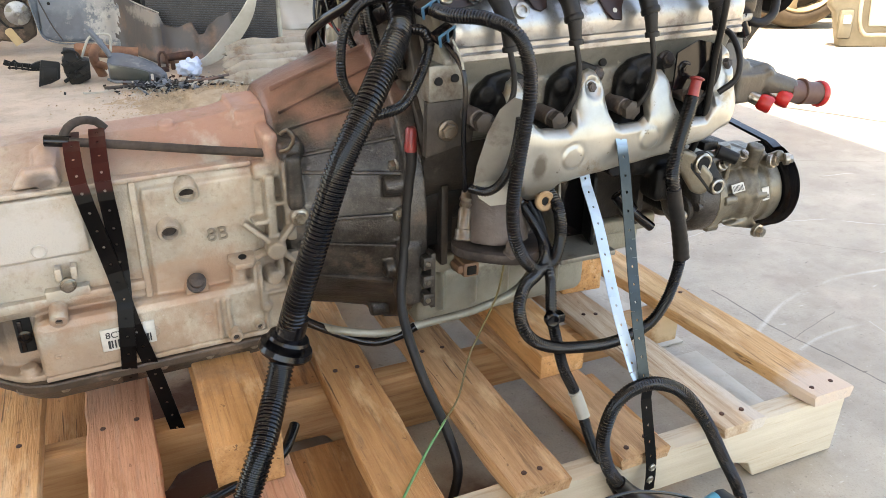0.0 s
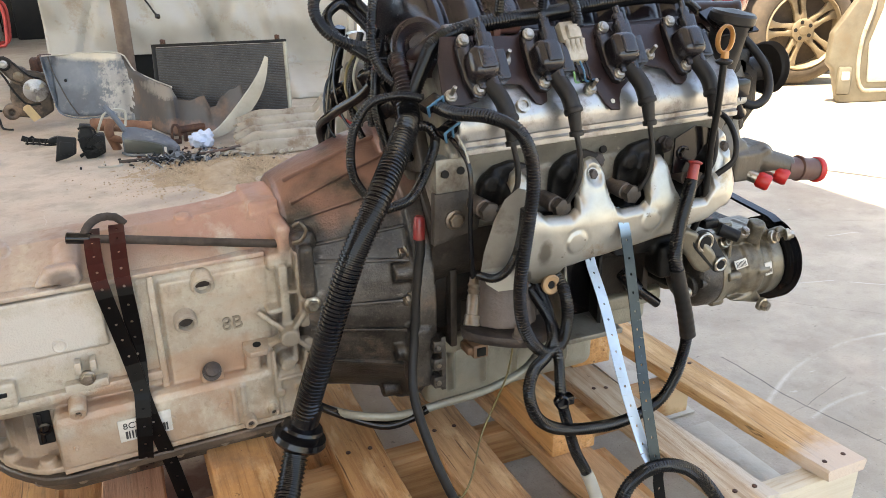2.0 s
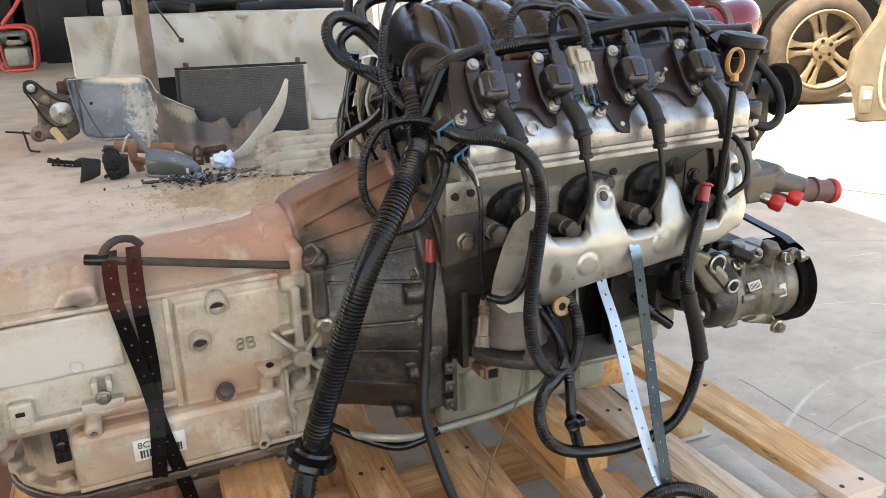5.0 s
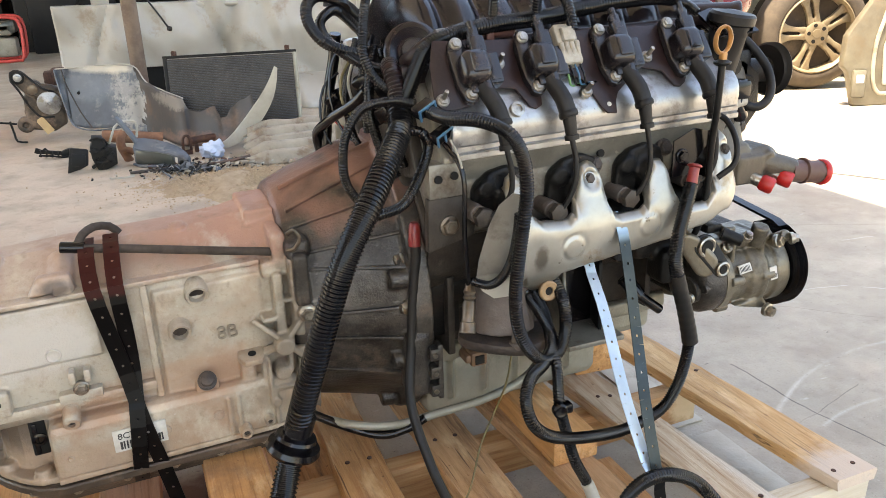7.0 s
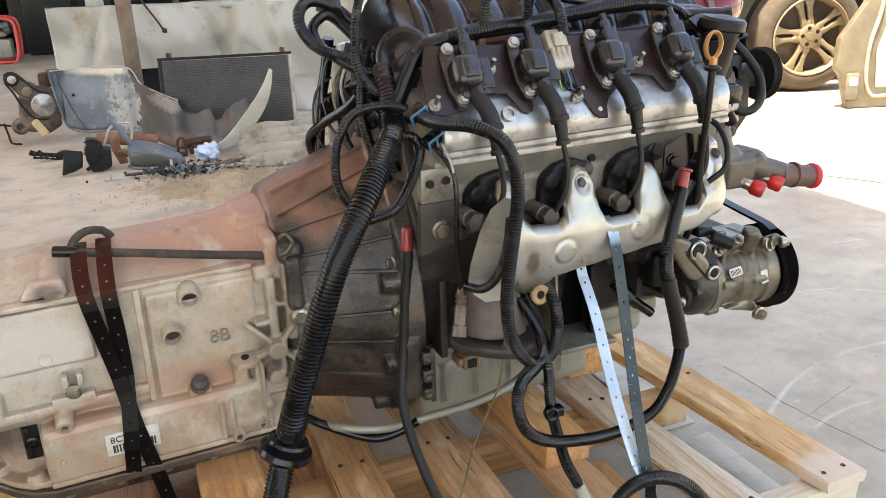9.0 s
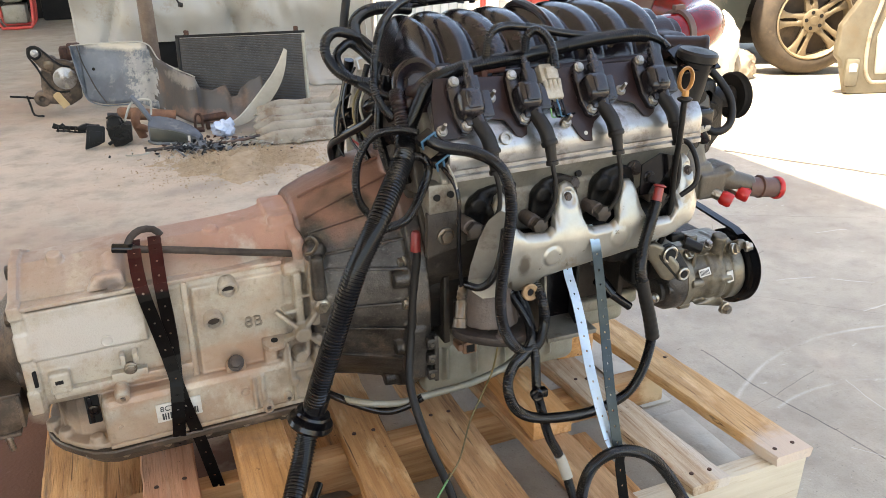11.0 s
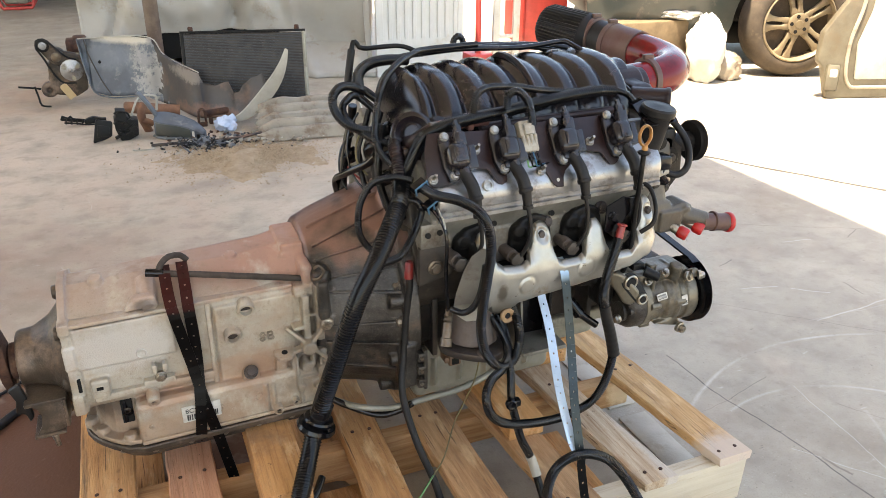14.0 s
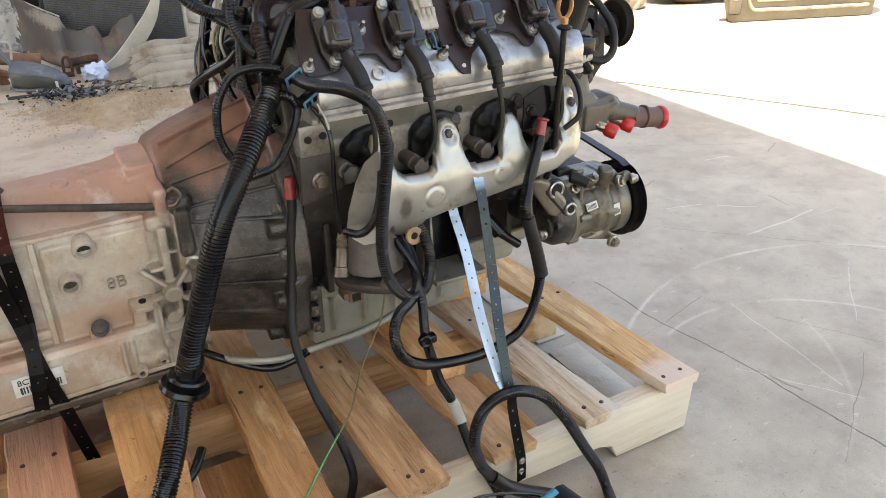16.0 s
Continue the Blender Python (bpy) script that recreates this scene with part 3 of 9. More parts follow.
def tube(bm, pts, r, seg=10, step=0.01, rows=None, r_end=None):
    """A round tube along a smooth curve. rows: a repeating pattern of radius factors."""
    path = smooth_path(pts, step) if step else [Vector(q) for q in pts]
    d = (path[1] - path[0]).normalized()
    a = d.orthogonal().normalized()
    loops = []
    for i, q in enumerate(path):
        t = (path[min(i + 1, len(path) - 1)] - path[max(i - 1, 0)]).normalized()
        a = (a - t * a.dot(t)).normalized()
        b = t.cross(a)
        f = rows[i % len(rows)] if rows else 1.0
        rr = (r if r_end is None else r + (r_end - r) * i / (len(path) - 1)) * f
        loops.append([q + (a * math.cos(2 * math.pi * k / seg) + b * math.sin(2 * math.pi * k / seg)) * rr for k in range(seg)])
    return rings(bm, loops)


def ribbed(bm, pts, r, pitch=0.0042, seg=12):
    """Corrugated split conduit: real ridges along the curve."""
    return tube(bm, pts, r, seg, pitch / 4, rows=(1.0, 1.0, 0.88, 0.88))


def slab(bm, outline, thick, m, bevel=0.0):
    """A plate from an outline in its own plane, thickened upwards, then placed by m."""
    b = bmesh.new()
    f = b.faces.new([b.verts.new((x, y, 0)) for x, y in outline])
    ext = bmesh.ops.extrude_face_region(b, geom=[f])
    bmesh.ops.translate(b, vec=(0, 0, thick), verts=[v for v in ext["geom"] if isinstance(v, bmesh.types.BMVert)])
    bmesh.ops.recalc_face_normals(b, faces=b.faces[:])
    if bevel:
        bmesh.ops.bevel(b, geom=b.edges[:], offset=bevel, segments=2, profile=0.5, affect="EDGES")
    return absorb(bm, b, m)


def bolt(bm, p, n, r=0.008, h=0.008, washer=True):
    """A flanged hexagon bolt head."""
    p, d = Vector(p), Vector(n).normalized()
    if washer:
        turned(bm, p - d * 0.004, d, [(0, r * 1.3), (0.006, r * 1.3), (0.007, r * 1.15)], 18)
    turned(bm, p, d, [(0, r), (h * 0.85, r), (h, r * 0.86)], 6)
    turned(bm, p + d * (h * 0.9), d, [(0, r * 0.55), (h * 0.18, r * 0.5)], 12)
    return bm


def frame_of(o, x, y):
    """A pose whose x and y run along the given ways."""
    x = Vector(x).normalized()
    z = x.cross(Vector(y)).normalized()
    y = z.cross(x)
    return Matrix(((x[0], y[0], z[0], o[0]), (x[1], y[1], z[1], o[1]), (x[2], y[2], z[2], o[2]), (0, 0, 0, 1)))


ORIGIN = {}


def thing(name, at, label, category, group="", kind=""):
    """An empty at a thing's base, to hold its parts."""
    e = new(name)
    e.empty_display_size = 0.05
    e.location = at
    ORIGIN[e] = Vector(at)
    return tagged(e, label, category, group, kind)


def finish(name, bm, material, angle=38):
    me = bpy.data.meshes.new(name)
    bmesh.ops.recalc_face_normals(bm, faces=bm.faces[:])
    bm.to_mesh(me)
    bm.free()
    me.materials.append(material)
    me.shade_smooth()
    me.set_sharp_from_angle(angle=radians(angle))
    return new(name, me)


def part(name, bm, material, parent, label="", angle=38, m=None):
    """One mesh as a part of a thing, or of a part; its points are in the room's metres."""
    if m is not None:
        bm.transform(m)
    ob = finish(name, bm, material, angle)
    ob.parent = parent
    if parent in ORIGIN:
        ob.matrix_parent_inverse = Matrix.Translation(-ORIGIN[parent])
    return tagged(ob, label)


def single(name, bm, material, label, category, group="", kind="", angle=38):
    """A thing that is one mesh."""
    return tagged(finish(name, bm, material, angle), label, category, group, kind)


def cast(ob, voxel, smooth=4, factor=0.5):
    """Fuse a part's bodies into one casting with soft fillets."""
    r = ob.modifiers.new("fuse", "REMESH")
    r.mode, r.voxel_size, r.use_smooth_shade = "VOXEL", voxel, True
    if smooth:
        s = ob.modifiers.new("soften", "SMOOTH")
        s.iterations, s.factor = smooth, factor
    return ob


def lerp(x, table):
    """Piecewise value from rows of (x, value)."""
    if x <= table[0][0]:
        return table[0][1]
    for (a, u), (b, v) in zip(table, table[1:]):
        if x <= b:
            t = (x - a) / (b - a)
            t = t * t * (3 - 2 * t)
            return u + (v - u) * t
    return table[-1][1]


def lettering(text, size, depth, m, material, name, parent):
    """Letters in the built-in font as a mesh."""
    c = bpy.data.curves.new(name, "FONT")
    c.body, c.size, c.extrude = text, size, depth
    ob = bpy.data.objects.new(name, c)
    scene.collection.objects.link(ob)
    me = bpy.data.meshes.new_from_object(ob.evaluated_get(bpy.context.evaluated_depsgraph_get()))
    bpy.data.objects.remove(ob)
    me.transform(m)
    me.materials.clear()
    me.materials.append(material)
    t = new(name, me)
    t.parent = parent
    if parent in ORIGIN:
        t.matrix_parent_inverse = Matrix.Translation(-ORIGIN[parent])
    return t


# the engine and gearbox sit nose up by a degree and a half
LEANED = Matrix(((1, 0, 0, 0), (0, 1, 0, 0), (0.027, 0, 1, -0.027 * 0.6), (0, 0, 0, 1)))
YC, ZC = 1.45, 0.411

# ---- the place ----
g = bmesh.new()
bmesh.ops.create_grid(g, x_segments=8, y_segments=8, size=150)
single("ground", g, FLOOR, "worn grey concrete slab with cracks, dust and scuffs", "floor", kind="structure")

b = bmesh.new()
box(b, (-4.6, -3.4, 4.0), (1.54, 9.4, 4.12))
single("ceiling", b, ROOFMETAL, "pale sheet underside of the open canopy roof", "ceiling", kind="structure")
# shed behind: its dimness is put into the near-black colour of roof and walls
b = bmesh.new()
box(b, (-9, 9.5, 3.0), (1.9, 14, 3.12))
single("ceiling_shed", b, DARK, "near-black roof standing in for the dim shed interior", "ceiling", kind="structure")
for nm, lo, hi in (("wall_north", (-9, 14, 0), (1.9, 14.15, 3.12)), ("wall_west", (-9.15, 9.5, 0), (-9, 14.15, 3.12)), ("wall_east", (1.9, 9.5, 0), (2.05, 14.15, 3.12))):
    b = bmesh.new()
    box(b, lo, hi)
    single(nm, b, DARK, "near-black wall standing in for the dim shed interior", "wall", kind="structure")

# added wall out of view, cuts the sky light coming from the left
for nm, lo, hi in (("wall_side", (-4.75, -2.5, 0), (-4.6, 1.8, 4.12)),):
    b = bmesh.new()
    box(b, lo, hi)
    single(nm, b, ROOFMETAL, "unseen pale wall added at the left to shape the light", "wall", kind="structure")

b = bmesh.new()
turned(b, (0.345, 5.5, 0.012), (0, 0, 1), [(0, 0.046), (3.988, 0.046)], 24)
post = single("column", b, COLUMN, "rusty round steel column holding the roof edge", "column", kind="structure")
b = bmesh.new()
box(b, (0.245, 5.4, 0), (0.445, 5.6, 0.012), 0.002)
part("base_plate", b, COLUMN, post)

# ---- pallet ----
BLOCKSTRINGER = mat("brown_stringer_wood", (0.56, 0.34, 0.17), 0.82, 0, (0.40, 0.20, 0.085), 5, 0.35, 26, (0.24, 0.12, 0.06), 0.2, 3, rnd=0.1, stretch=(1.0, 14, 14), detail=9, spec=0.2)
FLOORSTRIP = mat("pale_floor_strip", (0.50, 0.45, 0.375), 0.9, 0, (0.42, 0.37, 0.30), 9, 0.35, 90, (0.34, 0.29, 0.235), 0.2, 14, detail=9, spec=0.2)
patch(BLOCKSTRINGER, (1.135, 1.30, 0.09), (0.05, 0.1, 0.06), (0.74, 0.56, 0.35), 0.85, 60, 0.5)
pallet = thing("pallet", (0.57, 1.46, 0), "worn wooden pallet with gapped deck boards on concrete", "pallet")
for y0 in (0.968, 1.30, 1.90):
    b = bmesh.new()
    out = [(-0.1, 0.003), (0.18, 0.003), (0.2, 0.03), (0.235, 0.04), (0.4, 0.04), (0.435, 0.03), (0.455, 0.003), (0.68, 0.003), (0.7, 0.034), (0.735, 0.044), (1.0, 0.044),
           (1.03, 0.034), (1.046, 0.003), (1.218, 0.003), (1.222, 0.115), (-0.1, 0.115)]
    if y0 == 1.30:
        out = out[:11] + [(0.985, 0.043), (1.155, 0.045), (1.155, 0.115), (-0.1, 0.115)]
    slab(b, out, 0.038, frame_of((0, y0 + 0.038, 0), (1, 0, 0), (0, 0, 1)), 0.003)
    part("stringer", b, STRINGER if y0 < 1 else BLOCKSTRINGER, pallet)
# the two thin pieces past x = 1 stand in for a brighter strip of floor
for x0, x1, y0, y1 in ((-0.03, 0.075, 1.007, 1.299), (0.335, 0.475, 1.007, 1.299), (0.335, 0.475, 1.339, 1.899), (-0.03, 0.075, 1.339, 1.899), (0.84, 0.96, 1.007, 1.299), (1.136, 1.214, 1.05, 1.299), (1.136, 1.214, 1.339, 1.899)):
    b = bmesh.new()
    box(b, (x0, y0, 0.001), (x1, y1, 0.018 if x0 < 1 else 0.005), 0.003 if x0 < 1 else 0.001)
    part("bottom_board", b, FLOORSTRIP if x0 > 1 else WOOD, pallet)
NAIL = bpy.data.meshes.new("nail")
b = bmesh.new()
turned(b, (0, 0, -0.004), (0, 0, 1), [(0, 0.004), (0.0052, 0.004), (0.006, 0.003)], 10)
b.to_mesh(NAIL)
b.free()
NAIL.materials.append(RUSTY)
BOARDS = ((-0.075, 0.028, 0.0, WOOD), (0.086, 0.178, 0.0, PINKWOOD), (0.25, 0.345, 0.0, PINKWOOD), (0.427, 0.512, 0.03, WOOD), (0.598, 0.687, -0.01, BROWNBOARD),
          (0.768, 0.853, -0.07, BROWNBOARD), (0.948, 1.03, -0.09, GREYWOOD), (1.136, 1.223, -0.09, PINE))
for x0, x1, skew, wood in BOARDS:
    rng = random.Random(x0)
    b = bmesh.new()
    n = 24
    loops = []
    for k in range(n + 1):
        y = 0.957 + 0.995 * k / n + (rng.uniform(-0.006, 0.006) if k in (0, n) else 0)
        s = skew * (y - 0.957)
        e0, e1 = rng.uniform(-0.0015, 0.0015), rng.uniform(-0.0015, 0.0015)
        zt = 0.1365 + rng.uniform(-0.0008, 0.0008)
        chip = 0.004 if k in (0, n) else 0.0
        loops.append([(x0 + s + e0 + chip, y, 0.1165), (x1 + s + e1 - chip, y, 0.1165), (x1 + s + e1, y, zt - 0.004), (x1 + s + e1 - 0.003, y, zt), (x0 + s + e0 + 0.003, y, zt), (x0 + s + e0, y, zt - 0.004)])
    rings(b, loops)
    board = part("deck_board", b, wood, pallet)
    for y in (0.984, 1.318, 1.918):
        for f in (0.3, 0.7):
            nl = new("nail", NAIL)
            nl.parent = board
            nl.location = (x0 + (x1 - x0) * f + skew * (y - 0.957) + rng.uniform(-0.008, 0.008), y + rng.uniform(-0.008, 0.008), 0.1365)


def wood_block(lo, hi, label, turn=0.0):
    b = bmesh.new()
    c = Vector([(lo[i] + hi[i]) / 2 for i in range(3)])
    box(b, Vector(lo) - c, Vector(hi) - c, 0.003)
    ob = single("wood_block", b, BLOCKWOOD, label, "wood block", "blocks under the engine")
    ob.matrix_world = Matrix.Translation(c) @ pose(0, 0, 0, 0, 0, turn)


wood_block((0.243, 1.106, 0.1375), (0.330, 1.50, 0.213), "sawn fir block under the gearbox pan", 0)
wood_block((0.760, 1.170, 0.1375), (0.842, 1.60, 0.180), "sawn fir block under the engine oil pan", 0)
wood_block((0.955, 1.40, 0.1375), (1.04, 1.66, 0.205), "weathered fir block under the oil pan front", -4)

# ---- gearbox ----
gearbox = thing("transmission", (0.25, YC, 0.137), "dusty cast aluminium automatic transmission strapped to the pallet", "transmission")


def case_ring(x, w, low, sh, wt, zt):
    """A half barrel of the gearbox, mirrored about its middle."""
    half = [(w * 0.96, low), (w, low + 0.01), (w, (low + sh) / 2), (w, sh - 0.012), (w * 0.97, sh), (wt, zt - 0.012), (wt * 0.5, zt)]
    return [(x, YC - a, z) for a, z in half] + [(x, YC + a, z) for a, z in reversed(half)]


b = bmesh.new()
rings(b, [case_ring(*r) for r in ((-0.032, 0.118, 0.34, 0.512, 0.05, 0.55), (0.12, 0.12, 0.34, 0.512, 0.055, 0.556), (0.20, 0.121, 0.335, 0.514, 0.06, 0.556), (0.27, 0.122, 0.33, 0.515, 0.065, 0.557),
                                  (0.33, 0.123, 0.31, 0.508, 0.06, 0.562), (0.385, 0.128, 0.29, 0.505, 0.06, 0.575), (0.425, 0.155, 0.27, 0.50, 0.075, 0.582))])
box(b, (0.052, YC - 0.148, 0.252), (0.395, YC + 0.13, 0.342), 0.012)
# rounded rear sump wall, its bolted lip and two bolt bosses
BOWL = [(0.075, -0.104), (0.034, -0.104), (0.012, -0.096), (-0.004, -0.082), (-0.015, -0.064), (-0.022, -0.040), (-0.025, 0.0)]
LIP = [(0.075, -0.142), (0.032, -0.139), (0.016, -0.129), (0.0, -0.115), (-0.018, -0.094), (-0.031, -0.073), (-0.039, -0.050), (-0.043, 0.0)]
for line, z0, z1 in ((BOWL, 0.2525, 0.35), (LIP, 0.2525, 0.2615)):
    full = line + [(x, -y) for x, y in reversed(line[:-1])]
    rings(b, [[(x, YC + y, z) for x, y in full] for z in (z0, z1)])
for x, y in ((-0.013, -0.083), (0.035, -0.124), (-0.034, -0.045)):
    turned(b, (x, YC + y, 0.254), (0, 0, 1), [(0, 0.0125), (0.016, 0.0115), (0.018, 0.0095)], 18)
rings(b, [case_ring(-0.046, 0.125, 0.345, 0.519, 0.056, 0.557), case_ring(-0.033, 0.126, 0.345, 0.519, 0.056, 0.557)])
for z0, z1 in ((0.335, 0.375), (0.43, 0.475), (0.50, 0.522)):
    box(b, (-0.048, YC - 0.1285, z0), (-0.029, YC - 0.10, z1), 0.002)
box(b, (-0.033, YC - 0.1225, 0.335), (-0.024, YC - 0.10, 0.512), 0.002)          # rear flange
box(b, (0.212, YC - 0.1275, 0.335), (0.36, YC - 0.11, 0.500), 0.004)             # raised field under the letters
box(b, (-0.014, YC - 0.134, 0.364), (0.018, YC - 0.11, 0.402), 0.005)             # lug with a slot
box(b, (-0.028, YC - 0.1255, 0.424), (0.139, YC - 0.10, 0.508), 0.0025)           # proud side panel
box(b, (0.315, YC - 0.140, 0.285), (0.336, YC - 0.10, 0.368), 0.003)             # pillar under the tab
box(b, (0.372, YC - 0.152, 0.40), (0.386, YC - 0.12, 0.50), 0.003)               # flange uprights
box(b, (0.396, YC - 0.157, 0.40), (0.412, YC - 0.12, 0.52), 0.004)
box(b, (0.36, YC - 0.139, 0.49), (0.41, YC - 0.11, 0.515), 0.006)
box(b, (0.345, YC - 0.146, 0.315), (0.352, YC - 0.11, 0.37), 0.002)
box(b, (0.372, YC - 0.150, 0.275), (0.40, YC - 0.12, 0.33), 0.008)
for x0 in (0.287, 0.301, 0.355):
    box(b, (x0, YC - 0.153, 0.262), (x0 + 0.007, YC - 0.12, 0.325), 0.002)
cyl(b, (0.385, YC - 0.11, 0.40), (0.378, YC - 0.168, 0.392), 0.017, 0.014)       # star boss and its webs
for tip in ((0.343, YC - 0.127, 0.428), (0.346, YC - 0.13, 0.375), (0.412, YC - 0.15, 0.36), (0.408, YC - 0.15, 0.43)):
    t0 = Vector((0.38, YC - 0.152, 0.396))
    d = Vector(tip) - t0
    box(b, (0, -0.004, -0.012), (d.length, 0.004, 0.005), 0.002, m=frame_of(t0, d, (d.z, 0, -d.x)))
cyl(b, (0.415, YC - 0.10, 0.441), (0.415, YC - 0.165, 0.437), 0.015, 0.014)
for x, z, r, d in ((0.374, 0.345, 0.013, 0.156), (0.402, 0.335, 0.012, 0.160), (0.392, 0.300, 0.010, 0.163), (0.36, 0.30, 0.008, 0.156), (0.405, 0.375, 0.010, 0.158)):
    cyl(b, (x, YC - 0.10, z + 0.004), (x, YC - d, z), r, r * 0.85)
for lo, hi in (((0.351, 0.295), (0.357, 0.372)), ((0.383, 0.345), (0.390, 0.385)), ((0.398, 0.285), (0.404, 0.36)), ((0.364, 0.318), (0.395, 0.325)), ((0.352, 0.43), (0.372, 0.437)), ((0.386, 0.455), (0.398, 0.461))):
    box(b, (lo[0], YC - 0.154, lo[1]), (hi[0], YC - 0.11, hi[1]), 0.002)
cyl(b, (0.105, YC - 0.04, 0.535), (0.105, YC - 0.122, 0.522), 0.022, 0.012)
slab(b, [(0.062, 0.520), (0.122, 0.520), (0.116, 0.545), (0.078, 0.545)], 0.02, frame_of((0, YC - 0.10, 0), (1, 0, 0), (0, 0, 1)), 0.004)
for x in (0.02, 0.262):
    cyl(b, (x, YC - 0.03, 0.54), (x, YC - 0.035, 0.563), 0.014, 0.012)
box(b, (0.354, YC - 0.065, 0.53), (0.398, YC + 0.05, 0.573), 0.004)
box(b, (0.378, YC - 0.135, 0.50), (0.40, YC - 0.05, 0.555), 0.008)              # joint lug on the crown
CASEPAINT = CAST.copy()
ct, cb = node_chain(CASEPAINT)
# red dust settled on the upper half above the seam
tcn = ct.nodes.new("ShaderNodeTexCoord")
sepn = ct.nodes.new("ShaderNodeSeparateXYZ")
ct.links.new(tcn.outputs["Object"], sepn.inputs[0])
nz = ct.nodes.new("ShaderNodeTexNoise")
nz.inputs["Scale"].default_value, nz.inputs["Detail"].default_value = 11.0, 7.0
ct.links.new(tcn.outputs["Object"], nz.inputs["Vector"])


def cmath(op, a, b=0.0):
    n = ct.nodes.new("ShaderNodeMath")
    n.operation = op
    for i, v in enumerate((a, b)):
        if isinstance(v, (int, float)):
            n.inputs[i].default_value = v
        else:
            ct.links.new(v, n.inputs[i])
    return n.outputs[0]


seam = cmath("SUBTRACT", sepn.outputs[2], cmath("ADD", cmath("MULTIPLY", sepn.outputs[0], 0.035), 0.488))
dust = cmath("ADD", cmath("MULTIPLY", seam, 30.0), cmath("MULTIPLY", cmath("SUBTRACT", nz.outputs[0], 0.5), 1.6))
dust = cmath("MINIMUM", cmath("MAXIMUM", dust, 0.0), 0.85)
# more red towards the bell housing
front = cmath("MINIMUM", cmath("MAXIMUM", cmath("MULTIPLY", cmath("ADD", sepn.outputs[0], 0.12), 2.6), 0.45), 1.0)
dust = cmath("MULTIPLY", dust, front)
old = cb.inputs["Base Color"].links[0].from_socket
mx = ct.nodes.new("ShaderNodeMix")
mx.data_type = "RGBA"
mx.inputs[7].default_value = (0.40, 0.205, 0.15, 1)
ct.links.new(dust, mx.inputs[0])
ct.links.new(old, mx.inputs[6])
ct.links.new(mx.outputs[2], cb.inputs["Base Color"])
# oily grime where the case meets the bell housing
nf = ct.nodes.new("ShaderNodeTexNoise")
nf.inputs["Scale"].default_value, nf.inputs["Detail"].default_value = 38.0, 9.0
ct.links.new(tcn.outputs["Object"], nf.inputs["Vector"])
oil = cmath("ADD", cmath("MULTIPLY", cmath("SUBTRACT", sepn.outputs[0], 0.385), 22.0), cmath("MULTIPLY", cmath("SUBTRACT", nf.outputs[0], 0.5), 4.5))
oil = cmath("MULTIPLY", cmath("MINIMUM", cmath("MAXIMUM", oil, 0.0), 0.85), cmath("MINIMUM", cmath("MAXIMUM", cmath("MULTIPLY", cmath("SUBTRACT", 0.53, sepn.outputs[2]), 30.0), 0.0), 1.0))
# brown dust caked on the lower third
caked = cmath("ADD", cmath("MULTIPLY", cmath("SUBTRACT", 0.335, sepn.outputs[2]), 20.0), cmath("MULTIPLY", cmath("SUBTRACT", nz.outputs[0], 0.5), 5.0))
caked = cmath("MULTIPLY", cmath("MINIMUM", cmath("MAXIMUM", caked, 0.0), 1.0), 0.6)
mc = ct.nodes.new("ShaderNodeMix")
mc.data_type = "RGBA"
mc.inputs[7].default_value = (0.33, 0.205, 0.125, 1)
ct.links.new(caked, mc.inputs[0])
ct.links.new(mx.outputs[2], mc.inputs[6])
mo = ct.nodes.new("ShaderNodeMix")
mo.data_type = "RGBA"
mo.inputs[7].default_value = (0.115, 0.09, 0.068, 1)
ct.links.new(oil, mo.inputs[0])
ct.links.new(mc.outputs[2], mo.inputs[6])
ct.links.new(mo.outputs[2], cb.inputs["Base Color"])
overlay(CASEPAINT, 8.0, 0.55, 0.68, (0.55, 0.505, 0.41), 0.75, (1.4, 1, 1), 10)               # pale dust
overlay(CASEPAINT, 21.0, 0.60, 0.72, (0.20, 0.135, 0.09), 0.45, (1, 1, 1), 10)             # grime
overlay(CASEPAINT, 6.0, 0.60, 0.70, (0.36, 0.20, 0.125), 0.65, (1, 1, 0.7), 9)             # rust-red dust
overlay(CASEPAINT, 3.4, 0.44, 0.62, (0.40, 0.275, 0.195), 0.2, (1, 1, 1.4), 9)              # pinkish clay dust
overlay(CASEPAINT, 75.0, 0.56, 0.70, (0.24, 0.18, 0.12), 0.5, (1, 1, 1), 10)             # fine dirt
overlay(CASEPAINT, 160.0, 0.68, 0.74, (0.62, 0.58, 0.52), 0.3, (1, 1, 1), 4)               # white chips
patch(CASEPAINT, (0.22, 1.31, 0.345), (0.16, 0.2, 0.035), (0.37, 0.225, 0.145), 0.55, 9)
patch(CASEPAINT, (0.30, 1.31, 0.36), (0.05, 0.2, 0.03), (0.35, 0.20, 0.125), 0.5, 16)
patch(CASEPAINT, (0.10, 1.31, 0.325), (0.06, 0.2, 0.03), (0.34, 0.19, 0.115), 0.6, 18)
patch(CASEPAINT, (0.40, 1.30, 0.40), (0.05, 0.2, 0.12), (0.20, 0.16, 0.12), 0.75, 20)
patch(CASEPAINT, (0.37, 1.30, 0.30), (0.05, 0.2, 0.06), (0.23, 0.185, 0.135), 0.7, 18)
patch(CASEPAINT, (0.06, 1.31, 0.44), (0.12, 0.2, 0.06), (0.52, 0.50, 0.46), 0.7, 8)
patch(CASEPAINT, (0.005, 1.375, 0.318), (0.075, 0.058, 0.056), (0.12, 0.09, 0.066), 0.92, 30, 0.3)
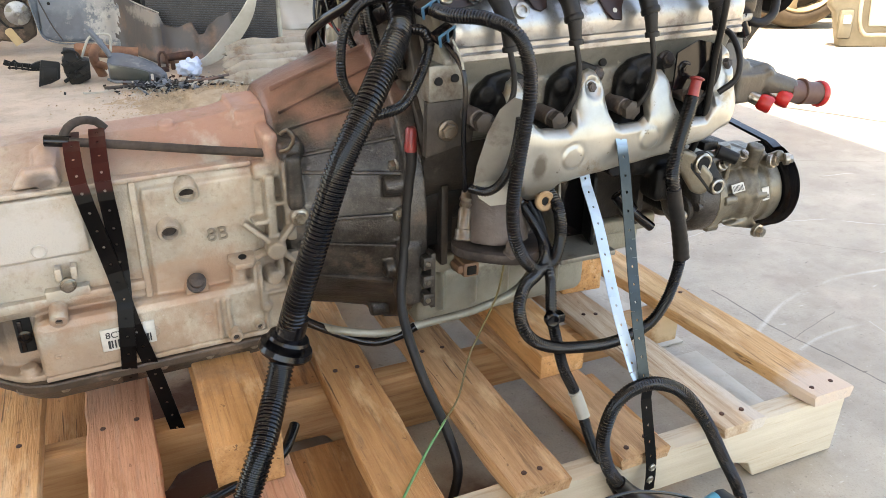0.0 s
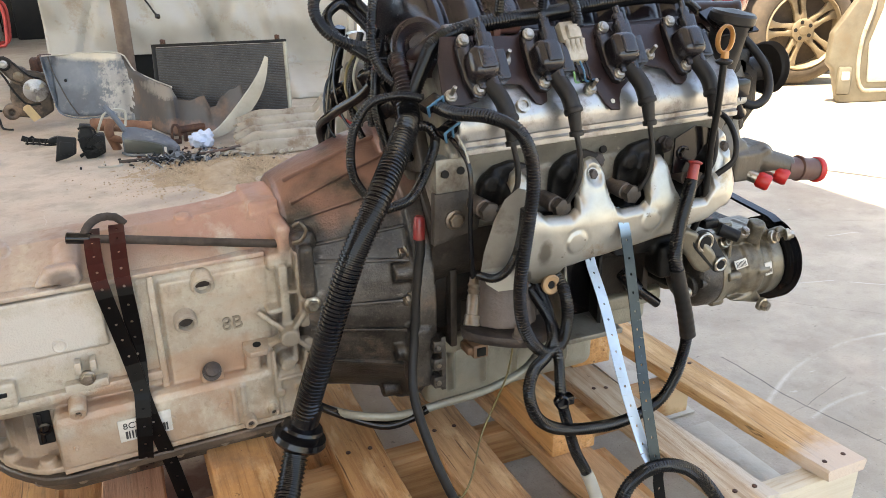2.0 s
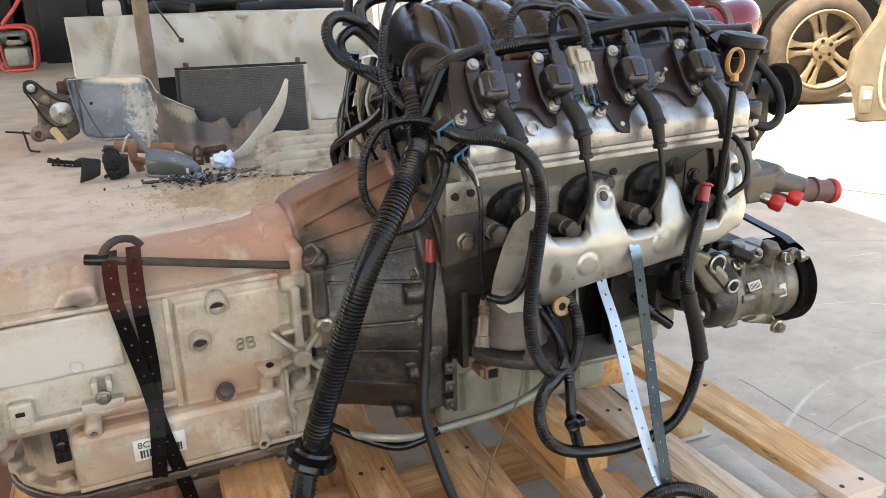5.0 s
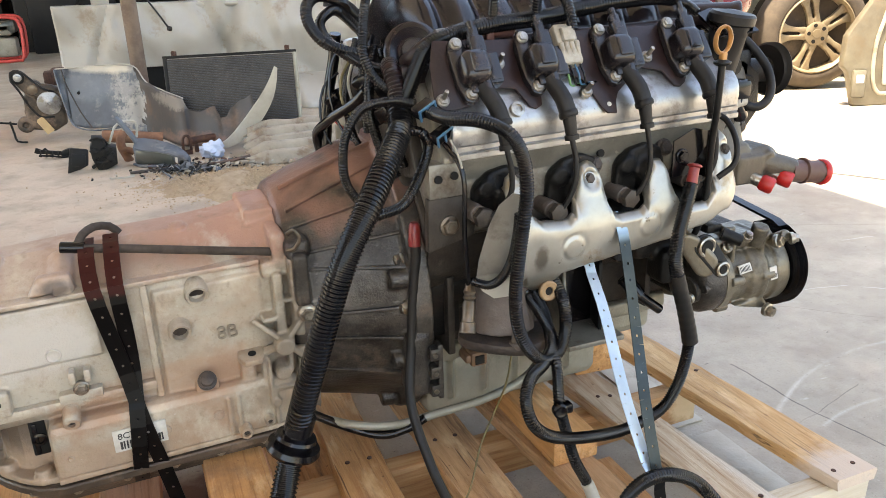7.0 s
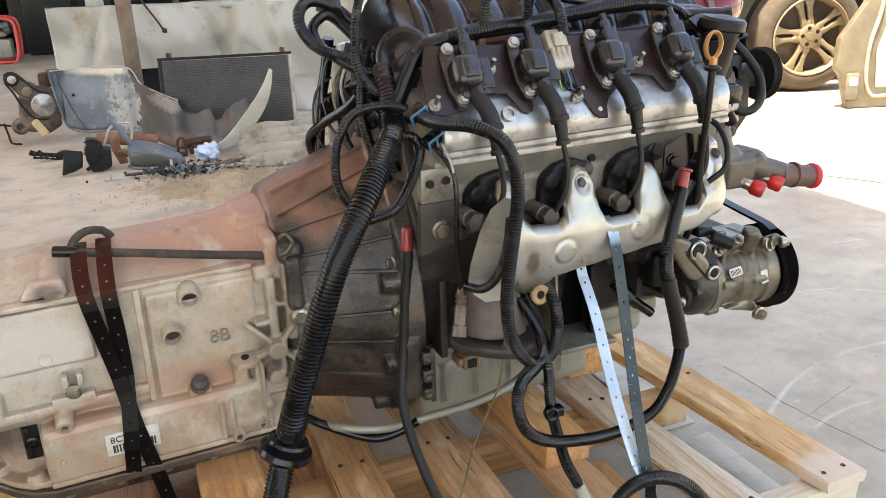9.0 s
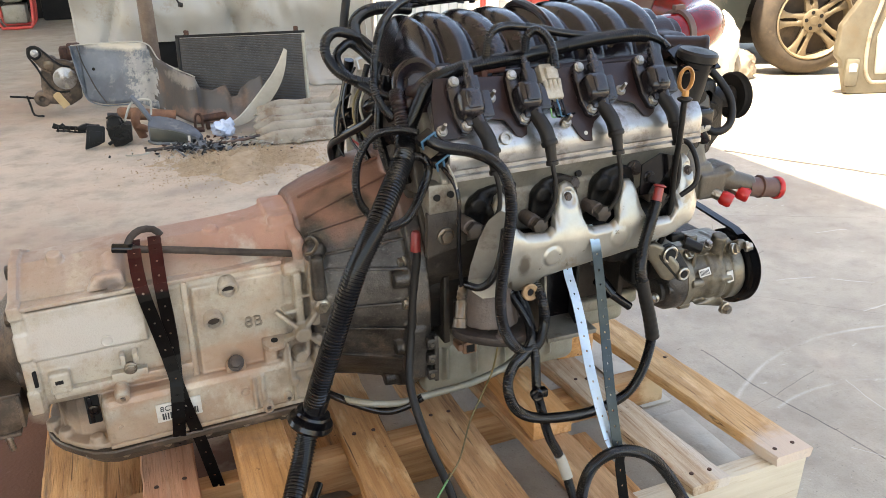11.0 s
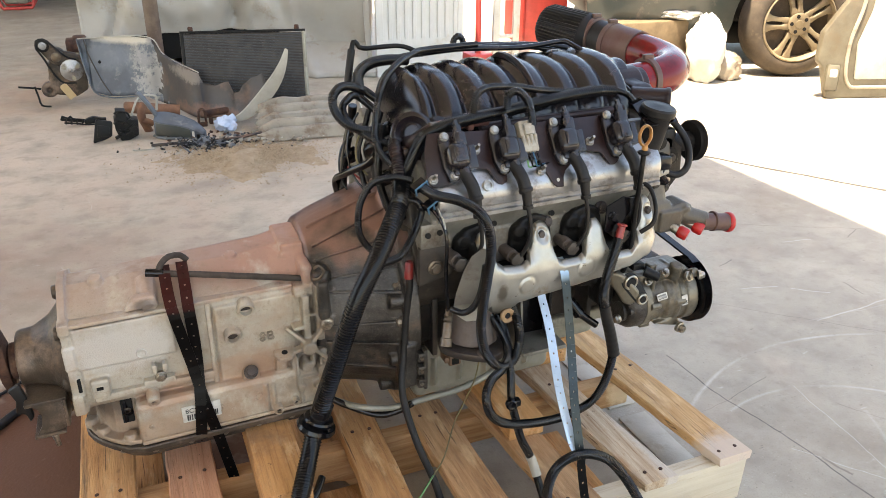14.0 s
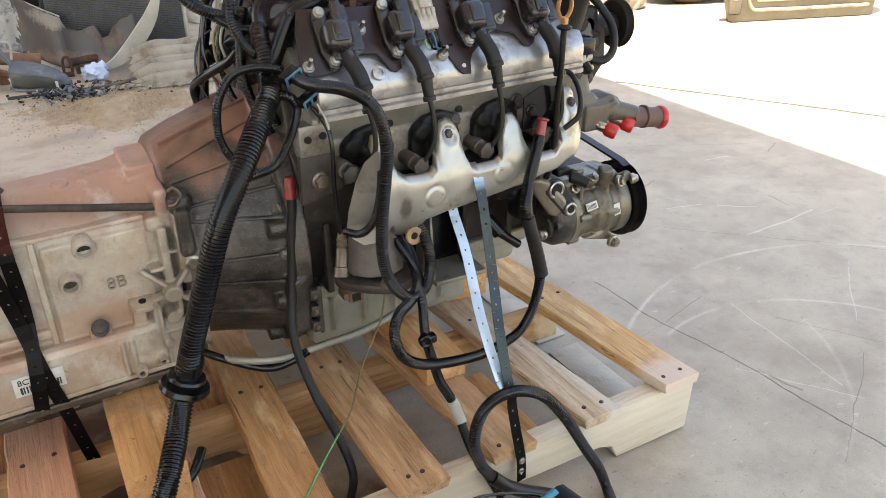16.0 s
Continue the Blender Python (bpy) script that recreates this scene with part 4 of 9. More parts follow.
patch(CASEPAINT, (-0.005, 1.36, 0.345), (0.05, 0.034, 0.02), (0.07, 0.065, 0.06), 0.8, 30, 0.6)
patch(CASEPAINT, (0.098, 1.34, 0.515), (0.026, 0.05, 0.015), (0.15, 0.115, 0.095), 0.95, 40, 0.35)
cast(part("case", b, CASEPAINT, gearbox, "grey case with red dust on its top", m=LEANED), 0.0020, 1)


def boss(x, z, d0, d1, r, ri, dz=0.004, name="boss"):
    """A hollow cast boss standing out of the case, with a deep bore."""
    b = bmesh.new()
    l = d1 - d0
    turned(b, (x, YC - d0, z + dz), (0, -l, -dz), [(0, r * 1.15), (l * 0.12, r * 1.04), (l - 0.002, r), (l, r - 0.0015), (l, ri), (l - 0.006, ri * 0.97), (l - 0.017, ri * 0.95)], 28)
    ob = part(name, b, CASEPAINT, gearbox, m=LEANED)
    b = bmesh.new()
    turned(b, Vector((x, YC - d0, z + dz)) + Vector((0, -l, -dz)).normalized() * (l - (0.0125 if ri > 0.008 else 0.008)), (0, -l, -dz), [(0, ri * 0.93), (0.003, ri * 0.93)], 20)
    part("bore", b, RUSTIRON, ob, m=LEANED)
    return ob


boss(0.2695, 0.486, 0.108, 0.140, 0.0160, 0.0112, 0.010)
boss(0.2405, 0.436, 0.112, 0.142, 0.0155, 0.0110, 0.008)
boss(0.086, 0.343, 0.116, 0.156, 0.0115, 0.0050, 0.014)
boss(0.309, 0.268, 0.140, 0.166, 0.0095, 0.0048, 0.0)
boss(0.345, 0.275, 0.140, 0.162, 0.0075, 0.004, 0.0)
for x, z, d, r in ((0.079, 0.437, 0.1258, 0.0095), (0.20, 0.297, 0.1485, 0.0078), (0.275, 0.30, 0.1485, 0.0078), (0.075, 0.29, 0.1485, 0.004)):
    b = bmesh.new()
    turned(b, (x, YC - d + 0.002, z), (0, -1, 0), [(0, r + 0.001), (0.0034, r), (0.004, r - 0.0012), (0.0026, r - 0.003)], 20)
    part("ejector_mark", b, CASEPAINT, gearbox, m=LEANED)
# crisp ledges and ribs
for lo, hi, bv in (((-0.03, YC - 0.1275, 0.5115), (0.36, YC - 0.10, 0.5185), 0.0018), ((-0.01, YC - 0.131, 0.356), (0.20, YC - 0.11, 0.370), 0.003), ((0.075, YC - 0.134, 0.366), (0.13, YC - 0.11, 0.380), 0.002),
                   ((0.198, YC - 0.129, 0.335), (0.207, YC - 0.11, 0.512), 0.002), ((0.055, YC - 0.1515, 0.254), (0.39, YC - 0.12, 0.262), 0.002)):
    part("rib", box(bmesh.new(), lo, hi, bv), CASEPAINT, gearbox, m=LEANED)
b = bmesh.new()
slab(b, [(-0.020, 0.0), (-0.012, -0.017), (0.013, -0.017), (0.021, -0.002), (0.016, 0.020), (-0.016, 0.020)], 0.010, frame_of((0.332, YC - 0.138, 0.372), (1, 0, 0), (0, 0.93, 0.2)), 0.002)
tab = part("tab", b, CASEPAINT, gearbox, "red-dusted bolt tab", m=LEANED)
b = bmesh.new()
turned(b, (0.333, YC - 0.1395, 0.3775), (0, -0.2, 0.93), [(0, 0.0055), (0.0052, 0.006)], 16)
part("bore", b, HOLESHADE, tab, m=LEANED)

for lo, hi in (((-0.005, YC - 0.1352, 0.383), (0.007, YC - 0.132, 0.390)), ((-0.0345, YC - 0.1275, 0.382), (-0.0285, YC - 0.122, 0.41))):
    part("slot", box(bmesh.new(), lo, hi, 0.0015), HOLESHADE, gearbox, m=LEANED)
b = bmesh.new()
box(b, (0.026, YC - 0.107, 0.283), (0.047, YC - 0.100, 0.337), 0.002)
part("recess", b, HOLESHADE, gearbox, "near-black block standing in for a connector opening", m=LEANED)
b = bmesh.new()
turned(b, (0.037, YC - 0.104, 0.309), (0, -1, 0), [(0, 0.0095), (0.006, 0.0095), (0.007, 0.006), (0.005, 0.005)], 20)
box(b, (0.030, YC - 0.110, 0.286), (0.036, YC - 0.105, 0.334), 0.001)
part("connector", b, BLACK, gearbox, "black round wiring socket", m=LEANED)
for x, z, d, r in ((0.415, 0.437, 0.163, 0.009), (0.105, 0.388, 0.139, 0.008)):
    b = bmesh.new()
    bolt(b, (x, YC - d, z), (0, -1, 0), r, 0.008)
    part("bolt", b, STEEL, gearbox, m=LEANED)
b = bmesh.new()
turned(b, (0.266, YC - 0.136, 0.352), (0, -1, 0.75), [(0, 0.0135), (0.006, 0.0135), (0.007, 0.0105), (0.012, 0.0105), (0.0125, 0.0128), (0.0155, 0.0128), (0.0165, 0.0102), (0.025, 0.0098), (0.026, 0.0082)], 22)
part("plug", b, RUSTIRON, gearbox, "round dark steel plug", m=LEANED)
boss(0.266, 0.345, 0.112, 0.141, 0.0165, 0.004, 0.0, "plug_seat")
b = bmesh.new()
box(b, (0.092, YC - 0.140, 0.395), (0.100, YC - 0.122, 0.413), 0.002)
box(b, (0.111, YC - 0.140, 0.395), (0.119, YC - 0.122, 0.413), 0.002)
part("lug", b, CASEPAINT, gearbox, m=LEANED)

# pan
b = bmesh.new()
ring = lambda z, g, sx=0.0: [(x, y, z) for x, y in ((-0.045 - g, YC - 0.02), (-0.040 - g, YC - 0.052 - g * 0.3), (-0.031 - g * 0.8, YC - 0.075 - g * 0.5), (-0.016 - g * 0.7, YC - 0.097 - g * 0.7), (0.004 - g * 0.5, YC - 0.119 - g * 0.8), (0.030 - g * 0.3, YC - 0.142 - g), (0.06, YC - 0.152 - g), (0.385, YC - 0.152 - g), (0.42 + g, YC - 0.11),
                                                (0.42 + g, YC + 0.11), (0.385, YC + 0.14 + g), (0.06, YC + 0.14 + g), (-0.01 - g, YC + 0.1), (-0.03 - g, YC + 0.05))]
rings(b, [ring(0.207, -0.035), ring(0.214, -0.022), ring(0.238, -0.012), ring(0.241, 0.004), ring(0.250, 0.004), ring(0.2525, 0.002)])
pan = part("oil_pan", b, TAILCAST, gearbox, "pressed pan with a bolted rail", m=LEANED, angle=30)
for x in (0.02, 0.075, 0.14, 0.205, 0.27, 0.335, 0.39):
    b = bmesh.new()
    bolt(b, (x, YC - (0.148 if x > 0.05 else 0.128), 0.2405), (0, 0, -1), 0.006, 0.006)
    part("bolt", b, STEEL, pan, m=LEANED)

# tail housing, flange and mount
b = bmesh.new()
turned(b, (-0.135, YC, 0.405), (1, 0, 0), [(0, 0.052), (0.004, 0.056), (0.03, 0.058), (0.06, 0.075), (0.085, 0.105), (0.092, 0.118)], 32)
for a in range(6):
    an = math.pi / 3 * a + 0.4
    cyl(b, (-0.06, YC + 0.10 * math.cos(an), 0.425 + 0.10 * math.sin(an)), (-0.044, YC + 0.10 * math.cos(an), 0.425 + 0.10 * math.sin(an)), 0.014)
box(b, (-0.115, YC - 0.06, 0.30), (-0.055, YC + 0.06, 0.37), 0.008)
cast(part("tail_housing", b, TAILCAST, gearbox, "oily grey tail housing", m=LEANED), 0.0035, 3)
b = bmesh.new()
turned(b, (-0.150, YC, 0.405), (1, 0, 0), [(0, 0.03), (0.002, 0.034), (0.015, 0.036)], 28)
slab(b, [(-0.078, -0.014), (-0.06, -0.022), (-0.02, -0.034), (0.02, -0.034), (0.06, -0.022), (0.078, -0.014), (0.078, 0.014), (0.06, 0.022), (0.02, 0.034), (-0.02, 0.034), (-0.06, 0.022), (-0.078, 0.014)],
     0.017, frame_of((-0.152, YC, 0.405), (0, -0.35, 1), (0, 1, 0.35)), 0.002)
cyl(b, (-0.152, YC, 0.405), (-0.172, YC, 0.405), 0.028, 0.02)
cyl(b, (-0.170, YC, 0.405), (-0.205, YC, 0.405), 0.011, 0.010)
part("output_flange", b, RUSTY, gearbox, "rust brown output flange with a stub shaft", m=LEANED)
b = bmesh.new()
box(b, (-0.128, YC - 0.115, 0.366), (-0.058, YC - 0.02, 0.374), 0.002)
slab(b, [(-0.117, 0.368), (-0.062, 0.368), (-0.064, 0.318), (-0.071, 0.309), (-0.119, 0.304), (-0.107, 0.322), (-0.104, 0.345), (-0.108, 0.36)], 0.006, frame_of((0, YC - 0.110, 0), (1, 0, 0), (0, 0, 1)), 0.0015)
box(b, (-0.121, YC - 0.122, 0.302), (-0.069, YC - 0.05, 0.308), 0.0015, m=Matrix.Identity(4))
box(b, (-0.106, YC - 0.108, 0.308), (-0.070, YC - 0.03, 0.366), 0.006)
box(b, (-0.066, YC - 0.120, 0.314), (-0.060, YC - 0.05, 0.372), 0.0015)
mount = part("mount", b, TAILCAST, gearbox, "dirty rubber gearbox mount", m=LEANED)
b = bmesh.new()
slab(b, [(-0.150, 0.398), (-0.130, 0.408), (-0.122, 0.37), (-0.118, 0.335), (-0.126, 0.325), (-0.131, 0.343), (-0.146, 0.350), (-0.141, 0.374)], 0.012, frame_of((0, YC - 0.085, 0), (1, 0, 0), (0, 0, 1)), 0.003)
part("rubber_flap", b, RUBBER, mount, "torn black rubber flap", m=LEANED)
b = bmesh.new()
cyl(b, (-0.091, YC - 0.11, 0.304), (-0.089, YC - 0.112, 0.290), 0.0055)
cyl(b, (-0.089, YC - 0.112, 0.290), (-0.087, YC - 0.113, 0.274), 0.0046, 0.0042)
part("stud", b, STEEL, mount, m=LEANED)

# raised letters and sticker
lettering("8B", 0.028, 0.0032, LEANED @ frame_of((0.289, YC - 0.1278, 0.410), (1, 0, 0), (0, 0, 1)), LETTER, "cast_letters", gearbox)
b = bmesh.new()
box(b, (0.131, YC - 0.1505, 0.282), (0.202, YC - 0.1475, 0.316), 0.001)
sticker = part("sticker", b, PAPER, gearbox, "white sticker with a bar code", m=LEANED)
lettering("8CY", 0.0135, 0.0003, LEANED @ frame_of((0.137, YC - 0.1508, 0.302), (1, 0, 0), (0, 0, 1)), INK, "sticker_print", sticker)
b = bmesh.new()
for i in range(14):
    x = 0.139 + i * 0.0042
    box(b, (x, YC - 0.1512, 0.286), (x + (0.0022 if i % 3 else 0.0032), YC - 0.1504, 0.298))
part("bar_code", b, INK, sticker, m=LEANED)

# ---- bell housing ----
bell = part("bell_housing", bmesh.new(), BELL, gearbox, "grimy ribbed bell housing")
b = bmesh.new()


def bell_ring(x, r, rt, flat):
    out = []
    for k in range(56):
        a = 2 * math.pi * k / 56
        y, z = r * math.cos(a), (rt if math.sin(a) > 0 else r) * math.sin(a)
        out.append((x, YC + y * 0.95, ZC + max(z, -flat)))
    return out


rings(b, [bell_ring(*r) for r in ((0.396, 0.15, 0.176, 0.15), (0.402, 0.16, 0.183, 0.158), (0.441, 0.179, 0.199, 0.168), (0.488, 0.191, 0.214, 0.178), (0.526, 0.203, 0.229, 0.19), (0.556, 0.213, 0.235, 0.197), (0.559, 0.232, 0.246, 0.208), (0.586, 0.236, 0.25, 0.21))])
for k in range(10):
    a = 2 * math.pi * k / 10 + 0.33
    cyl(b, (0.53, YC + 0.2 * math.cos(a), ZC + 0.213 * math.sin(a)), (0.572, YC + 0.2 * math.cos(a), ZC + 0.213 * math.sin(a)), 0.014, 0.017)
box(b, (0.545, YC - 0.225, 0.29), (0.578, YC - 0.18, 0.39), 0.005)
box(b, (0.400, YC - 0.172, 0.45), (0.422, YC - 0.10, 0.53), 0.006)
box(b, (0.395, YC - 0.155, 0.515), (0.43, YC - 0.09, 0.545), 0.008)
me = bell.data
b.transform(LEANED)
b.to_mesh(me)
b.free()
# same dust on the upper bell
BELLPAINT = BELL.copy()
ct, cb = node_chain(BELLPAINT)
tcn = ct.nodes.new("ShaderNodeTexCoord")
sepn = ct.nodes.new("ShaderNodeSeparateXYZ")
ct.links.new(tcn.outputs["Object"], sepn.inputs[0])
nz = ct.nodes.new("ShaderNodeTexNoise")
nz.inputs["Scale"].default_value, nz.inputs["Detail"].default_value = 13.0, 7.0
ct.links.new(tcn.outputs["Object"], nz.inputs["Vector"])
up = cmath("SUBTRACT", sepn.outputs[2], 0.52)
dust = cmath("ADD", cmath("MULTIPLY", up, 10.0), cmath("MULTIPLY", cmath("SUBTRACT", nz.outputs[0], 0.5), 4.0))
dust = cmath("MINIMUM", cmath("MAXIMUM", dust, 0.0), 0.85)
old = cb.inputs["Base Color"].links[0].from_socket
mx = ct.nodes.new("ShaderNodeMix")
mx.data_type = "RGBA"
mx.inputs[7].default_value = (0.25, 0.135, 0.102, 1)
ct.links.new(dust, mx.inputs[0])
ct.links.new(old, mx.inputs[6])
ct.links.new(mx.outputs[2], cb.inputs["Base Color"])
me.materials.clear()
me.materials.append(BELLPAINT)
cast(bell, 0.003, 2)
for s0, s1 in ((0.965, 0.975), (0.84, 0.90), (0.735, 0.74), (0.555, 0.53), (0.455, 0.33), (0.10, 0.085), (-0.09, -0.14), (-0.42, -0.46)):
    p0 = Vector((0.412, YC - 0.95 * 0.166 * math.sqrt(1 - s0 * s0), ZC + (0.187 if s0 > 0 else 0.166) * s0))
    p1 = Vector((0.558, YC - 0.95 * 0.213 * math.sqrt(1 - s1 * s1), ZC + (0.236 if s1 > 0 else 0.213) * s1))
    out = Vector((0, -math.sqrt(1 - s0 * s0), s0))
    b = bmesh.new()
    box(b, (0.0, -0.0028, -0.012), ((p1 - p0).length, 0.0028, 0.0062), 0.0016, m=frame_of(p0, p1 - p0, out.cross(p1 - p0)))
    part("rib", b, BELLPAINT, bell, m=LEANED)
for y, z in ((YC - 0.171, 0.497), (YC - 0.195, 0.43), (YC - 0.12, 0.585)):
    b = bmesh.new()
    bolt(b, (0.553, y - 0.008, z), (-1, -0.3, 0), 0.009, 0.011)
    part("bolt", b, STEEL, bell)
b = bmesh.new()
for z in (0.30, 0.33, 0.36):
    box(b, (0.574, YC - 0.237, z - 0.010), (0.592, YC - 0.215, z + 0.010), 0.003)
box(b, (0.586, YC - 0.236, 0.285), (0.594, YC - 0.215, 0.375), 0.002)
plate = part("bracket", b, BELL, bell)
for z in (0.30, 0.33, 0.36):
    part("bolt", bolt(bmesh.new(), (0.581, YC - 0.237, z), (0, -1, 0), 0.003, 0.003), STEEL, plate)
b = bmesh.new()
tube(b, [(0.395, YC - 0.16, 0.53), (0.405, YC - 0.168, 0.535), (0.412, YC - 0.172, 0.55), (0.404, YC - 0.17, 0.562), (0.396, YC - 0.166, 0.556)], 0.0028, 8, 0.004)
part("hook", b, BRONZE, bell, "bent wire hook")

# ---- engine ----
engine = thing("engine", (0.83, YC, 0.2), "used V8 petrol engine with black intake on a pallet", "engine")
XR, XF = 0.59, 1.062


def both(y):
    return 2 * YC - y


def prism(b, pts, x0, x1, m=None, bevel=0.0):
    slab(b, pts, x1 - x0, frame_of((x0, 0, 0), (0, 1, 0), (0, 0, 1)) if m is None else m, bevel)


b = bmesh.new()
prof = [(1.31, 0.315), (1.305, 0.40), (1.25, 0.47), (1.232, 0.53), (1.37, 0.69), (1.45, 0.64)]
prism(b, prof + [(both(y), z) for y, z in reversed(prof[:-1])], 0.585, 1.08, bevel=0.004)
block = part("block", b, BLOCKGREY, engine, "dark cast engine block", m=LEANED)
for x in (0.62, 0.74, 0.86, 0.98):
    part("rib", box(bmesh.new(), (x, 1.255, 0.33), (x + 0.012, 1.31, 0.46), 0.003), BLOCKGREY, block, m=LEANED)
b = bmesh.new()
box(b, (0.60, YC - 0.155, 0.295), (1.06, YC + 0.155, 0.325), 0.006)
box(b, (0.60, YC - 0.14, 0.19), (0.93, YC + 0.14, 0.30), 0.018)
box(b, (0.90, YC - 0.13, 0.245), (1.05, YC + 0.13, 0.30), 0.015)
for x in (0.64, 0.70, 0.76, 0.86):
    box(b, (x, YC - 0.15, 0.22), (x + 0.008, YC - 0.13, 0.30), 0.002)
cast(part("oil_pan", b, PANGREY, engine, "ribbed grey cast oil pan", m=LEANED), 0.004, 2)
b = bmesh.new()
turned(b, (0.668, YC - 0.141, 0.305), (-0.25, -1, 0.1), [(0, 0.011), (0.02, 0.0105), (0.022, 0.0105), (0.0225, 0.0085), (0.012, 0.008)], 18)
part("sensor", b, BRONZE, engine, "amber sensor socket", m=LEANED)

# the coil brackets lie in a plane that leans back over the cover
U, N = Vector((0, 0.545, 0.839)).normalized(), Vector((0, -0.839, 0.545)).normalized()
BANK = frame_of((0, 1.192, 0.731), (1, 0, 0), U)


def head_and_cover(flip):
    m = LEANED if not flip else Matrix.Translation((0, 2 * YC, 0)) @ Matrix.Diagonal((1, -1, 1, 1)) @ LEANED
    b = bmesh.new()
    prism(b, [(1.184, 0.656), (1.275, 0.76), (1.37, 0.70), (1.228, 0.53), (1.208, 0.553), (1.206, 0.60), (1.193, 0.635)], XR, XF, bevel=0.003)
    for x in (0.63, 0.745, 0.86, 0.975):
        box(b, (x - 0.05, 1.196, 0.545), (x + 0.05, 1.215, 0.622), 0.006)
    if not flip:
        eb = part("end_block", box(bmesh.new(), (0.570, 1.186, 0.606), (0.619, 1.215, 0.653), 0.0022), HEAD, engine, "grey machined end block", m=m)
        g = bmesh.new()
        slab(g, [(0.568, 0.530), (0.636, 0.545), (0.640, 0.57), (0.619, 0.605), (0.570, 0.605)], 0.014, frame_of((0, 1.205, 0), (1, 0, 0), (0, 0, 1)), 0.002)
        part("end_plate", g, BLOCKGREY, engine, "grimy grey end plate", m=m)
    h = cast(part("cylinder_head", b, HEAD, engine, "machined aluminium cylinder head", m=m), 0.0035, 2)
    prof = [(1.179, 0.655), (1.1755, 0.6565), (1.1755, 0.663), (1.179, 0.6645), (1.1775, 0.667), (1.1775, 0.673), (1.1735, 0.676), (1.172, 0.688), (1.173, 0.700), (1.178, 0.711), (1.186, 0.7195), (1.196, 0.728),
            (1.222, 0.768), (1.232, 0.776), (1.25, 0.775), (1.27, 0.755), (1.275, 0.74)]
    cy, cz = 1.225, 0.715
    loops = []
    for x, f in ((0.600, 0.90), (0.6015, 0.94), (0.606, 0.975), (0.614, 0.995), (0.624, 1.0), (1.046, 1.0), (1.056, 0.99), (1.062, 0.96), (1.066, 0.92), (1.068, 0.86)):
        row = []
        for k, (y, z) in enumerate(prof):
            g = 1.0 if k < 6 else f
            row.append((x, cy + (y - cy) * g, cz + (z - cz) * g))
        loops.append(row)
    b = rings(bmesh.new(), loops)
    part("valve_cover", b, COVER, engine, "bright aluminium valve cover", m=m, angle=25)


head_and_cover(False)
head_and_cover(True)
hcov = [o for o in engine.children if o.name.startswith("cylinder_head")][0]
for p, n, r in (((0.599, 1.190, 0.565), (0, -1, 0), 0.011), ((0.70, 1.188, 0.615), (0, -1, 0.4), 0.009), ((0.825, 1.188, 0.617), (0, -1, 0.4), 0.009), ((0.945, 1.188, 0.625), (0, -1, 0.4), 0.010)):
    b = bmesh.new()
    bolt(b, p, n, r, 0.009)
    part("bolt", b, BRONZE if r > 0.0105 else RUSTIRON, hcov, m=LEANED)
for x, y, z in ((0.715, 1.191, 0.630), (0.836, 1.191, 0.630), (0.582, 1.1845, 0.632), (0.605, 1.1845, 0.634)):
    b = bmesh.new()
    turned(b, (x, y + 0.003, z), (0, -0.95, 0.3), [(0, 0.0048), (0.006, 0.0055)], 14)
    part("bore", b, HOLESHADE, hcov, m=LEANED)

# cast manifold behind the shield
b = bmesh.new()
for x in (0.685, 0.80, 0.912, 1.025):
    tube(b, [(x, 1.215, 0.60), (x, 1.18, 0.595), (x, 1.165, 0.565), (x - 0.01, 1.17, 0.53)], 0.022, 14, 0.01)
    slab(b, [(x - 0.056, 0.56), (x + 0.03, 0.56), (x + 0.034, 0.60), (x + 0.025, 0.628), (x + 0.0, 0.638), (x - 0.03, 0.632), (x - 0.052, 0.612)], 0.016, frame_of((0, 1.198, 0), (1, 0, 0), (0, 0, 1)), 0.003)
    cyl(b, (x - 0.035, 1.20, 0.61), (x - 0.035, 1.176, 0.61), 0.014)
tube(b, [(1.035, 1.19, 0.545), (0.90, 1.19, 0.53), (0.76, 1.19, 0.515), (0.68, 1.19, 0.49)], 0.029, 16, 0.01, r_end=0.036)
cast(part("exhaust_manifold", b, DARKCAST, engine, "dark rusty cast iron exhaust manifold", m=LEANED), 0.0035, 3)
COLLECT = mat("brown_grey_cast_iron", (0.155, 0.125, 0.108), 0.6, 0.25, (0.09, 0.07, 0.06), 18, 0.35, 240, (0.15, 0.12, 0.10), 0.2, 12, spec=0.3)
b = bmesh.new()
tube(b, [(0.705, 1.205, 0.515), (0.690, 1.20, 0.475), (0.682, 1.197, 0.44), (0.680, 1.19, 0.395)], 0.034, 24, 0.008, r_end=0.046)
cast(part("collector", b, COLLECT, engine, "brown-grey cast outlet of the exhaust manifold"), 0.003, 2)
b = bmesh.new()
oval = [(0.682 + 0.064 * math.cos(a) + 0.006 * math.cos(3 * a), 1.184 + 0.058 * math.sin(a) - 0.012 * math.cos(a)) for a in [2 * math.pi * k / 40 for k in range(40)]]
slab(b, oval, 0.016, Matrix.Translation((0, 0, 0.377)), 0.004)
fl = part("pipe_flange", b, RUSTIRON, engine, "rusty exhaust flange")
for px, py in ((0.678, 1.140), (0.732, 1.20)):
    part("bolt", bolt(bmesh.new(), (px, py, 0.392), (0, -0.1, 1), 0.0095, 0.020), COLLECT, fl)

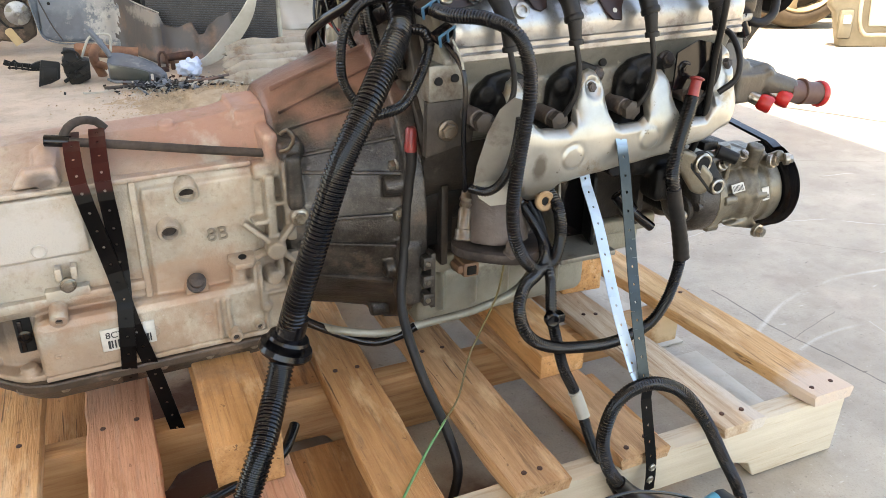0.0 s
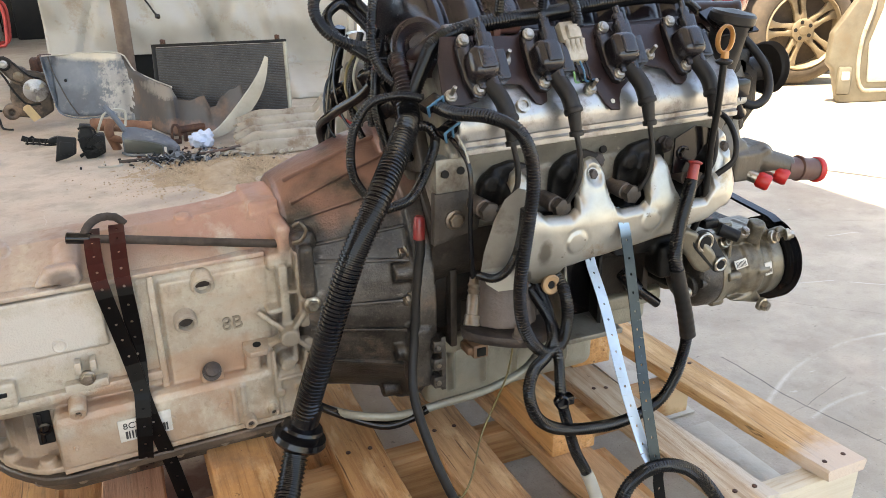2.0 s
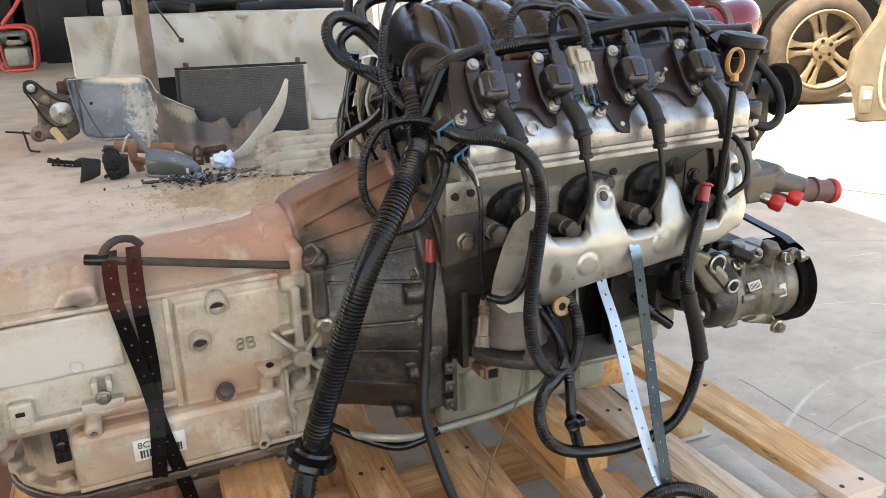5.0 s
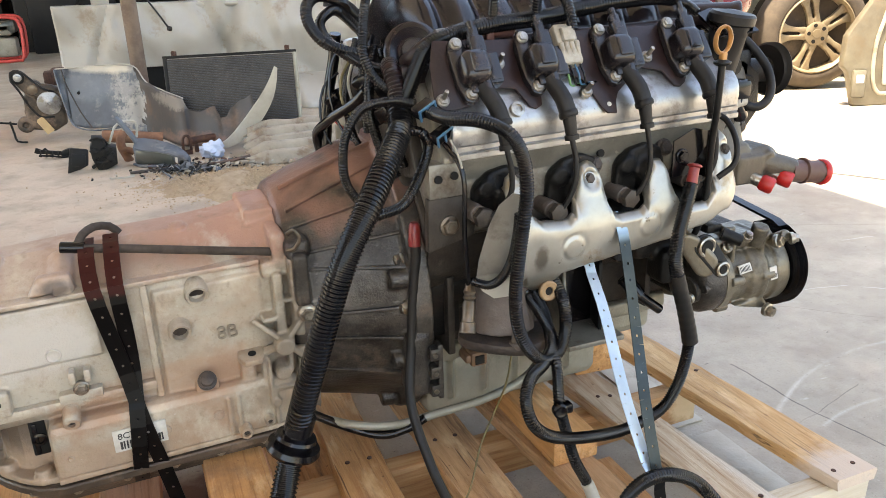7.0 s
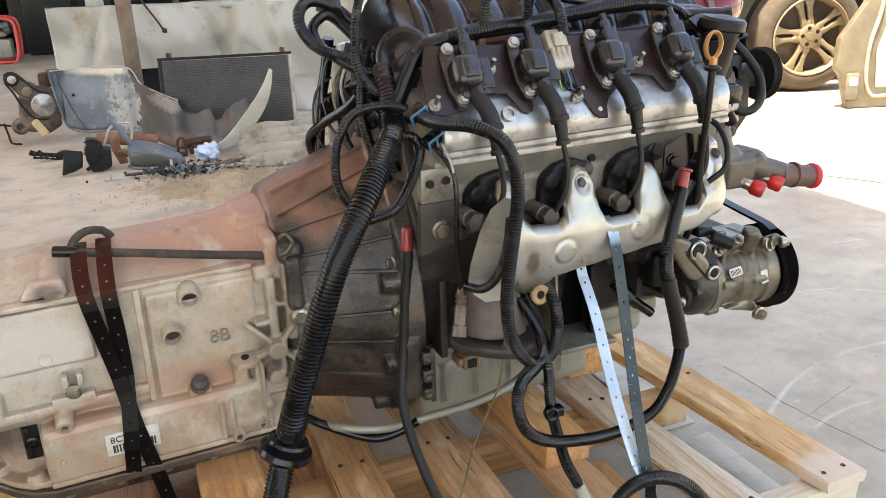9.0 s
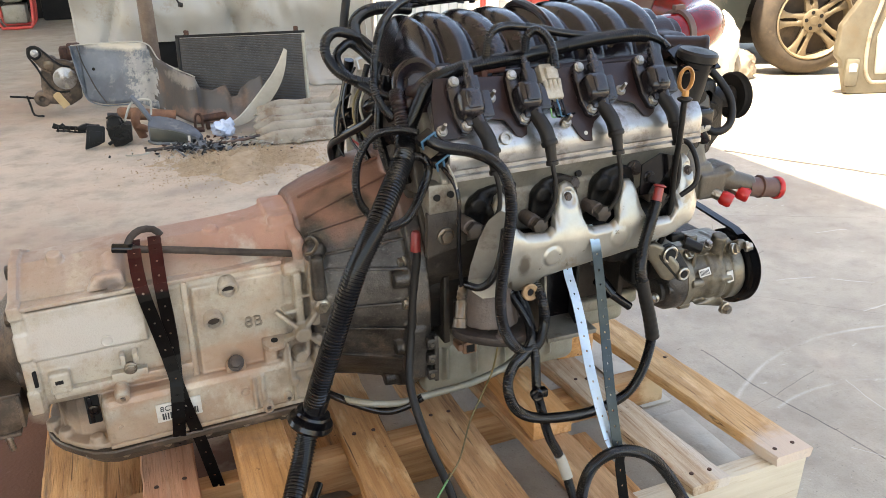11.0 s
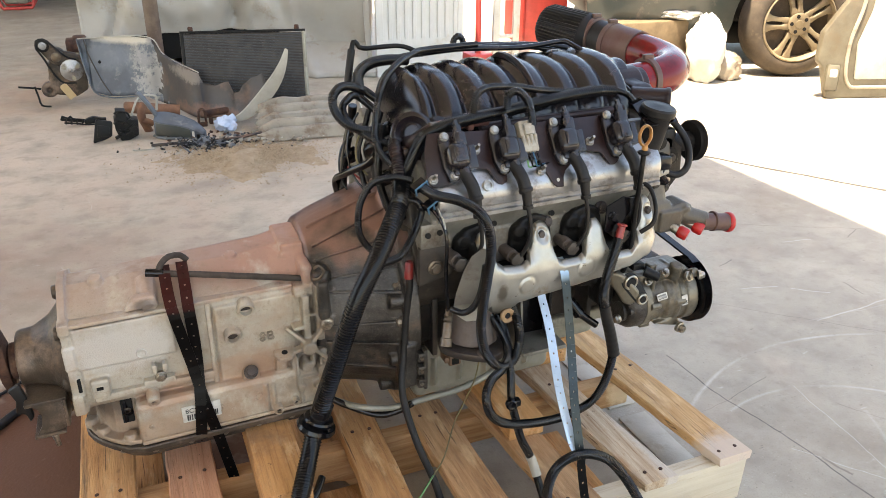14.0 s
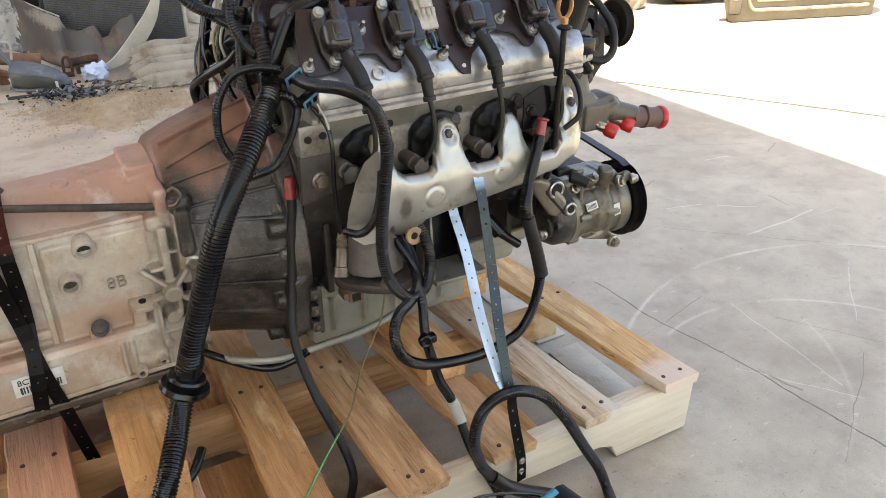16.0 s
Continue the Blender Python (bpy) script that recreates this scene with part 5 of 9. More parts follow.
# stamped heat shield, a bulged sheet with four raised ears
ZT = [(0.668, 0.612), (0.674, 0.626), (0.683, 0.632), (0.691, 0.622), (0.698, 0.592), (0.703, 0.571), (0.716, 0.563), (0.752, 0.560), (0.764, 0.567), (0.772, 0.589), (0.777, 0.611), (0.782, 0.622), (0.789, 0.6285), (0.798, 0.6305), (0.806, 0.6275),
      (0.812, 0.619), (0.816, 0.60), (0.819, 0.576), (0.826, 0.559), (0.838, 0.554), (0.870, 0.554), (0.881, 0.560), (0.888, 0.58), (0.893, 0.602), (0.898, 0.613), (0.906, 0.619), (0.915, 0.6185), (0.922, 0.611), (0.927, 0.596), (0.931, 0.573),
      (0.940, 0.553), (0.955, 0.548), (0.985, 0.548), (0.999, 0.565), (1.007, 0.60), (1.013, 0.625), (1.021, 0.6385), (1.031, 0.642), (1.040, 0.636), (1.047, 0.61), (1.05, 0.585)]
ZB = [(0.668, 0.472), (0.682, 0.469), (0.691, 0.480), (0.699, 0.464), (0.713, 0.453), (0.731, 0.452), (0.738, 0.466), (0.750, 0.478), (0.804, 0.485), (0.861, 0.491), (0.92, 0.497), (0.981, 0.509), (1.026, 0.527), (1.05, 0.56)]
b = bmesh.new()
NX, NZ = 260, 44
grid = []
for i in range(NX + 1):
    x = 0.668 + (1.05 - 0.668) * i / NX
    zt, zb = lerp(x, ZT), lerp(x, ZB)
    col = []
    for j in range(NZ + 1):
        v = j / NZ
        z = zb + (zt - zb) * v
        mid = 0.527 + 0.03 * (x - 0.70)
        up = max(0.0, (z - mid - 0.012) / 0.09)
        dn = max(0.0, (mid - z) / 0.05)
        y = 1.130 + 0.034 * up ** 1.5 + 0.013 * dn ** 2.2
        for cx, w in ((0.683, 0.016), (0.796, 0.023), (0.909, 0.021), (1.029, 0.022)):
            side = abs(x - cx) / w
            if z > 0.563 and side < 1.35:
                y += 0.010 * min(1.0, (z - 0.563) / 0.02) * min(1.0, side) ** 3.5
        if x > 1.02:
            y += (x - 1.02) ** 2 * 16
        rim = 0.012 if zt < 0.575 else 0.007
        y += rim * max(0.0, 1 - (zt - z) / 0.011) ** 2 + 0.010 * max(0.0, 1 - (z - zb) / 0.010) ** 2
        for cx, cz in ((0.760, 0.521), (0.885, 0.532)):
            d = math.hypot(x - cx, z - cz)
            y -= 0.0016 * max(0.0, min(1.0, (0.0165 - d) / 0.003))
            y += 0.0009 * math.exp(-((d - 0.019) / 0.003) ** 2)
        for cx, cz in ((0.797, 0.608), (1.031, 0.618)):
            d = math.hypot(x - cx, z - cz)
            y += 0.004 * max(0.0, min(1.0, (0.0135 - d) / 0.004)) - 0.0015 * math.exp(-((d - 0.0165) / 0.003) ** 2)
        dd = math.hypot((x - 0.70) / 0.02, (z - 0.51) / 0.04)
        y += 0.007 * math.exp(-dd * dd)
        col.append(b.verts.new((x, y, z)))
    grid.append(col)
for i in range(NX):
    for j in range(NZ):
        b.faces.new((grid[i][j], grid[i + 1][j], grid[i + 1][j + 1], grid[i][j + 1]))
shield = part("heat_shield", b, SHIELD, engine, "gold-tinted stainless heat shield with stamped bosses", m=LEANED)
b = bmesh.new()
slab(b, [(-0.012, 0.615), (-0.030, 0.600), (-0.044, 0.570), (-0.057, 0.525), (-0.061, 0.497), (-0.053, 0.480), (-0.037, 0.468), (-0.016, 0.470), (-0.002, 0.482), (0.003, 0.55), (0.003, 0.60), (-0.003, 0.613)], 0.0015, frame_of((0.676, 1.128, 0), (0.93, -0.37, 0), (0, 0, 1)))
part("shield_wing", b, SATIN, shield, "dull satin side leaf", m=LEANED)
so = shield.modifiers.new("gauge", "SOLIDIFY")
so.thickness, so.offset = 0.0015, 0.0
for x, z in ((0.797, 0.607), (1.031, 0.616)):
    b = bmesh.new()
    bolt(b, (x, 1.158, z), (0, -1, 0.3), 0.0066, 0.007)
    part("bolt", b, RUSTIRON, shield, m=LEANED)
b = bmesh.new()
turned(b, (0.727, 1.146, 0.459), (0, -1, 0.15), [(0, 0.014), (0.006, 0.0145), (0.0075, 0.0125), (0.0065, 0.0062), (0.001, 0.006)], 24)
ear = part("mounting_ear", b, TANEAR, shield, "tan mounting ear with a hole", m=LEANED)
b = bmesh.new()
turned(b, (0.727, 1.143, 0.459), (0, -1, 0.15), [(0, 0.0058), (0.001, 0.006)], 18)
part("bore", b, HOLESHADE, ear, m=LEANED)

# coil packs on two dark brackets
COILX = (0.630, 0.727, 0.847, 0.962)
for first, outline in ((True, [(0.583, 0.0), (0.592, -0.012), (0.61, -0.013), (0.632, -0.01), (0.66, 0.012), (0.700, 0.006), (0.714, -0.022), (0.722, -0.026), (0.732, -0.022), (0.736, 0.0), (0.735, 0.075), (0.60, 0.085), (0.588, 0.05)]),
                       (False, [(0.762, 0.06), (0.78, 0.02), (0.803, 0.008), (0.820, -0.035), (0.828, -0.046), (0.842, -0.048), (0.846, -0.03), (0.853, -0.018), (0.90, 0.014), (0.935, 0.005), (0.948, -0.02), (0.958, -0.022), (0.967, -0.017), (0.985, 0.01), (0.99, 0.075), (0.77, 0.08)])):
    b = bmesh.new()
    slab(b, outline, 0.004, BANK, 0.0012)
    br = part("coil_bracket", b, REDBLACK, engine, "dusty black steel coil bracket", m=LEANED)
    for x, u in (((0.594, 0.001), (0.684, 0.043)) if first else ((0.803, -0.012), (0.915, 0.028))):
        b = bmesh.new()
        p = BANK @ Vector((x, u, 0.004))
        bolt(b, p, N, 0.0068, 0.006)
        cyl(b, p, p + N * 0.02 + U * 0.004, 0.0036, 0.003, 10)
        part("stud", b, STEEL, br, m=LEANED)
b = bmesh.new()
turned(b, BANK @ Vector((0.833, -0.034, 0.002)), N, [(0, 0.003), (0.0026, 0.0034)], 12)
part("bore", b, PALE, engine, m=LEANED)
for i, x in enumerate(COILX):
    q = BANK @ Matrix.Translation((x, 0, 0.004))
    b = bmesh.new()
    slab(b, [(-0.016, 0.068), (-0.012, 0.079), (-0.002, 0.081), (0.006, 0.072), (0.012, 0.06), (0.03, 0.058), (0.038, 0.048), (0.036, 0.004), (0.012, -0.001), (0.009, -0.009), (0.0, -0.012), (-0.009, -0.008), (-0.012, 0.004), (-0.016, 0.015), (-0.017, 0.05)], 0.012, q, 0.003)
    body = bmesh.new()
    box(body, (-0.0125, 0.008, 0.0), (0.028, 0.053, 0.041), 0.0135, seg=5)
    absorb(b, body, q)
    box(b, (-0.003, 0.017, 0.036), (0.0185, 0.044, 0.0435), 0.0034, m=q)
    box(b, (0.024, 0.006, 0.004), (0.043, 0.048, 0.027), 0.0025, m=q)
    box(b, (0.026, 0.010, 0.026), (0.039, 0.042, 0.0285), 0.001, m=q)
    cyl(b, q @ Vector((0.017, 0.016, 0.022)), q @ Vector((0.019, -0.006, 0.020)), 0.0085, 0.0095)
    box(b, (-0.002, -0.002, 0.008), (0.016, 0.012, 0.022), 0.003, m=q)
    coil = part("ignition_coil", b, COIL, engine, "black ignition coil with steel bolts", m=LEANED)
    b = bmesh.new()
    box(b, (0.008, 0.048, 0.010), (0.030, 0.074, 0.028), 0.004, m=q)
    box(b, (0.012, 0.070, 0.012), (0.026, 0.088, 0.024), 0.003, m=q)
    cyl(b, q @ Vector((0.019, 0.080, 0.020)), q @ Vector((0.017, 0.096, 0.022)), 0.0045, seg=10)
    part("connector", b, COIL, coil, m=LEANED)
    for u, dx in ((0.071, -0.005), (0.0, 0.0)):
        b = bmesh.new()
        bolt(b, q @ Vector((dx, u, 0.012)), N, 0.0066, 0.006)
        part("bolt", b, STEEL, coil, m=LEANED)
b = bmesh.new()
turned(b, (0.694, 1.182, 0.710), (0, -0.8, 0.45), [(0, 0.010), (0.010, 0.010), (0.0105, 0.006), (0.008, 0.006)], 18)
part("valve_cover_bolt", b, STEEL, engine, m=LEANED)

# boots, leads and spark plugs
for x, px, pz in zip(COILX, (0.629, 0.742, 0.86, 0.972), (0.583, 0.573, 0.577, 0.585)):
    dz = 0.027 * (x - 0.6)
    t0, t1, t2, t3 = Vector((x + 0.018, 1.172, 0.742 + dz)), Vector((x + 0.025, 1.158, 0.724 + dz)), Vector((x + 0.029, 1.149, 0.703 + dz)), Vector((x + 0.032, 1.144, 0.673 + dz))
    lead = part("plug_lead", tube(bmesh.new(), [t3, (x + 0.037, 1.140, 0.645), (x + 0.036, 1.139, 0.615), ((x + 0.03 + px) / 2 + 0.006, 1.143, 0.592), (px + 0.004, 1.15, pz)], 0.0038, 10, 0.006), RUBBER, engine, "grey rubber spark plug lead")
    b = bmesh.new()
    tube(b, [t0 + (t0 - t1) * 0.4, t0, t1, t2], 0.0112, 16, 0.004, r_end=0.0118)
    turned(b, t2, t1 - t2, [(-0.003, 0.0118), (-0.001, 0.0132), (0.004, 0.0132), (0.006, 0.0118)], 16)
    tube(b, [t2 + (t1 - t2) * 0.3, t2, t3], 0.0102, 16, 0.004, r_end=0.0075)
    turned(b, t3, t2 - t3, [(-0.002, 0.0098), (0.004, 0.0098), (0.005, 0.0085)], 14)
    part("boot", b, RUBBER, lead)
    b = bmesh.new()
    turned(b, (px + 0.003, 1.147, pz), (-0.08, 0.95, 0.05), [(0, 0.005), (0.002, 0.0095), (0.006, 0.0105), (0.016, 0.011), (0.017, 0.0125), (0.03, 0.0125), (0.031, 0.0118), (0.06, 0.0118)], 18)
    sh = part("plug_shield", b, COLLECT, lead, "grey metal spark plug boot shield")
    b = bmesh.new()
    turned(b, (px + 0.003, 1.1435, pz), (-0.08, 0.95, 0.05), [(0, 0.011), (0.002, 0.0142), (0.011, 0.0142), (0.012, 0.012)], 6)
    part("hex_cap", b, BLOCKGREY, sh)

# intake manifold: eight curved runners over a long plenum
b = bmesh.new()
loops = []
for i in range(261):
    x = 0.588 + 0.052 * (1 - math.cos(math.pi / 2 * i / 60)) if i < 60 else 0.640 + 0.4445 * (i - 60) / 200
    u = (x - 0.592 - (0.006 if x > 0.83 else 0)) / 0.0605
    f = u - math.floor(u)
    h = math.sqrt(max(0.0, 1 - (2 * f - 1) ** 2)) if x > 0.625 else 1.0
    end = min(1.0, (x - 0.588) / 0.052, (1.094 - x) / 0.03)
    end = math.sqrt(max(0.0004, 1 - (1 - end) ** 2))
    loop = []
    for k in range(48):
        t = 2 * math.pi * k / 48
        c, sn = math.cos(t), math.sin(t)
        d = h * 0.0235 * (1.0 if sn > -0.35 else 0.2)
        yy = (0.136 + d) * end * math.copysign(abs(c) ** 0.82, c)
        zz = (0.119 + d if sn > 0 else 0.045) * end * math.copysign(abs(sn) ** 0.82, sn)
        loop.append((x, YC + yy, 0.733 + zz))
    loops.append(loop)
rings(b, loops)
box(b, (0.605, YC - 0.135, 0.70), (1.07, YC + 0.135, 0.725), 0.006)
turned(b, (1.06, YC, 0.80), (1, 0, 0), [(0, 0.07), (0.035, 0.062), (0.05, 0.05), (0.075, 0.05)], 28)
cast(part("intake_manifold", b, RUNNER, engine, "black plastic intake manifold with humped runners", m=LEANED), 0.0035, 2)
b = bmesh.new()
tube(b, [(0.858, YC + 0.10, 0.835), (0.858, YC + 0.03, 0.875), (0.858, YC - 0.05, 0.872), (0.858, YC - 0.11, 0.846), (0.857, YC - 0.15, 0.80)], 0.007, 8, 0.01)
part("strap", b, TAPE, engine, "dusty brown retaining band", m=LEANED)
b = bmesh.new()
for x in (0.645, 0.706, 0.767):
    turned(b, (x, YC - 0.150, 0.775), (0, -0.8, 0.45), [(0, 0.036), (0.012, 0.036), (0.013, 0.03), (0.018, 0.02)], 24)
part("runner_flange", b, BLACK, engine, m=LEANED)
b = bmesh.new()
tube(b, [(0.72, YC - 0.178, 0.790), (0.80, YC - 0.178, 0.790), (1.03, YC - 0.178, 0.790)], 0.0085, 12, 0.02)
for x in (0.78, 0.90, 1.02):
    cyl(b, (x, YC - 0.175, 0.790), (x, YC - 0.14, 0.76), 0.009)
part("injector_rail", b, REDBLACK, engine, "dusty black rear of the fuel rail", m=LEANED)
b = bmesh.new()
tube(b, [(0.622, YC - 0.192, 0.806), (0.66, YC - 0.190, 0.808), (0.73, YC - 0.186, 0.806)], 0.0105, 16, 0.02)
box(b, (0.685, YC - 0.203, 0.794), (0.697, YC - 0.178, 0.822), 0.003)
rail = part("fuel_rail", b, RAILRED, engine, "dusty red-brown fuel rail", m=LEANED)
b = bmesh.new()
turned(b, (0.612, YC - 0.1925, 0.805), (1, 0, 0.02), [(0, 0.008), (0.002, 0.0115), (0.016, 0.0118), (0.018, 0.0105)], 20)
part("end_cap", b, BRONZE, rail, "dull plated end cap", m=LEANED)
b = bmesh.new()
turned(b, (0.598, YC - 0.146, 0.786), (-0.30, -0.85, 0.36), [(-0.02, 0.040), (0.004, 0.040), (0.0075, 0.0365), (0.0085, 0.031), (0.006, 0.027), (0.002, 0.020), (0.004, 0.016), (0.010, 0.014)], 40)
part("runner_boss", b, RUNNER, engine, "round black boss of the first runner", m=LEANED)
b = bmesh.new()
tube(b, [(0.590, YC - 0.150, 0.772), (0.588, YC - 0.172, 0.776), (0.593, YC - 0.187, 0.786), (0.606, YC - 0.193, 0.796), (0.622, YC - 0.193, 0.803)], 0.0135, 16, 0.005)
box(b, (0.566, YC - 0.186, 0.742), (0.612, YC - 0.160, 0.772), 0.006)
part("rail_end", b, REDBLACK, engine, m=LEANED)

# oil filler
b = bmesh.new()
fo, fd = Vector((1.062, 1.215, 0.757)), Vector((0.10, -0.13, 0.98)).normalized()
turned(b, fo - fd * 0.04, fd, [(0, 0.023), (0.035, 0.026), (0.07, 0.027), (0.072, 0.0285), (0.095, 0.029)], 28)
neck = part("oil_filler_neck", b, RUBBER, engine, "black oil filler neck")
b = bmesh.new()
turned(b, fo + fd * 0.045, fd, [(0, 0.030), (0.003, 0.0345), (0.014, 0.0345), (0.018, 0.031), (0.017, 0.026), (0.021, 0.01)], 30)
part("oil_cap", b, RUBBER, neck, "black screw cap")

# dipstick
b = bmesh.new()
tube(b, [(0.98, 1.122, 0.759), (0.981, 1.125, 0.692), (0.986, 1.135, 0.642), (0.99, 1.14, 0.572), (0.989, 1.15, 0.517), (0.987, 1.17, 0.48), (0.985, 1.22, 0.42)], 0.005, 12, 0.01)
turned(b, (0.98, 1.122, 0.757), (0, 0, 1), [(0, 0.009), (0.003, 0.012), (0.005, 0.012), (0.008, 0.006)], 18)
dip = part("dipstick_tube", b, DARKCAST, engine, "black steel dipstick tube")
b = bmesh.new()
c = Vector((0.984, 1.129, 0.79))
d, s = Vector((0.15, 0.12, 0.98)).normalized(), Vector((0.95, -0.3, 0)).normalized()
loop = [c + d * 0.0155 * math.sin(2 * math.pi * k / 24) * 1.15 + s * 0.0105 * math.cos(2 * math.pi * k / 24) for k in range(24)]
n = d.cross(s).normalized()
rings(b, [[p + ((p - c).normalized() * 0.0028 * math.cos(a) + n * 0.006 * math.sin(a)) for a in [2 * math.pi * k / 8 for k in range(8)]] for p in loop], closed=True)
box(b, (0.977, 1.118, 0.760), (0.985, 1.128, 0.775), 0.002)
part("dipstick_handle", b, YELLOW, dip, "amber plastic ring handle")
b = bmesh.new()
slab(b, [(0.93, 0.652), (0.965, 0.668), (1.0, 0.66), (1.005, 0.645), (0.985, 0.638), (0.955, 0.60), (0.93, 0.60)], 0.003, frame_of((0, 1.150, 0), (1, 0, 0), (0, 0, 1)))
bolt(b, (0.945, 1.147, 0.63), (0, -1, 0), 0.008, 0.007)
part("dipstick_bracket", b, BLACK, engine, "black sheet bracket")
b = bmesh.new()
tube(b, [(1.02, 1.19, 0.678), (1.039, 1.17, 0.67), (1.036, 1.14, 0.643), (1.028, 1.13, 0.613), (1.008, 1.14, 0.591)], 0.0045, 10, 0.006)
part("sensor_wire", b, RUBBER, engine)
b = bmesh.new()
box(b, (1.035, 1.185, 0.663), (1.075, 1.205, 0.68), 0.003)
cyl(b, (1.07, 1.195, 0.671), (1.10, 1.20, 0.674), 0.008)
part("cam_sensor", b, GREYCON, engine, m=LEANED)

# front: timing cover, water pump, pulleys
b = bmesh.new()
box(b, (1.06, YC - 0.16, 0.32), (1.11, YC + 0.16, 0.62), 0.02)
prism(b, [(1.20, 0.60), (1.26, 0.78), (1.64, 0.78), (1.70, 0.60), (1.58, 0.52), (1.32, 0.52)], 1.07, 1.12, bevel=0.012)
turned(b, (1.08, 1.29, 0.70), (1, 0, 0), [(0, 0.065), (0.05, 0.06), (0.06, 0.04)], 24)
box(b, (1.10, YC - 0.13, 0.50), (1.17, YC + 0.13, 0.64), 0.03)
slab(b, [(1.05, 0.60), (1.09, 0.612), (1.13, 0.606), (1.16, 0.612), (1.178, 0.603), (1.184, 0.57), (1.15, 0.558), (1.05, 0.55)], 0.05, frame_of((0, 1.25, 0), (1, 0, 0), (0, 0, 1)), 0.004)
for bx in (1.075, 1.16):
    cyl(b, (bx, 1.21, 0.596), (bx, 1.193, 0.592), 0.011)
box(b, (1.095, 1.192, 0.552), (1.15, 1.22, 0.60), 0.004)
tube(b, [(1.15, 1.215, 0.585), (1.185, 1.20, 0.575), (1.21, 1.192, 0.567)], 0.02, 16, 0.01, r_end=0.018)
box(b, (1.06, 1.20, 0.56), (1.13, 1.30, 0.62), 0.012)
PUMP = mat("dusty_pump_casting", (0.115, 0.095, 0.072), 0.45, 0.35, (0.07, 0.057, 0.043), 12, 0.3, 200, (0.075, 0.055, 0.04), 0.2, 10)
cast(part("water_pump", b, PUMP, engine, "cast aluminium water pump and front cover"), 0.003, 2)
b = bmesh.new()
tube(b, [(1.20, 1.193, 0.566), (1.24, 1.188, 0.56), (1.268, 1.184, 0.557)], 0.0185, 20, 0.01)
turned(b, (1.225, 1.19, 0.563), (1, -0.1, -0.12), [(0, 0.0185), (0.002, 0.0215), (0.006, 0.0215), (0.008, 0.0185)], 20)
out = part("hose_outlet", b, COUPLER, engine, "dull aluminium hose outlet")
b = bmesh.new()
a, c = basis(Vector((1, -0.1, -0.12)))
ctr = Vector((1.266, 1.184, 0.557))
loop = [ctr + (a * math.cos(t) + c * math.sin(t)) * 0.019 for t in [2 * math.pi * k / 28 for k in range(28)]]
ax = Vector((1, -0.1, -0.12)).normalized()
rings(b, [[p + (p - ctr).normalized() * 0.0028 * math.cos(t) + ax * 0.006 * math.sin(t) for t in [2 * math.pi * k / 8 for k in range(8)]] for p in loop], closed=True)
part("cap_ring", b, REDCAP, out, "red plastic ring")
for p in ((1.143, 1.178, 0.554), (1.187, 1.184, 0.556)):
    b = bmesh.new()
    p = Vector(p)
    d = Vector((0.55, -0.75, -0.3)).normalized()
    cyl(b, p - d * 0.05 + Vector((0, 0.0, 0.0)), p, 0.0095)
    st = part("hose_stub", b, STEEL, engine)
    b = bmesh.new()
    turned(b, p - d * 0.01, d, [(0, 0.011), (0.004, 0.0135), (0.018, 0.0135), (0.022, 0.011)], 10)
    part("cap", b, REDCAP, st, "red plastic plug cap")


def pulley(b, c, axis, r, w, grooves):
    prof = [(0, r * 0.3), (0, r * 0.92), (0.003, r)]
    for g in range(grooves):
        h = 0.004 + (w - 0.008) * g / grooves
        s = (w - 0.008) / grooves
        prof += [(h, r * 0.97), (h + s * 0.5, r * 0.93), (h + s, r * 0.97)]
    prof += [(w - 0.003, r), (w, r * 0.95), (w, r * 0.8), (w - 0.008, r * 0.75), (w - 0.008, r * 0.35), (w - 0.002, r * 0.3)]
    return turned(b, c, axis, prof, 40)


b = bmesh.new()
pulley(b, (1.200, 1.265, 0.720), (1, 0, 0), 0.043, 0.017, 4)
part("idler_pulley", b, RUBBER, engine, "grooved black pulley")
b = bmesh.new()
cyl(b, (1.10, 1.265, 0.720), (1.208, 1.265, 0.720), 0.02)
box(b, (1.09, 1.24, 0.66), (1.15, 1.33, 0.76), 0.012)
for px, py, pz, pr in ((1.085, 1.215, 0.655, 0.02), (1.12, 1.225, 0.64, 0.016), (1.135, 1.235, 0.70, 0.024), (1.10, 1.225, 0.735, 0.016), (1.16, 1.25, 0.675, 0.014)):
    cyl(b, (px, py + 0.05, pz), (px, py, pz), pr, pr * 0.85)
slab(b, [(1.075, 0.60), (1.13, 0.61), (1.17, 0.66), (1.165, 0.72), (1.13, 0.745), (1.09, 0.74), (1.07, 0.68)], 0.03, frame_of((0, 1.27, 0), (1, 0, 0), (0, 0, 1)), 0.004)
pb = part("pulley_bracket", b, DARKCAST, engine, "dark cast accessory bracket")
for px, py, pz in ((1.085, 1.213, 0.655), (1.12, 1.223, 0.64), (1.135, 1.233, 0.70), (1.16, 1.248, 0.675)):
    part("bolt", bolt(bmesh.new(), (px, py, pz), (0, -1, 0), 0.007, 0.006), BLOCKGREY, pb)
b = bmesh.new()
tube(b, [(1.09, 1.22, 0.695), (1.12, 1.20, 0.675), (1.15, 1.20, 0.69), (1.163, 1.225, 0.73), (1.14, 1.26, 0.775), (1.10, 1.28, 0.80)], 0.007, 12, 0.008)
part("heater_hose", b, RUBBER, engine, "short black rubber hose")
b = bmesh.new()
slab(b, [(1.03, 0.0), (1.10, 0.0), (1.105, 0.05), (1.06, 0.07), (1.03, 0.06)], 0.003, frame_of((0, 1.185, 0.735), (1, 0, 0.05), (0, 0.9, 0.5)))
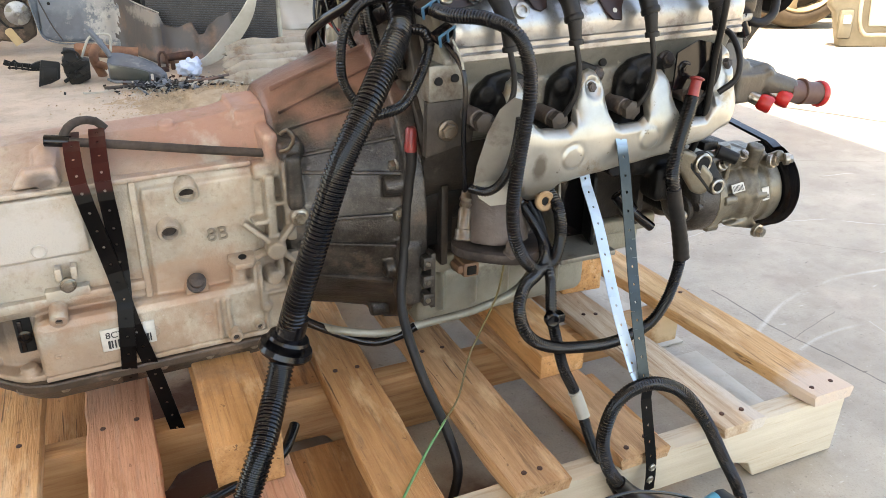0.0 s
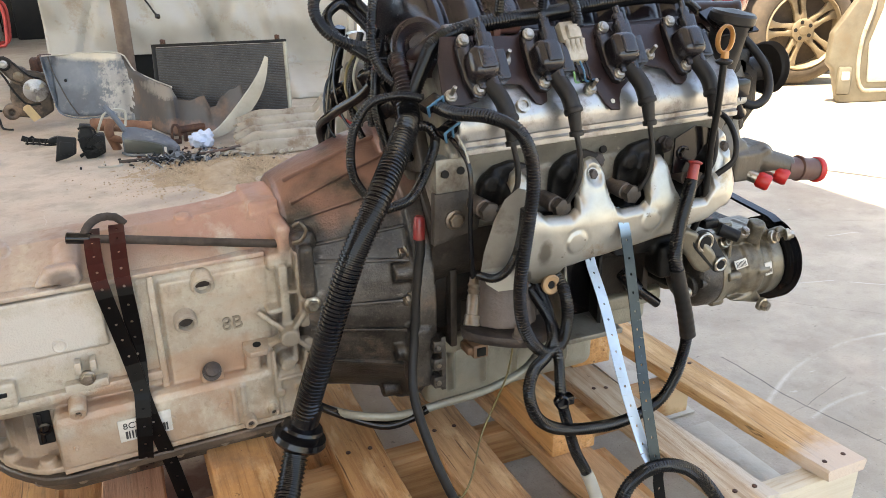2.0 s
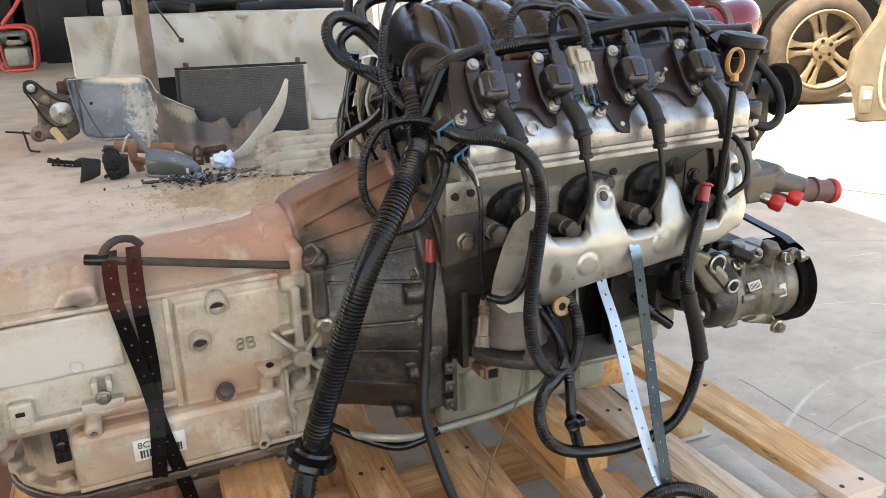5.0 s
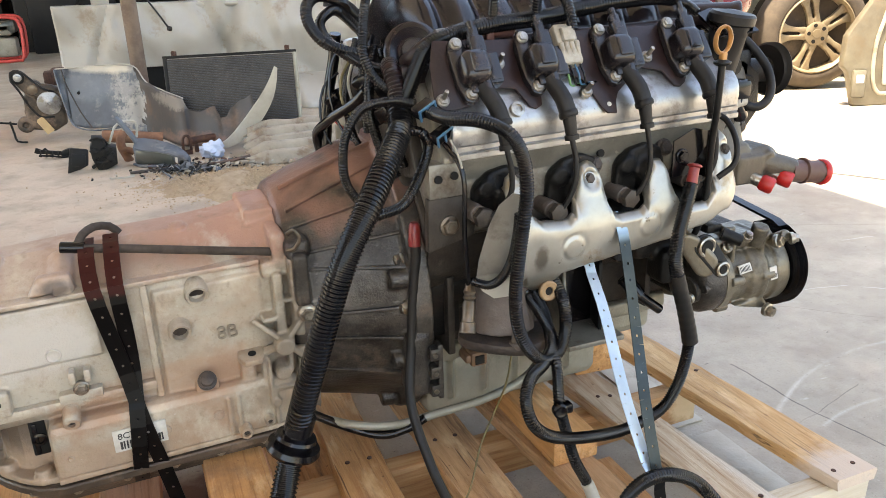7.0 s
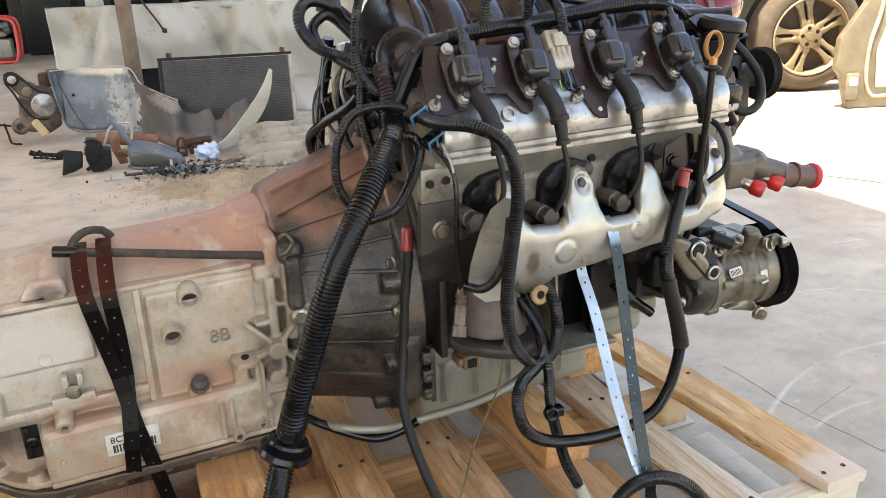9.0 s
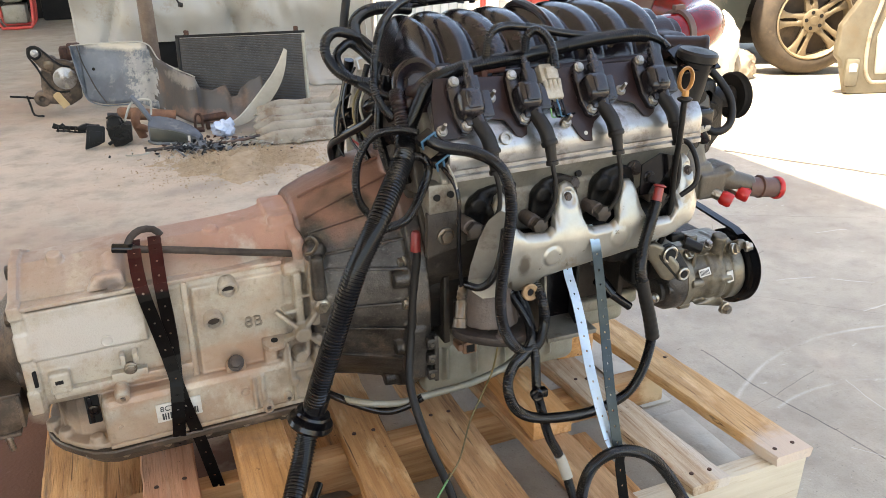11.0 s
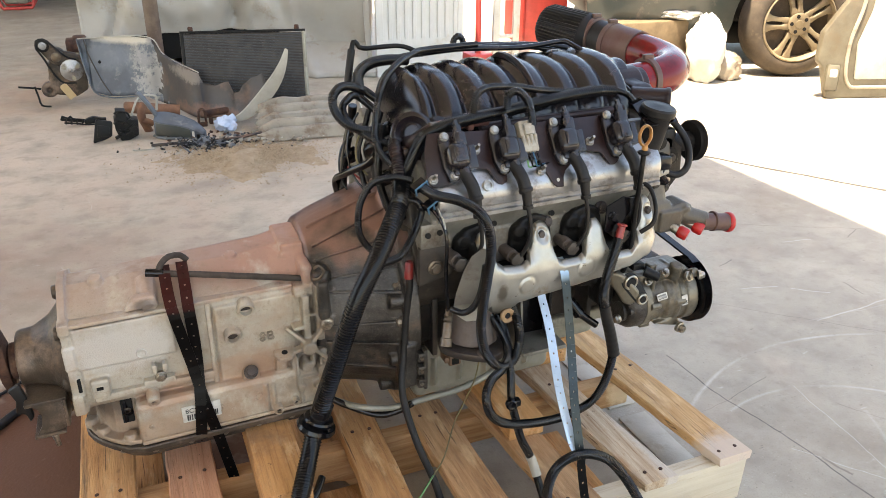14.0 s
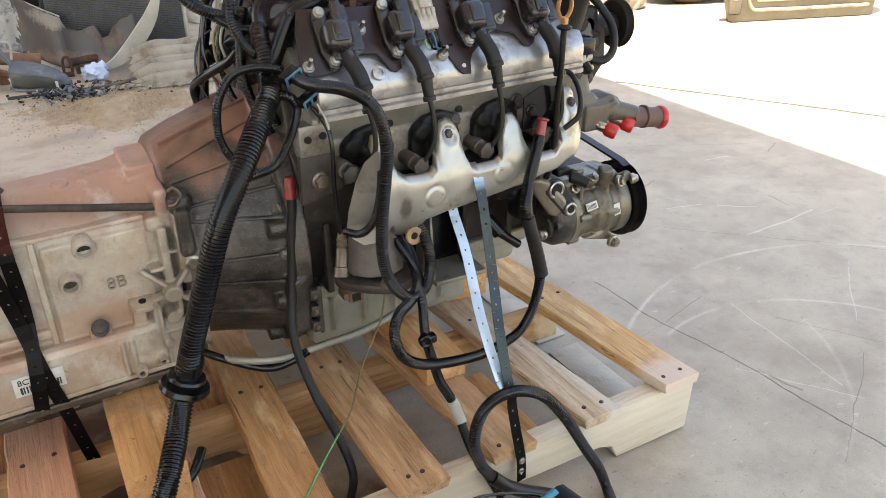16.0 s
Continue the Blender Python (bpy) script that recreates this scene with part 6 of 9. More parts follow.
part("sensor_bracket", b, BLACK, engine)
b = bmesh.new()
box(b, (1.075, 1.19, 0.69), (1.105, 1.225, 0.72), 0.006)
cyl(b, (1.08, 1.2, 0.69), (1.11, 1.215, 0.66), 0.012)
part("sensor_plug", b, BLACK, engine)
# throttle body
b = bmesh.new()
turned(b, (1.10, YC - 0.02, 0.80), (1, 0, 0), [(0, 0.05), (0.06, 0.05), (0.06, 0.044), (0.08, 0.044)], 28)
box(b, (1.10, YC - 0.12, 0.775), (1.15, YC - 0.04, 0.83), 0.014)
turned(b, (1.135, YC - 0.14, 0.805), (0.7, -0.5, 0.0), [(-0.05, 0.021), (0.02, 0.022), (0.022, 0.024), (0.03, 0.024), (0.032, 0.018)], 24)
cast(part("throttle_body", b, REDBLACK, engine, "dusty brown-black throttle body"), 0.003, 2)

# A/C compressor
comp = part("compressor", bmesh.new(), COMPRESS, engine, "grimy aluminium air conditioning compressor")
b = bmesh.new()
cy, cz = 1.205, 0.402
turned(b, (1.035, cy, cz), (1, 0, 0), [(0, 0.053), (0.014, 0.055), (0.018, 0.0555), (0.019, 0.051), (0.06, 0.051), (0.066, 0.057), (0.085, 0.058), (0.087, 0.0605), (0.098, 0.0605), (0.10, 0.056), (0.118, 0.056), (0.12, 0.061), (0.148, 0.061), (0.15, 0.05), (0.16, 0.045)], 40)
for x in (1.058, 1.13):
    for a in range(5):
        an = 2 * math.pi * a / 5 + 0.5
        cyl(b, (x - 0.012, cy + 0.056 * math.cos(an), cz + 0.056 * math.sin(an)), (x + 0.016, cy + 0.056 * math.cos(an), cz + 0.056 * math.sin(an)), 0.008)
SHORT = Matrix.Translation((1.189, 0, 0)) @ Matrix.Diagonal((0.87, 1, 1, 1)) @ Matrix.Translation((-1.189, 0, 0))
b.transform(SHORT)
for x in (1.075, 1.135):
    box(b, (x - 0.004, cy - 0.045, cz + 0.035), (x + 0.004, cy + 0.02, cz + 0.075), 0.002)
slab(b, [(-0.020, 0.019), (-0.006, 0.022), (0.010, 0.016), (0.040, -0.016), (0.044, -0.030), (0.038, -0.042), (0.026, -0.050), (0.012, -0.046), (-0.016, -0.006), (-0.022, 0.006)], 0.045, frame_of((0.999, cy - 0.020, 0.484), (0.86, -0.5, 0), (0, 0, 1)), 0.004)
box(b, (1.03, cy - 0.03, 0.45), (1.17, cy + 0.04, 0.475), 0.008)
cyl(b, (1.08, cy - 0.02, 0.46), (1.08, cy - 0.02, 0.492), 0.012)
cyl(b, (1.13, cy - 0.03, 0.455), (1.13, cy - 0.04, 0.49), 0.014)
cyl(b, (1.165, cy - 0.02, 0.45), (1.165, cy - 0.06, 0.475), 0.010)
slab(b, [(1.085, 0.36), (1.145, 0.345), (1.155, 0.352), (1.14, 0.37)], 0.03, frame_of((0, cy - 0.02, 0), (1, 0, 0), (0, 0, 1)), 0.003)
b.to_mesh(comp.data)
b.free()
cast(comp, 0.0024, 1)
b = bmesh.new()
turned(b, (0.988, cy, cz), (1, 0, 0), [(0, 0.022), (0.003, 0.038), (0.010, 0.050), (0.024, 0.057), (0.040, 0.0575), (0.048, 0.0575)], 40)
cyl(b, (0.984, cy - 0.02, cz - 0.01), (1.0, cy - 0.02, cz - 0.01), 0.022)
cyl(b, (0.994, cy - 0.045, cz + 0.0), (1.006, cy - 0.045, cz + 0.0), 0.008)
part("rear_cap", b, BELL, comp, "dark dirty end cap", m=SHORT)
b = bmesh.new()
turned(b, (1.036, cy, cz), (1, 0, 0), [(0, 0.0572), (0.001, 0.0585), (0.017, 0.0585), (0.018, 0.0572)], 40)
part("band", b, COMPRESS, comp, "pale worn aluminium band", m=SHORT)
b = bmesh.new()
for p, r in (((0.999, cy - 0.066, 0.484), 0.0135), ((1.021, cy - 0.080, 0.449), 0.0098)):
    a, c = basis((0, 1, 0))
    p = Vector(p)
    loop = [p + (a * math.cos(t) + c * math.sin(t)) * r for t in [2 * math.pi * k / 28 for k in range(28)]]
    rings(b, [[q + (q - p).normalized() * 0.0032 * math.cos(t) + Vector((0, 0.004 * math.sin(t), 0)) for t in [2 * math.pi * k / 8 for k in range(8)]] for q in loop], closed=True)
part("port_ring", b, STEEL, comp, "bright machined port faces")
stad = [(-0.0185 * math.cos(t), 0.0185 * math.sin(t)) for t in [math.pi / 2 - math.pi * k / 12 for k in range(13)]][::-1] + [(0.0437 + 0.0145 * math.cos(t), 0.0145 * math.sin(t)) for t in [math.pi / 2 - math.pi * k / 12 for k in range(13)]]
b = bmesh.new()
slab(b, stad[::-1], 0.004, frame_of((0.999, cy - 0.0612, 0.484), (0.022, -0.014, -0.035), (0.035, 0.0, 0.022)), 0.001)
part("port_plate", b, DARKCAST, comp, "dark oily port plate")
b = bmesh.new()
for p, r in (((0.999, cy - 0.0695, 0.484), 0.0105), ((1.021, cy - 0.0835, 0.449), 0.007)):
    turned(b, p, (0, 1, 0), [(0, r), (0.01, r)], 20)
part("port_bore", b, HOLESHADE, comp)
for p, d, r in (((1.052, cy - 0.052, 0.470), (0.1, -0.8, 0.5), 0.007), ((1.098, cy - 0.045, 0.478), (0, -0.5, 0.8), 0.007), ((1.150, cy - 0.058, 0.466), (0.3, -0.9, 0.3), 0.0085), ((1.172, cy - 0.066, 0.470), (0.9, -0.4, 0.1), 0.0075), ((0.99, cy - 0.046, 0.392), (-0.9, -0.4, 0), 0.0075)):
    part("bolt", bolt(bmesh.new(), p, d, r, 0.009), STEEL, comp)
b = bmesh.new()
cyl(b, (1.045, cy - 0.045, 0.492), (1.068, cy - 0.066, 0.482), 0.011, 0.0095)
box(b, (1.022, cy - 0.04, 0.492), (1.050, cy - 0.02, 0.506), 0.003)
part("connector", b, DARKCAST, comp, "dark wiring socket on top")
b = bmesh.new()
bolt(b, (1.145, 1.145, 0.347), (0.15, -1, -0.1), 0.009, 0.012)
part("bolt", b, STEEL, comp)
for lx, lz, w, h in ((1.094, 0.427, 0.024, 0.014), (1.148, 0.412, 0.014, 0.022)):
    an = math.asin((lz - cz) / 0.058)
    q = frame_of((lx, cy - (0.0585 if w > h else 0.0612) * math.cos(an), lz), (1, 0, 0.12), (0, math.sin(an), math.cos(an)))
    b = bmesh.new()
    box(b, (-w / 2, -h / 2, -0.002), (w / 2, h / 2, 0.0006), 0.0004, m=q)
    lab = part("label", b, PAPER, comp, "small dirty white label")
    b = bmesh.new()
    for k in range(8):
        x0 = -w * 0.42 + k * w * 0.105
        box(b, (x0, -h * 0.35, 0.0004), (x0 + w * 0.05, h * (0.3 if w > h else -0.05), 0.0009), m=q)
    part("bars", b, INK, lab)
b = bmesh.new()
pulley(b, (1.189, cy, cz), (1, 0, 0), 0.073, 0.024, 5)
part("clutch_pulley", b, BLACK, comp, "black grooved clutch pulley")
b = bmesh.new()
slab(b, [(1.19, 0.470), (1.205, 0.4755), (1.50, 0.508), (1.50, 0.512), (1.203, 0.4795), (1.187, 0.473)], 0.018, frame_of((1.191, 0, 0), (0, 1, 0), (0, 0, 1)))
part("belt", b, BLACK, comp, "black ribbed drive belt")
b = bmesh.new()
box(b, (1.02, 1.235, 0.36), (1.16, 1.33, 0.47), 0.01)
box(b, (0.93, 1.22, 0.44), (1.06, 1.32, 0.50), 0.015)
box(b, (0.97, 1.20, 0.40), (1.01, 1.25, 0.46), 0.01)
cast(part("compressor_bracket", b, DARKCAST, engine), 0.004, 2)
# engine mount bracket
b = bmesh.new()
slab(b, [(0.762, 0.455), (0.862, 0.465), (0.875, 0.35), (0.862, 0.335), (0.775, 0.328), (0.765, 0.34)], 0.006, frame_of((0, 1.255, 0), (1, 0, 0), (0, 0, 1)), 0.002)
mb = part("mount_bracket", b, BLACK, engine, "black pressed steel mount bracket")
b = bmesh.new()
slab(b, [(0.785, 1.175), (0.885, 1.175), (0.89, 1.31), (0.775, 1.31)], 0.009, Matrix.Translation((0, 0, 0.336)), 0.002)
part("base_plate", b, HEAD, mb, "pale dusty lower plate")
b = bmesh.new()
slab(b, [(1.19, 0.345), (1.20, 0.455), (1.23, 0.475), (1.31, 0.475), (1.31, 0.345)], 0.006, frame_of((0.866, 0, 0), (0.28, 1, 0), (0, 0, 1)), 0.0015)
b.transform(Matrix.Translation((-0.33, 0.06, 0)))
part("side_plate", b, DARKCAST, mb, "dark steel side plate")
b = bmesh.new()
slab(b, [(1.185, 0.345), (1.20, 0.47), (1.31, 0.47), (1.31, 0.345)], 0.005, frame_of((0.785, 0, 0), (0, 1, 0), (0, 0, 1)), 0.0015)
part("side_plate", b, HEAD, mb)
b = bmesh.new()
cyl(b, (0.89, 1.20, 0.475), (0.89, 1.25, 0.475), 0.018)
part("plug", b, BLACK, engine)
b = bmesh.new()
cyl(b, (0.92, 1.21, 0.40), (0.97, 1.20, 0.36), 0.008)
cyl(b, (0.91, 1.22, 0.42), (0.93, 1.205, 0.39), 0.013)
part("knock_sensor", b, BLACK, engine)

b = bmesh.new()
box(b, (0.642, 1.218, 0.322), (0.668, 1.26, 0.346), 0.004)
box(b, (0.634, 1.222, 0.328), (0.644, 1.25, 0.342), 0.003)
plug = part("sensor_plug", b, ORANGEPLUG, engine, "small brown sensor plug")
part("socket", box(bmesh.new(), (0.647, 1.2155, 0.327), (0.662, 1.2195, 0.341), 0.001), HOLESHADE, plug)

# rear clutter between the bell and the manifold
b = bmesh.new()
box(b, (0.572, 1.30, 0.52), (0.60, 1.60, 0.735), 0.01)
slab(b, [(1.24, 0.62), (1.30, 0.735), (1.36, 0.75), (1.36, 0.60)], 0.02, frame_of((0.575, 0, 0), (0, 1, 0), (0, 0, 1)), 0.003)
for y, z, r in ((1.33, 0.70, 0.02), (1.42, 0.72, 0.026), (1.52, 0.70, 0.022), (1.36, 0.64, 0.018), (1.47, 0.64, 0.03)):
    cyl(b, (0.59, y, z), (0.556, y, z), r, r * 0.8)
cast(part("rear_cover", b, BLOCKGREY, engine, "grimy cast rear engine cover", m=LEANED), 0.004, 1)
b = bmesh.new()
turned(b, (0.60, 1.315, 0.43), (1, 0, 0), [(0, 0.045), (0.03, 0.048), (0.10, 0.048), (0.105, 0.038), (0.16, 0.036)], 24)
part("starter", b, DARKCAST, engine, "dark starter motor", m=LEANED)
b = bmesh.new()
slab(b, [(0.572, 0.36), (0.645, 0.36), (0.645, 0.535), (0.572, 0.525)], 0.004, frame_of((0, 1.275, 0), (1, 0, 0), (0, 0, 1)), 0.001)
for z in (0.40, 0.47):
    box(b, (0.578, 1.262, z), (0.598, 1.274, z + 0.03), 0.003)
part("cover_plate", b, DARKCAST, engine, "oily black plate behind the bell flange", m=LEANED)
# oxygen sensor
b = bmesh.new()
p0, p1 = Vector((0.602, 1.143, 0.432)), Vector((0.616, 1.164, 0.482))
d = (p1 - p0).normalized()
turned(b, p0, d, [(-0.008, 0.008), (-0.007, 0.0115), (-0.004, 0.0115), (-0.003, 0.0108), (0.007, 0.0108), (0.008, 0.0088), (0.034, 0.0088), (0.037, 0.0068), (0.041, 0.009), (0.045, 0.0072), (0.049, 0.009), (0.053, 0.0072), (0.060, 0.0066)], 18)
o2 = part("oxygen_sensor", b, BRONZE, engine, "bronze oxygen sensor")
b = tube(bmesh.new(), [(0.594, 1.19, 0.679), (0.606, 1.17, 0.655), (0.609, 1.16, 0.627), (0.608, 1.16, 0.557), (0.614, 1.163, 0.482)], 0.0035, 8, 0.008)
part("wire", b, BLACK, o2)

# ---- wiring, hoses and straps ----
harness = thing("wiring_harness", (0.5, 1.2, 0.137), "black corrugated wiring harness draped over the engine", "wiring")


def conduit(pts, r, label="", pitch=0.0, seg=12, material=None):
    pitch = pitch or 0.0027 + 0.14 * r
    return part("conduit", ribbed(bmesh.new(), pts, r, pitch, seg), material or CONDUIT, harness, label)


def hose(name, pts, r, material, parent, label="", seg=12, step=0.008):
    return part(name, tube(bmesh.new(), pts, r, seg, step), material, parent, label)


# thick main loom down the bell housing with its grommet
conduit([(0.553, 1.244, 0.718), (0.548, 1.225, 0.70), (0.532, 1.20, 0.687), (0.500, 1.16, 0.66), (0.468, 1.13, 0.625), (0.432, 1.115, 0.571), (0.41, 1.115, 0.517), (0.388, 1.12, 0.45), (0.366, 1.13, 0.378), (0.351, 1.14, 0.319),
         (0.325, 1.11, 0.265), (0.298, 1.062, 0.234), (0.271, 1.037, 0.19), (0.249, 1.008, 0.16), (0.236, 0.975, 0.155), (0.226, 0.935, 0.13), (0.222, 0.915, 0.06), (0.222, 0.90, 0.02)], 0.0168, "thick corrugated main loom", 0.0052, 18)
b = bmesh.new()
gd = Vector((0.366, 1.13, 0.378)) - Vector((0.325, 1.13, 0.265))
turned(b, (0.351, 1.1385, 0.319), gd, [(-0.02, 0.018), (-0.012, 0.02), (-0.008, 0.034), (-0.004, 0.036), (0.003, 0.034), (0.005, 0.024), (0.012, 0.028), (0.016, 0.026), (0.018, 0.019), (0.045, 0.0185)], 32)
part("grommet", b, BLACK, harness, "black rubber grommet")
part("taped_trunk", ribbed(bmesh.new(), [(0.612, 1.375, 0.760), (0.585, 1.345, 0.765), (0.566, 1.31, 0.768), (0.556, 1.275, 0.765), (0.557, 1.258, 0.74), (0.553, 1.244, 0.712)], 0.0128, 0.0052, 16), TAPE, harness, "dusty red-brown taped trunk")
conduit([(0.571, 1.197, 0.724), (0.586, 1.16, 0.718), (0.614, 1.12, 0.718), (0.637, 1.09, 0.706), (0.651, 1.08, 0.677), (0.657, 1.08, 0.633), (0.655, 1.085, 0.588), (0.65, 1.09, 0.526), (0.65, 1.095, 0.477), (0.657, 1.095, 0.434),
         (0.678, 1.10, 0.397), (0.70, 1.10, 0.381), (0.728, 1.11, 0.385), (0.743, 1.12, 0.413), (0.743, 1.13, 0.452), (0.742, 1.17, 0.474), (0.73, 1.21, 0.48)], 0.0092)
conduit([(0.713, 1.20, 0.48), (0.72, 1.17, 0.454), (0.728, 1.15, 0.421), (0.72, 1.12, 0.391), (0.712, 1.09, 0.372), (0.706, 1.07, 0.325), (0.713, 1.06, 0.281), (0.722, 1.05, 0.24), (0.742, 1.04, 0.193), (0.751, 1.0, 0.127), (0.765, 0.956, 0.085), (0.775, 0.945, 0.06)], 0.0082)
conduit([(0.70, 1.19, 0.47), (0.708, 1.165, 0.45), (0.726, 1.13, 0.40), (0.70, 1.10, 0.379), (0.667, 1.08, 0.371), (0.648, 1.06, 0.352), (0.656, 1.05, 0.316), (0.691, 1.05, 0.288), (0.757, 1.06, 0.265), (0.83, 1.08, 0.246), (0.895, 1.09, 0.254),
         (0.923, 1.09, 0.288), (0.936, 1.09, 0.333), (0.939, 1.09, 0.368)], 0.0088)
part("foam_sleeve", tube(bmesh.new(), [(0.9405, 1.09, 0.360), (0.9395, 1.09, 0.364), (0.935, 1.09, 0.382), (0.927, 1.09, 0.410), (0.917, 1.09, 0.44), (0.9085, 1.092, 0.472)], 0.0122, 18, 0.003, rows=(1.0, 1.0, 0.97, 0.97), r_end=0.0108), RUBBER, harness, "dull black wrapped sleeve")
conduit([(0.911, 1.092, 0.462), (0.908, 1.098, 0.492), (0.920, 1.11, 0.525), (0.938, 1.12, 0.568), (0.949, 1.127, 0.593)], 0.0105)
b = bmesh.new()
turned(b, (0.949, 1.127, 0.590), (0.3, 0.2, 0.9), [(0, 0.008), (0.026, 0.0075), (0.028, 0.0105), (0.030, 0.0105), (0.032, 0.006)], 16)
part("red_boot", b, REDBOOT, harness, "dull red rubber terminal boot")
hose("end_sleeve", [(0.866, 0.924, 0.035), (0.845, 0.928, 0.046), (0.81, 0.932, 0.066), (0.78, 0.94, 0.085), (0.758, 0.947, 0.108)], 0.0115, TAPE, harness, "red-brown end sleeve", 14)
conduit([(0.79, 0.937, 0.079), (0.766, 0.945, 0.099), (0.750, 0.95, 0.120), (0.736, 0.95, 0.145), (0.724, 0.95, 0.19), (0.734, 0.95, 0.239), (0.762, 0.95, 0.262), (0.804, 0.95, 0.26), (0.852, 0.95, 0.231), (0.889, 0.938, 0.182), (0.930, 0.93, 0.108), (0.964, 0.925, 0.048), (0.972, 0.91, 0.014), (0.955, 0.87, 0.0105)], 0.0095)
hose("wrap", [(0.737, 1.043, 0.205), (0.742, 1.04, 0.193), (0.746, 1.025, 0.168)], 0.0092, PALE, harness, "pale tape wrap")
b = bmesh.new()
box(b, (-0.010, -0.012, -0.006), (0.013, 0.004, 0.008), 0.003, m=Matrix.Translation((0.706, 1.066, 0.323)))
turned(b, (0.700, 1.062, 0.324), (-0.2, -1, 0.1), [(0, 0.0105), (0.008, 0.0105), (0.010, 0.008), (0.009, 0.004)], 18)
part("clip", b, BLACK, harness)
conduit([(0.616, 1.152, 0.494), (0.630, 1.132, 0.494), (0.642, 1.118, 0.508), (0.650, 1.107, 0.535), (0.654, 1.10, 0.57), (0.656, 1.098, 0.60)], 0.0062)
conduit([(0.564, 1.21, 0.73), (0.537, 1.23, 0.733), (0.501, 1.24, 0.724), (0.478, 1.24, 0.693), (0.471, 1.24, 0.656), (0.475, 1.24, 0.625), (0.493, 1.235, 0.597), (0.512, 1.22, 0.585)], 0.0066)
conduit([(0.47, 1.17, 0.60), (0.498, 1.165, 0.604), (0.529, 1.17, 0.612), (0.559, 1.19, 0.641), (0.576, 1.20, 0.675), (0.567, 1.20, 0.694), (0.551, 1.215, 0.695)], 0.0072)
conduit([(0.575, 1.455, 0.82), (0.54, 1.43, 0.846), (0.497, 1.40, 0.86), (0.473, 1.38, 0.848), (0.472, 1.37, 0.824), (0.49, 1.36, 0.799), (0.529, 1.36, 0.783), (0.56, 1.37, 0.784)], 0.0085)
conduit([(0.58, 1.44, 0.79), (0.53, 1.42, 0.835), (0.505, 1.40, 0.835), (0.492, 1.39, 0.82), (0.50, 1.37, 0.797), (0.535, 1.35, 0.77), (0.565, 1.34, 0.76)], 0.0075)
conduit([(0.80, 1.47, 0.908), (0.686, 1.45, 0.908), (0.645, 1.42, 0.908), (0.589, 1.36, 0.901), (0.55, 1.32, 0.879), (0.532, 1.30, 0.849), (0.524, 1.29, 0.816), (0.52, 1.28, 0.788), (0.53, 1.275, 0.76), (0.545, 1.268, 0.745)], 0.0066)
conduit([(0.553, 1.25, 0.700), (0.562, 1.25, 0.722), (0.571, 1.25, 0.744), (0.585, 1.25, 0.772), (0.60, 1.25, 0.795), (0.642, 1.25, 0.811), (0.697, 1.25, 0.819), (0.76, 1.26, 0.822), (0.80, 1.27, 0.825), (0.848, 1.27, 0.832), (0.909, 1.27, 0.839), (0.972, 1.27, 0.842), (1.005, 1.27, 0.839)], 0.0115)
conduit([(0.694, 1.25, 0.825), (0.695, 1.24, 0.861), (0.722, 1.25, 0.872), (0.784, 1.27, 0.865), (0.851, 1.28, 0.851), (0.933, 1.29, 0.84), (0.998, 1.29, 0.84), (1.04, 1.28, 0.829), (1.048, 1.26, 0.816)], 0.0068)
conduit([(0.762, 1.25, 0.834), (0.76, 1.24, 0.857), (0.772, 1.23, 0.866), (0.785, 1.22, 0.854), (0.79, 1.21, 0.834), (0.79, 1.2, 0.81)], 0.0076)
conduit([(0.535, 1.42, 0.84), (0.545, 1.46, 0.865), (0.57, 1.48, 0.88), (0.61, 1.49, 0.885), (0.66, 1.50, 0.88)], 0.011, pitch=0.005)
b = bmesh.new()
q = BANK @ Matrix.Translation((0.779, 0.05, 0.022))
box(b, (-0.016, -0.03, -0.010), (0.016, 0.028, 0.010), 0.003, m=q)
for k in range(4):
    cyl(b, q @ Vector((-0.012 + k * 0.008, -0.03, 0.004)), q @ Vector((-0.012 + k * 0.008, 0.0, 0.011)), 0.0036, seg=10)
box(b, (-0.009, 0.0, 0.008), (0.009, 0.02, 0.017), 0.002, m=q)
part("grey_connector", b, GREYCON, harness, "grey multi-pin connector", m=LEANED)
for k, c in enumerate((GREEN, BLACK, BLUE, BLACK)):
    x = -0.012 + k * 0.008
    hose("wire", [LEANED @ q @ Vector(v) for v in ((x, -0.03, 0.004), (x + 0.002, -0.045, 0.004), (x + 0.008, -0.055, -0.006), (x + 0.03, -0.05, -0.016))], 0.0016, c, harness, "", 6, 0.005)
for p in ((0.568, 1.192, 0.726), (0.588, 1.185, 0.692)):
    b = bmesh.new()
    box(b, (-0.014, -0.008, -0.007), (0.014, 0.008, 0.007), 0.002, m=Matrix.Translation(p) @ pose(0, 0, 0, 20, -25, 15))
    con = part("connector", b, BLACK, harness)
    b = bmesh.new()
    for dx in (-0.015, -0.002, 0.011):
        box(b, (dx, -0.0105, -0.008), (dx + 0.0035, -0.0075, 0.009), 0.001, m=Matrix.Translation(p) @ pose(0, 0, 0, 20, -25, 15))
    box(b, (-0.015, -0.0105, 0.0065), (0.0145, -0.0075, 0.0095), 0.001, m=Matrix.Translation(p) @ pose(0, 0, 0, 20, -25, 15))
    part("latch", b, BLUE, con, "blue locking clip")
hose("wire", [(0.598, 1.178, 0.685), (0.604, 1.168, 0.668), (0.607, 1.162, 0.65)], 0.0016, PALE, harness, "", 8)
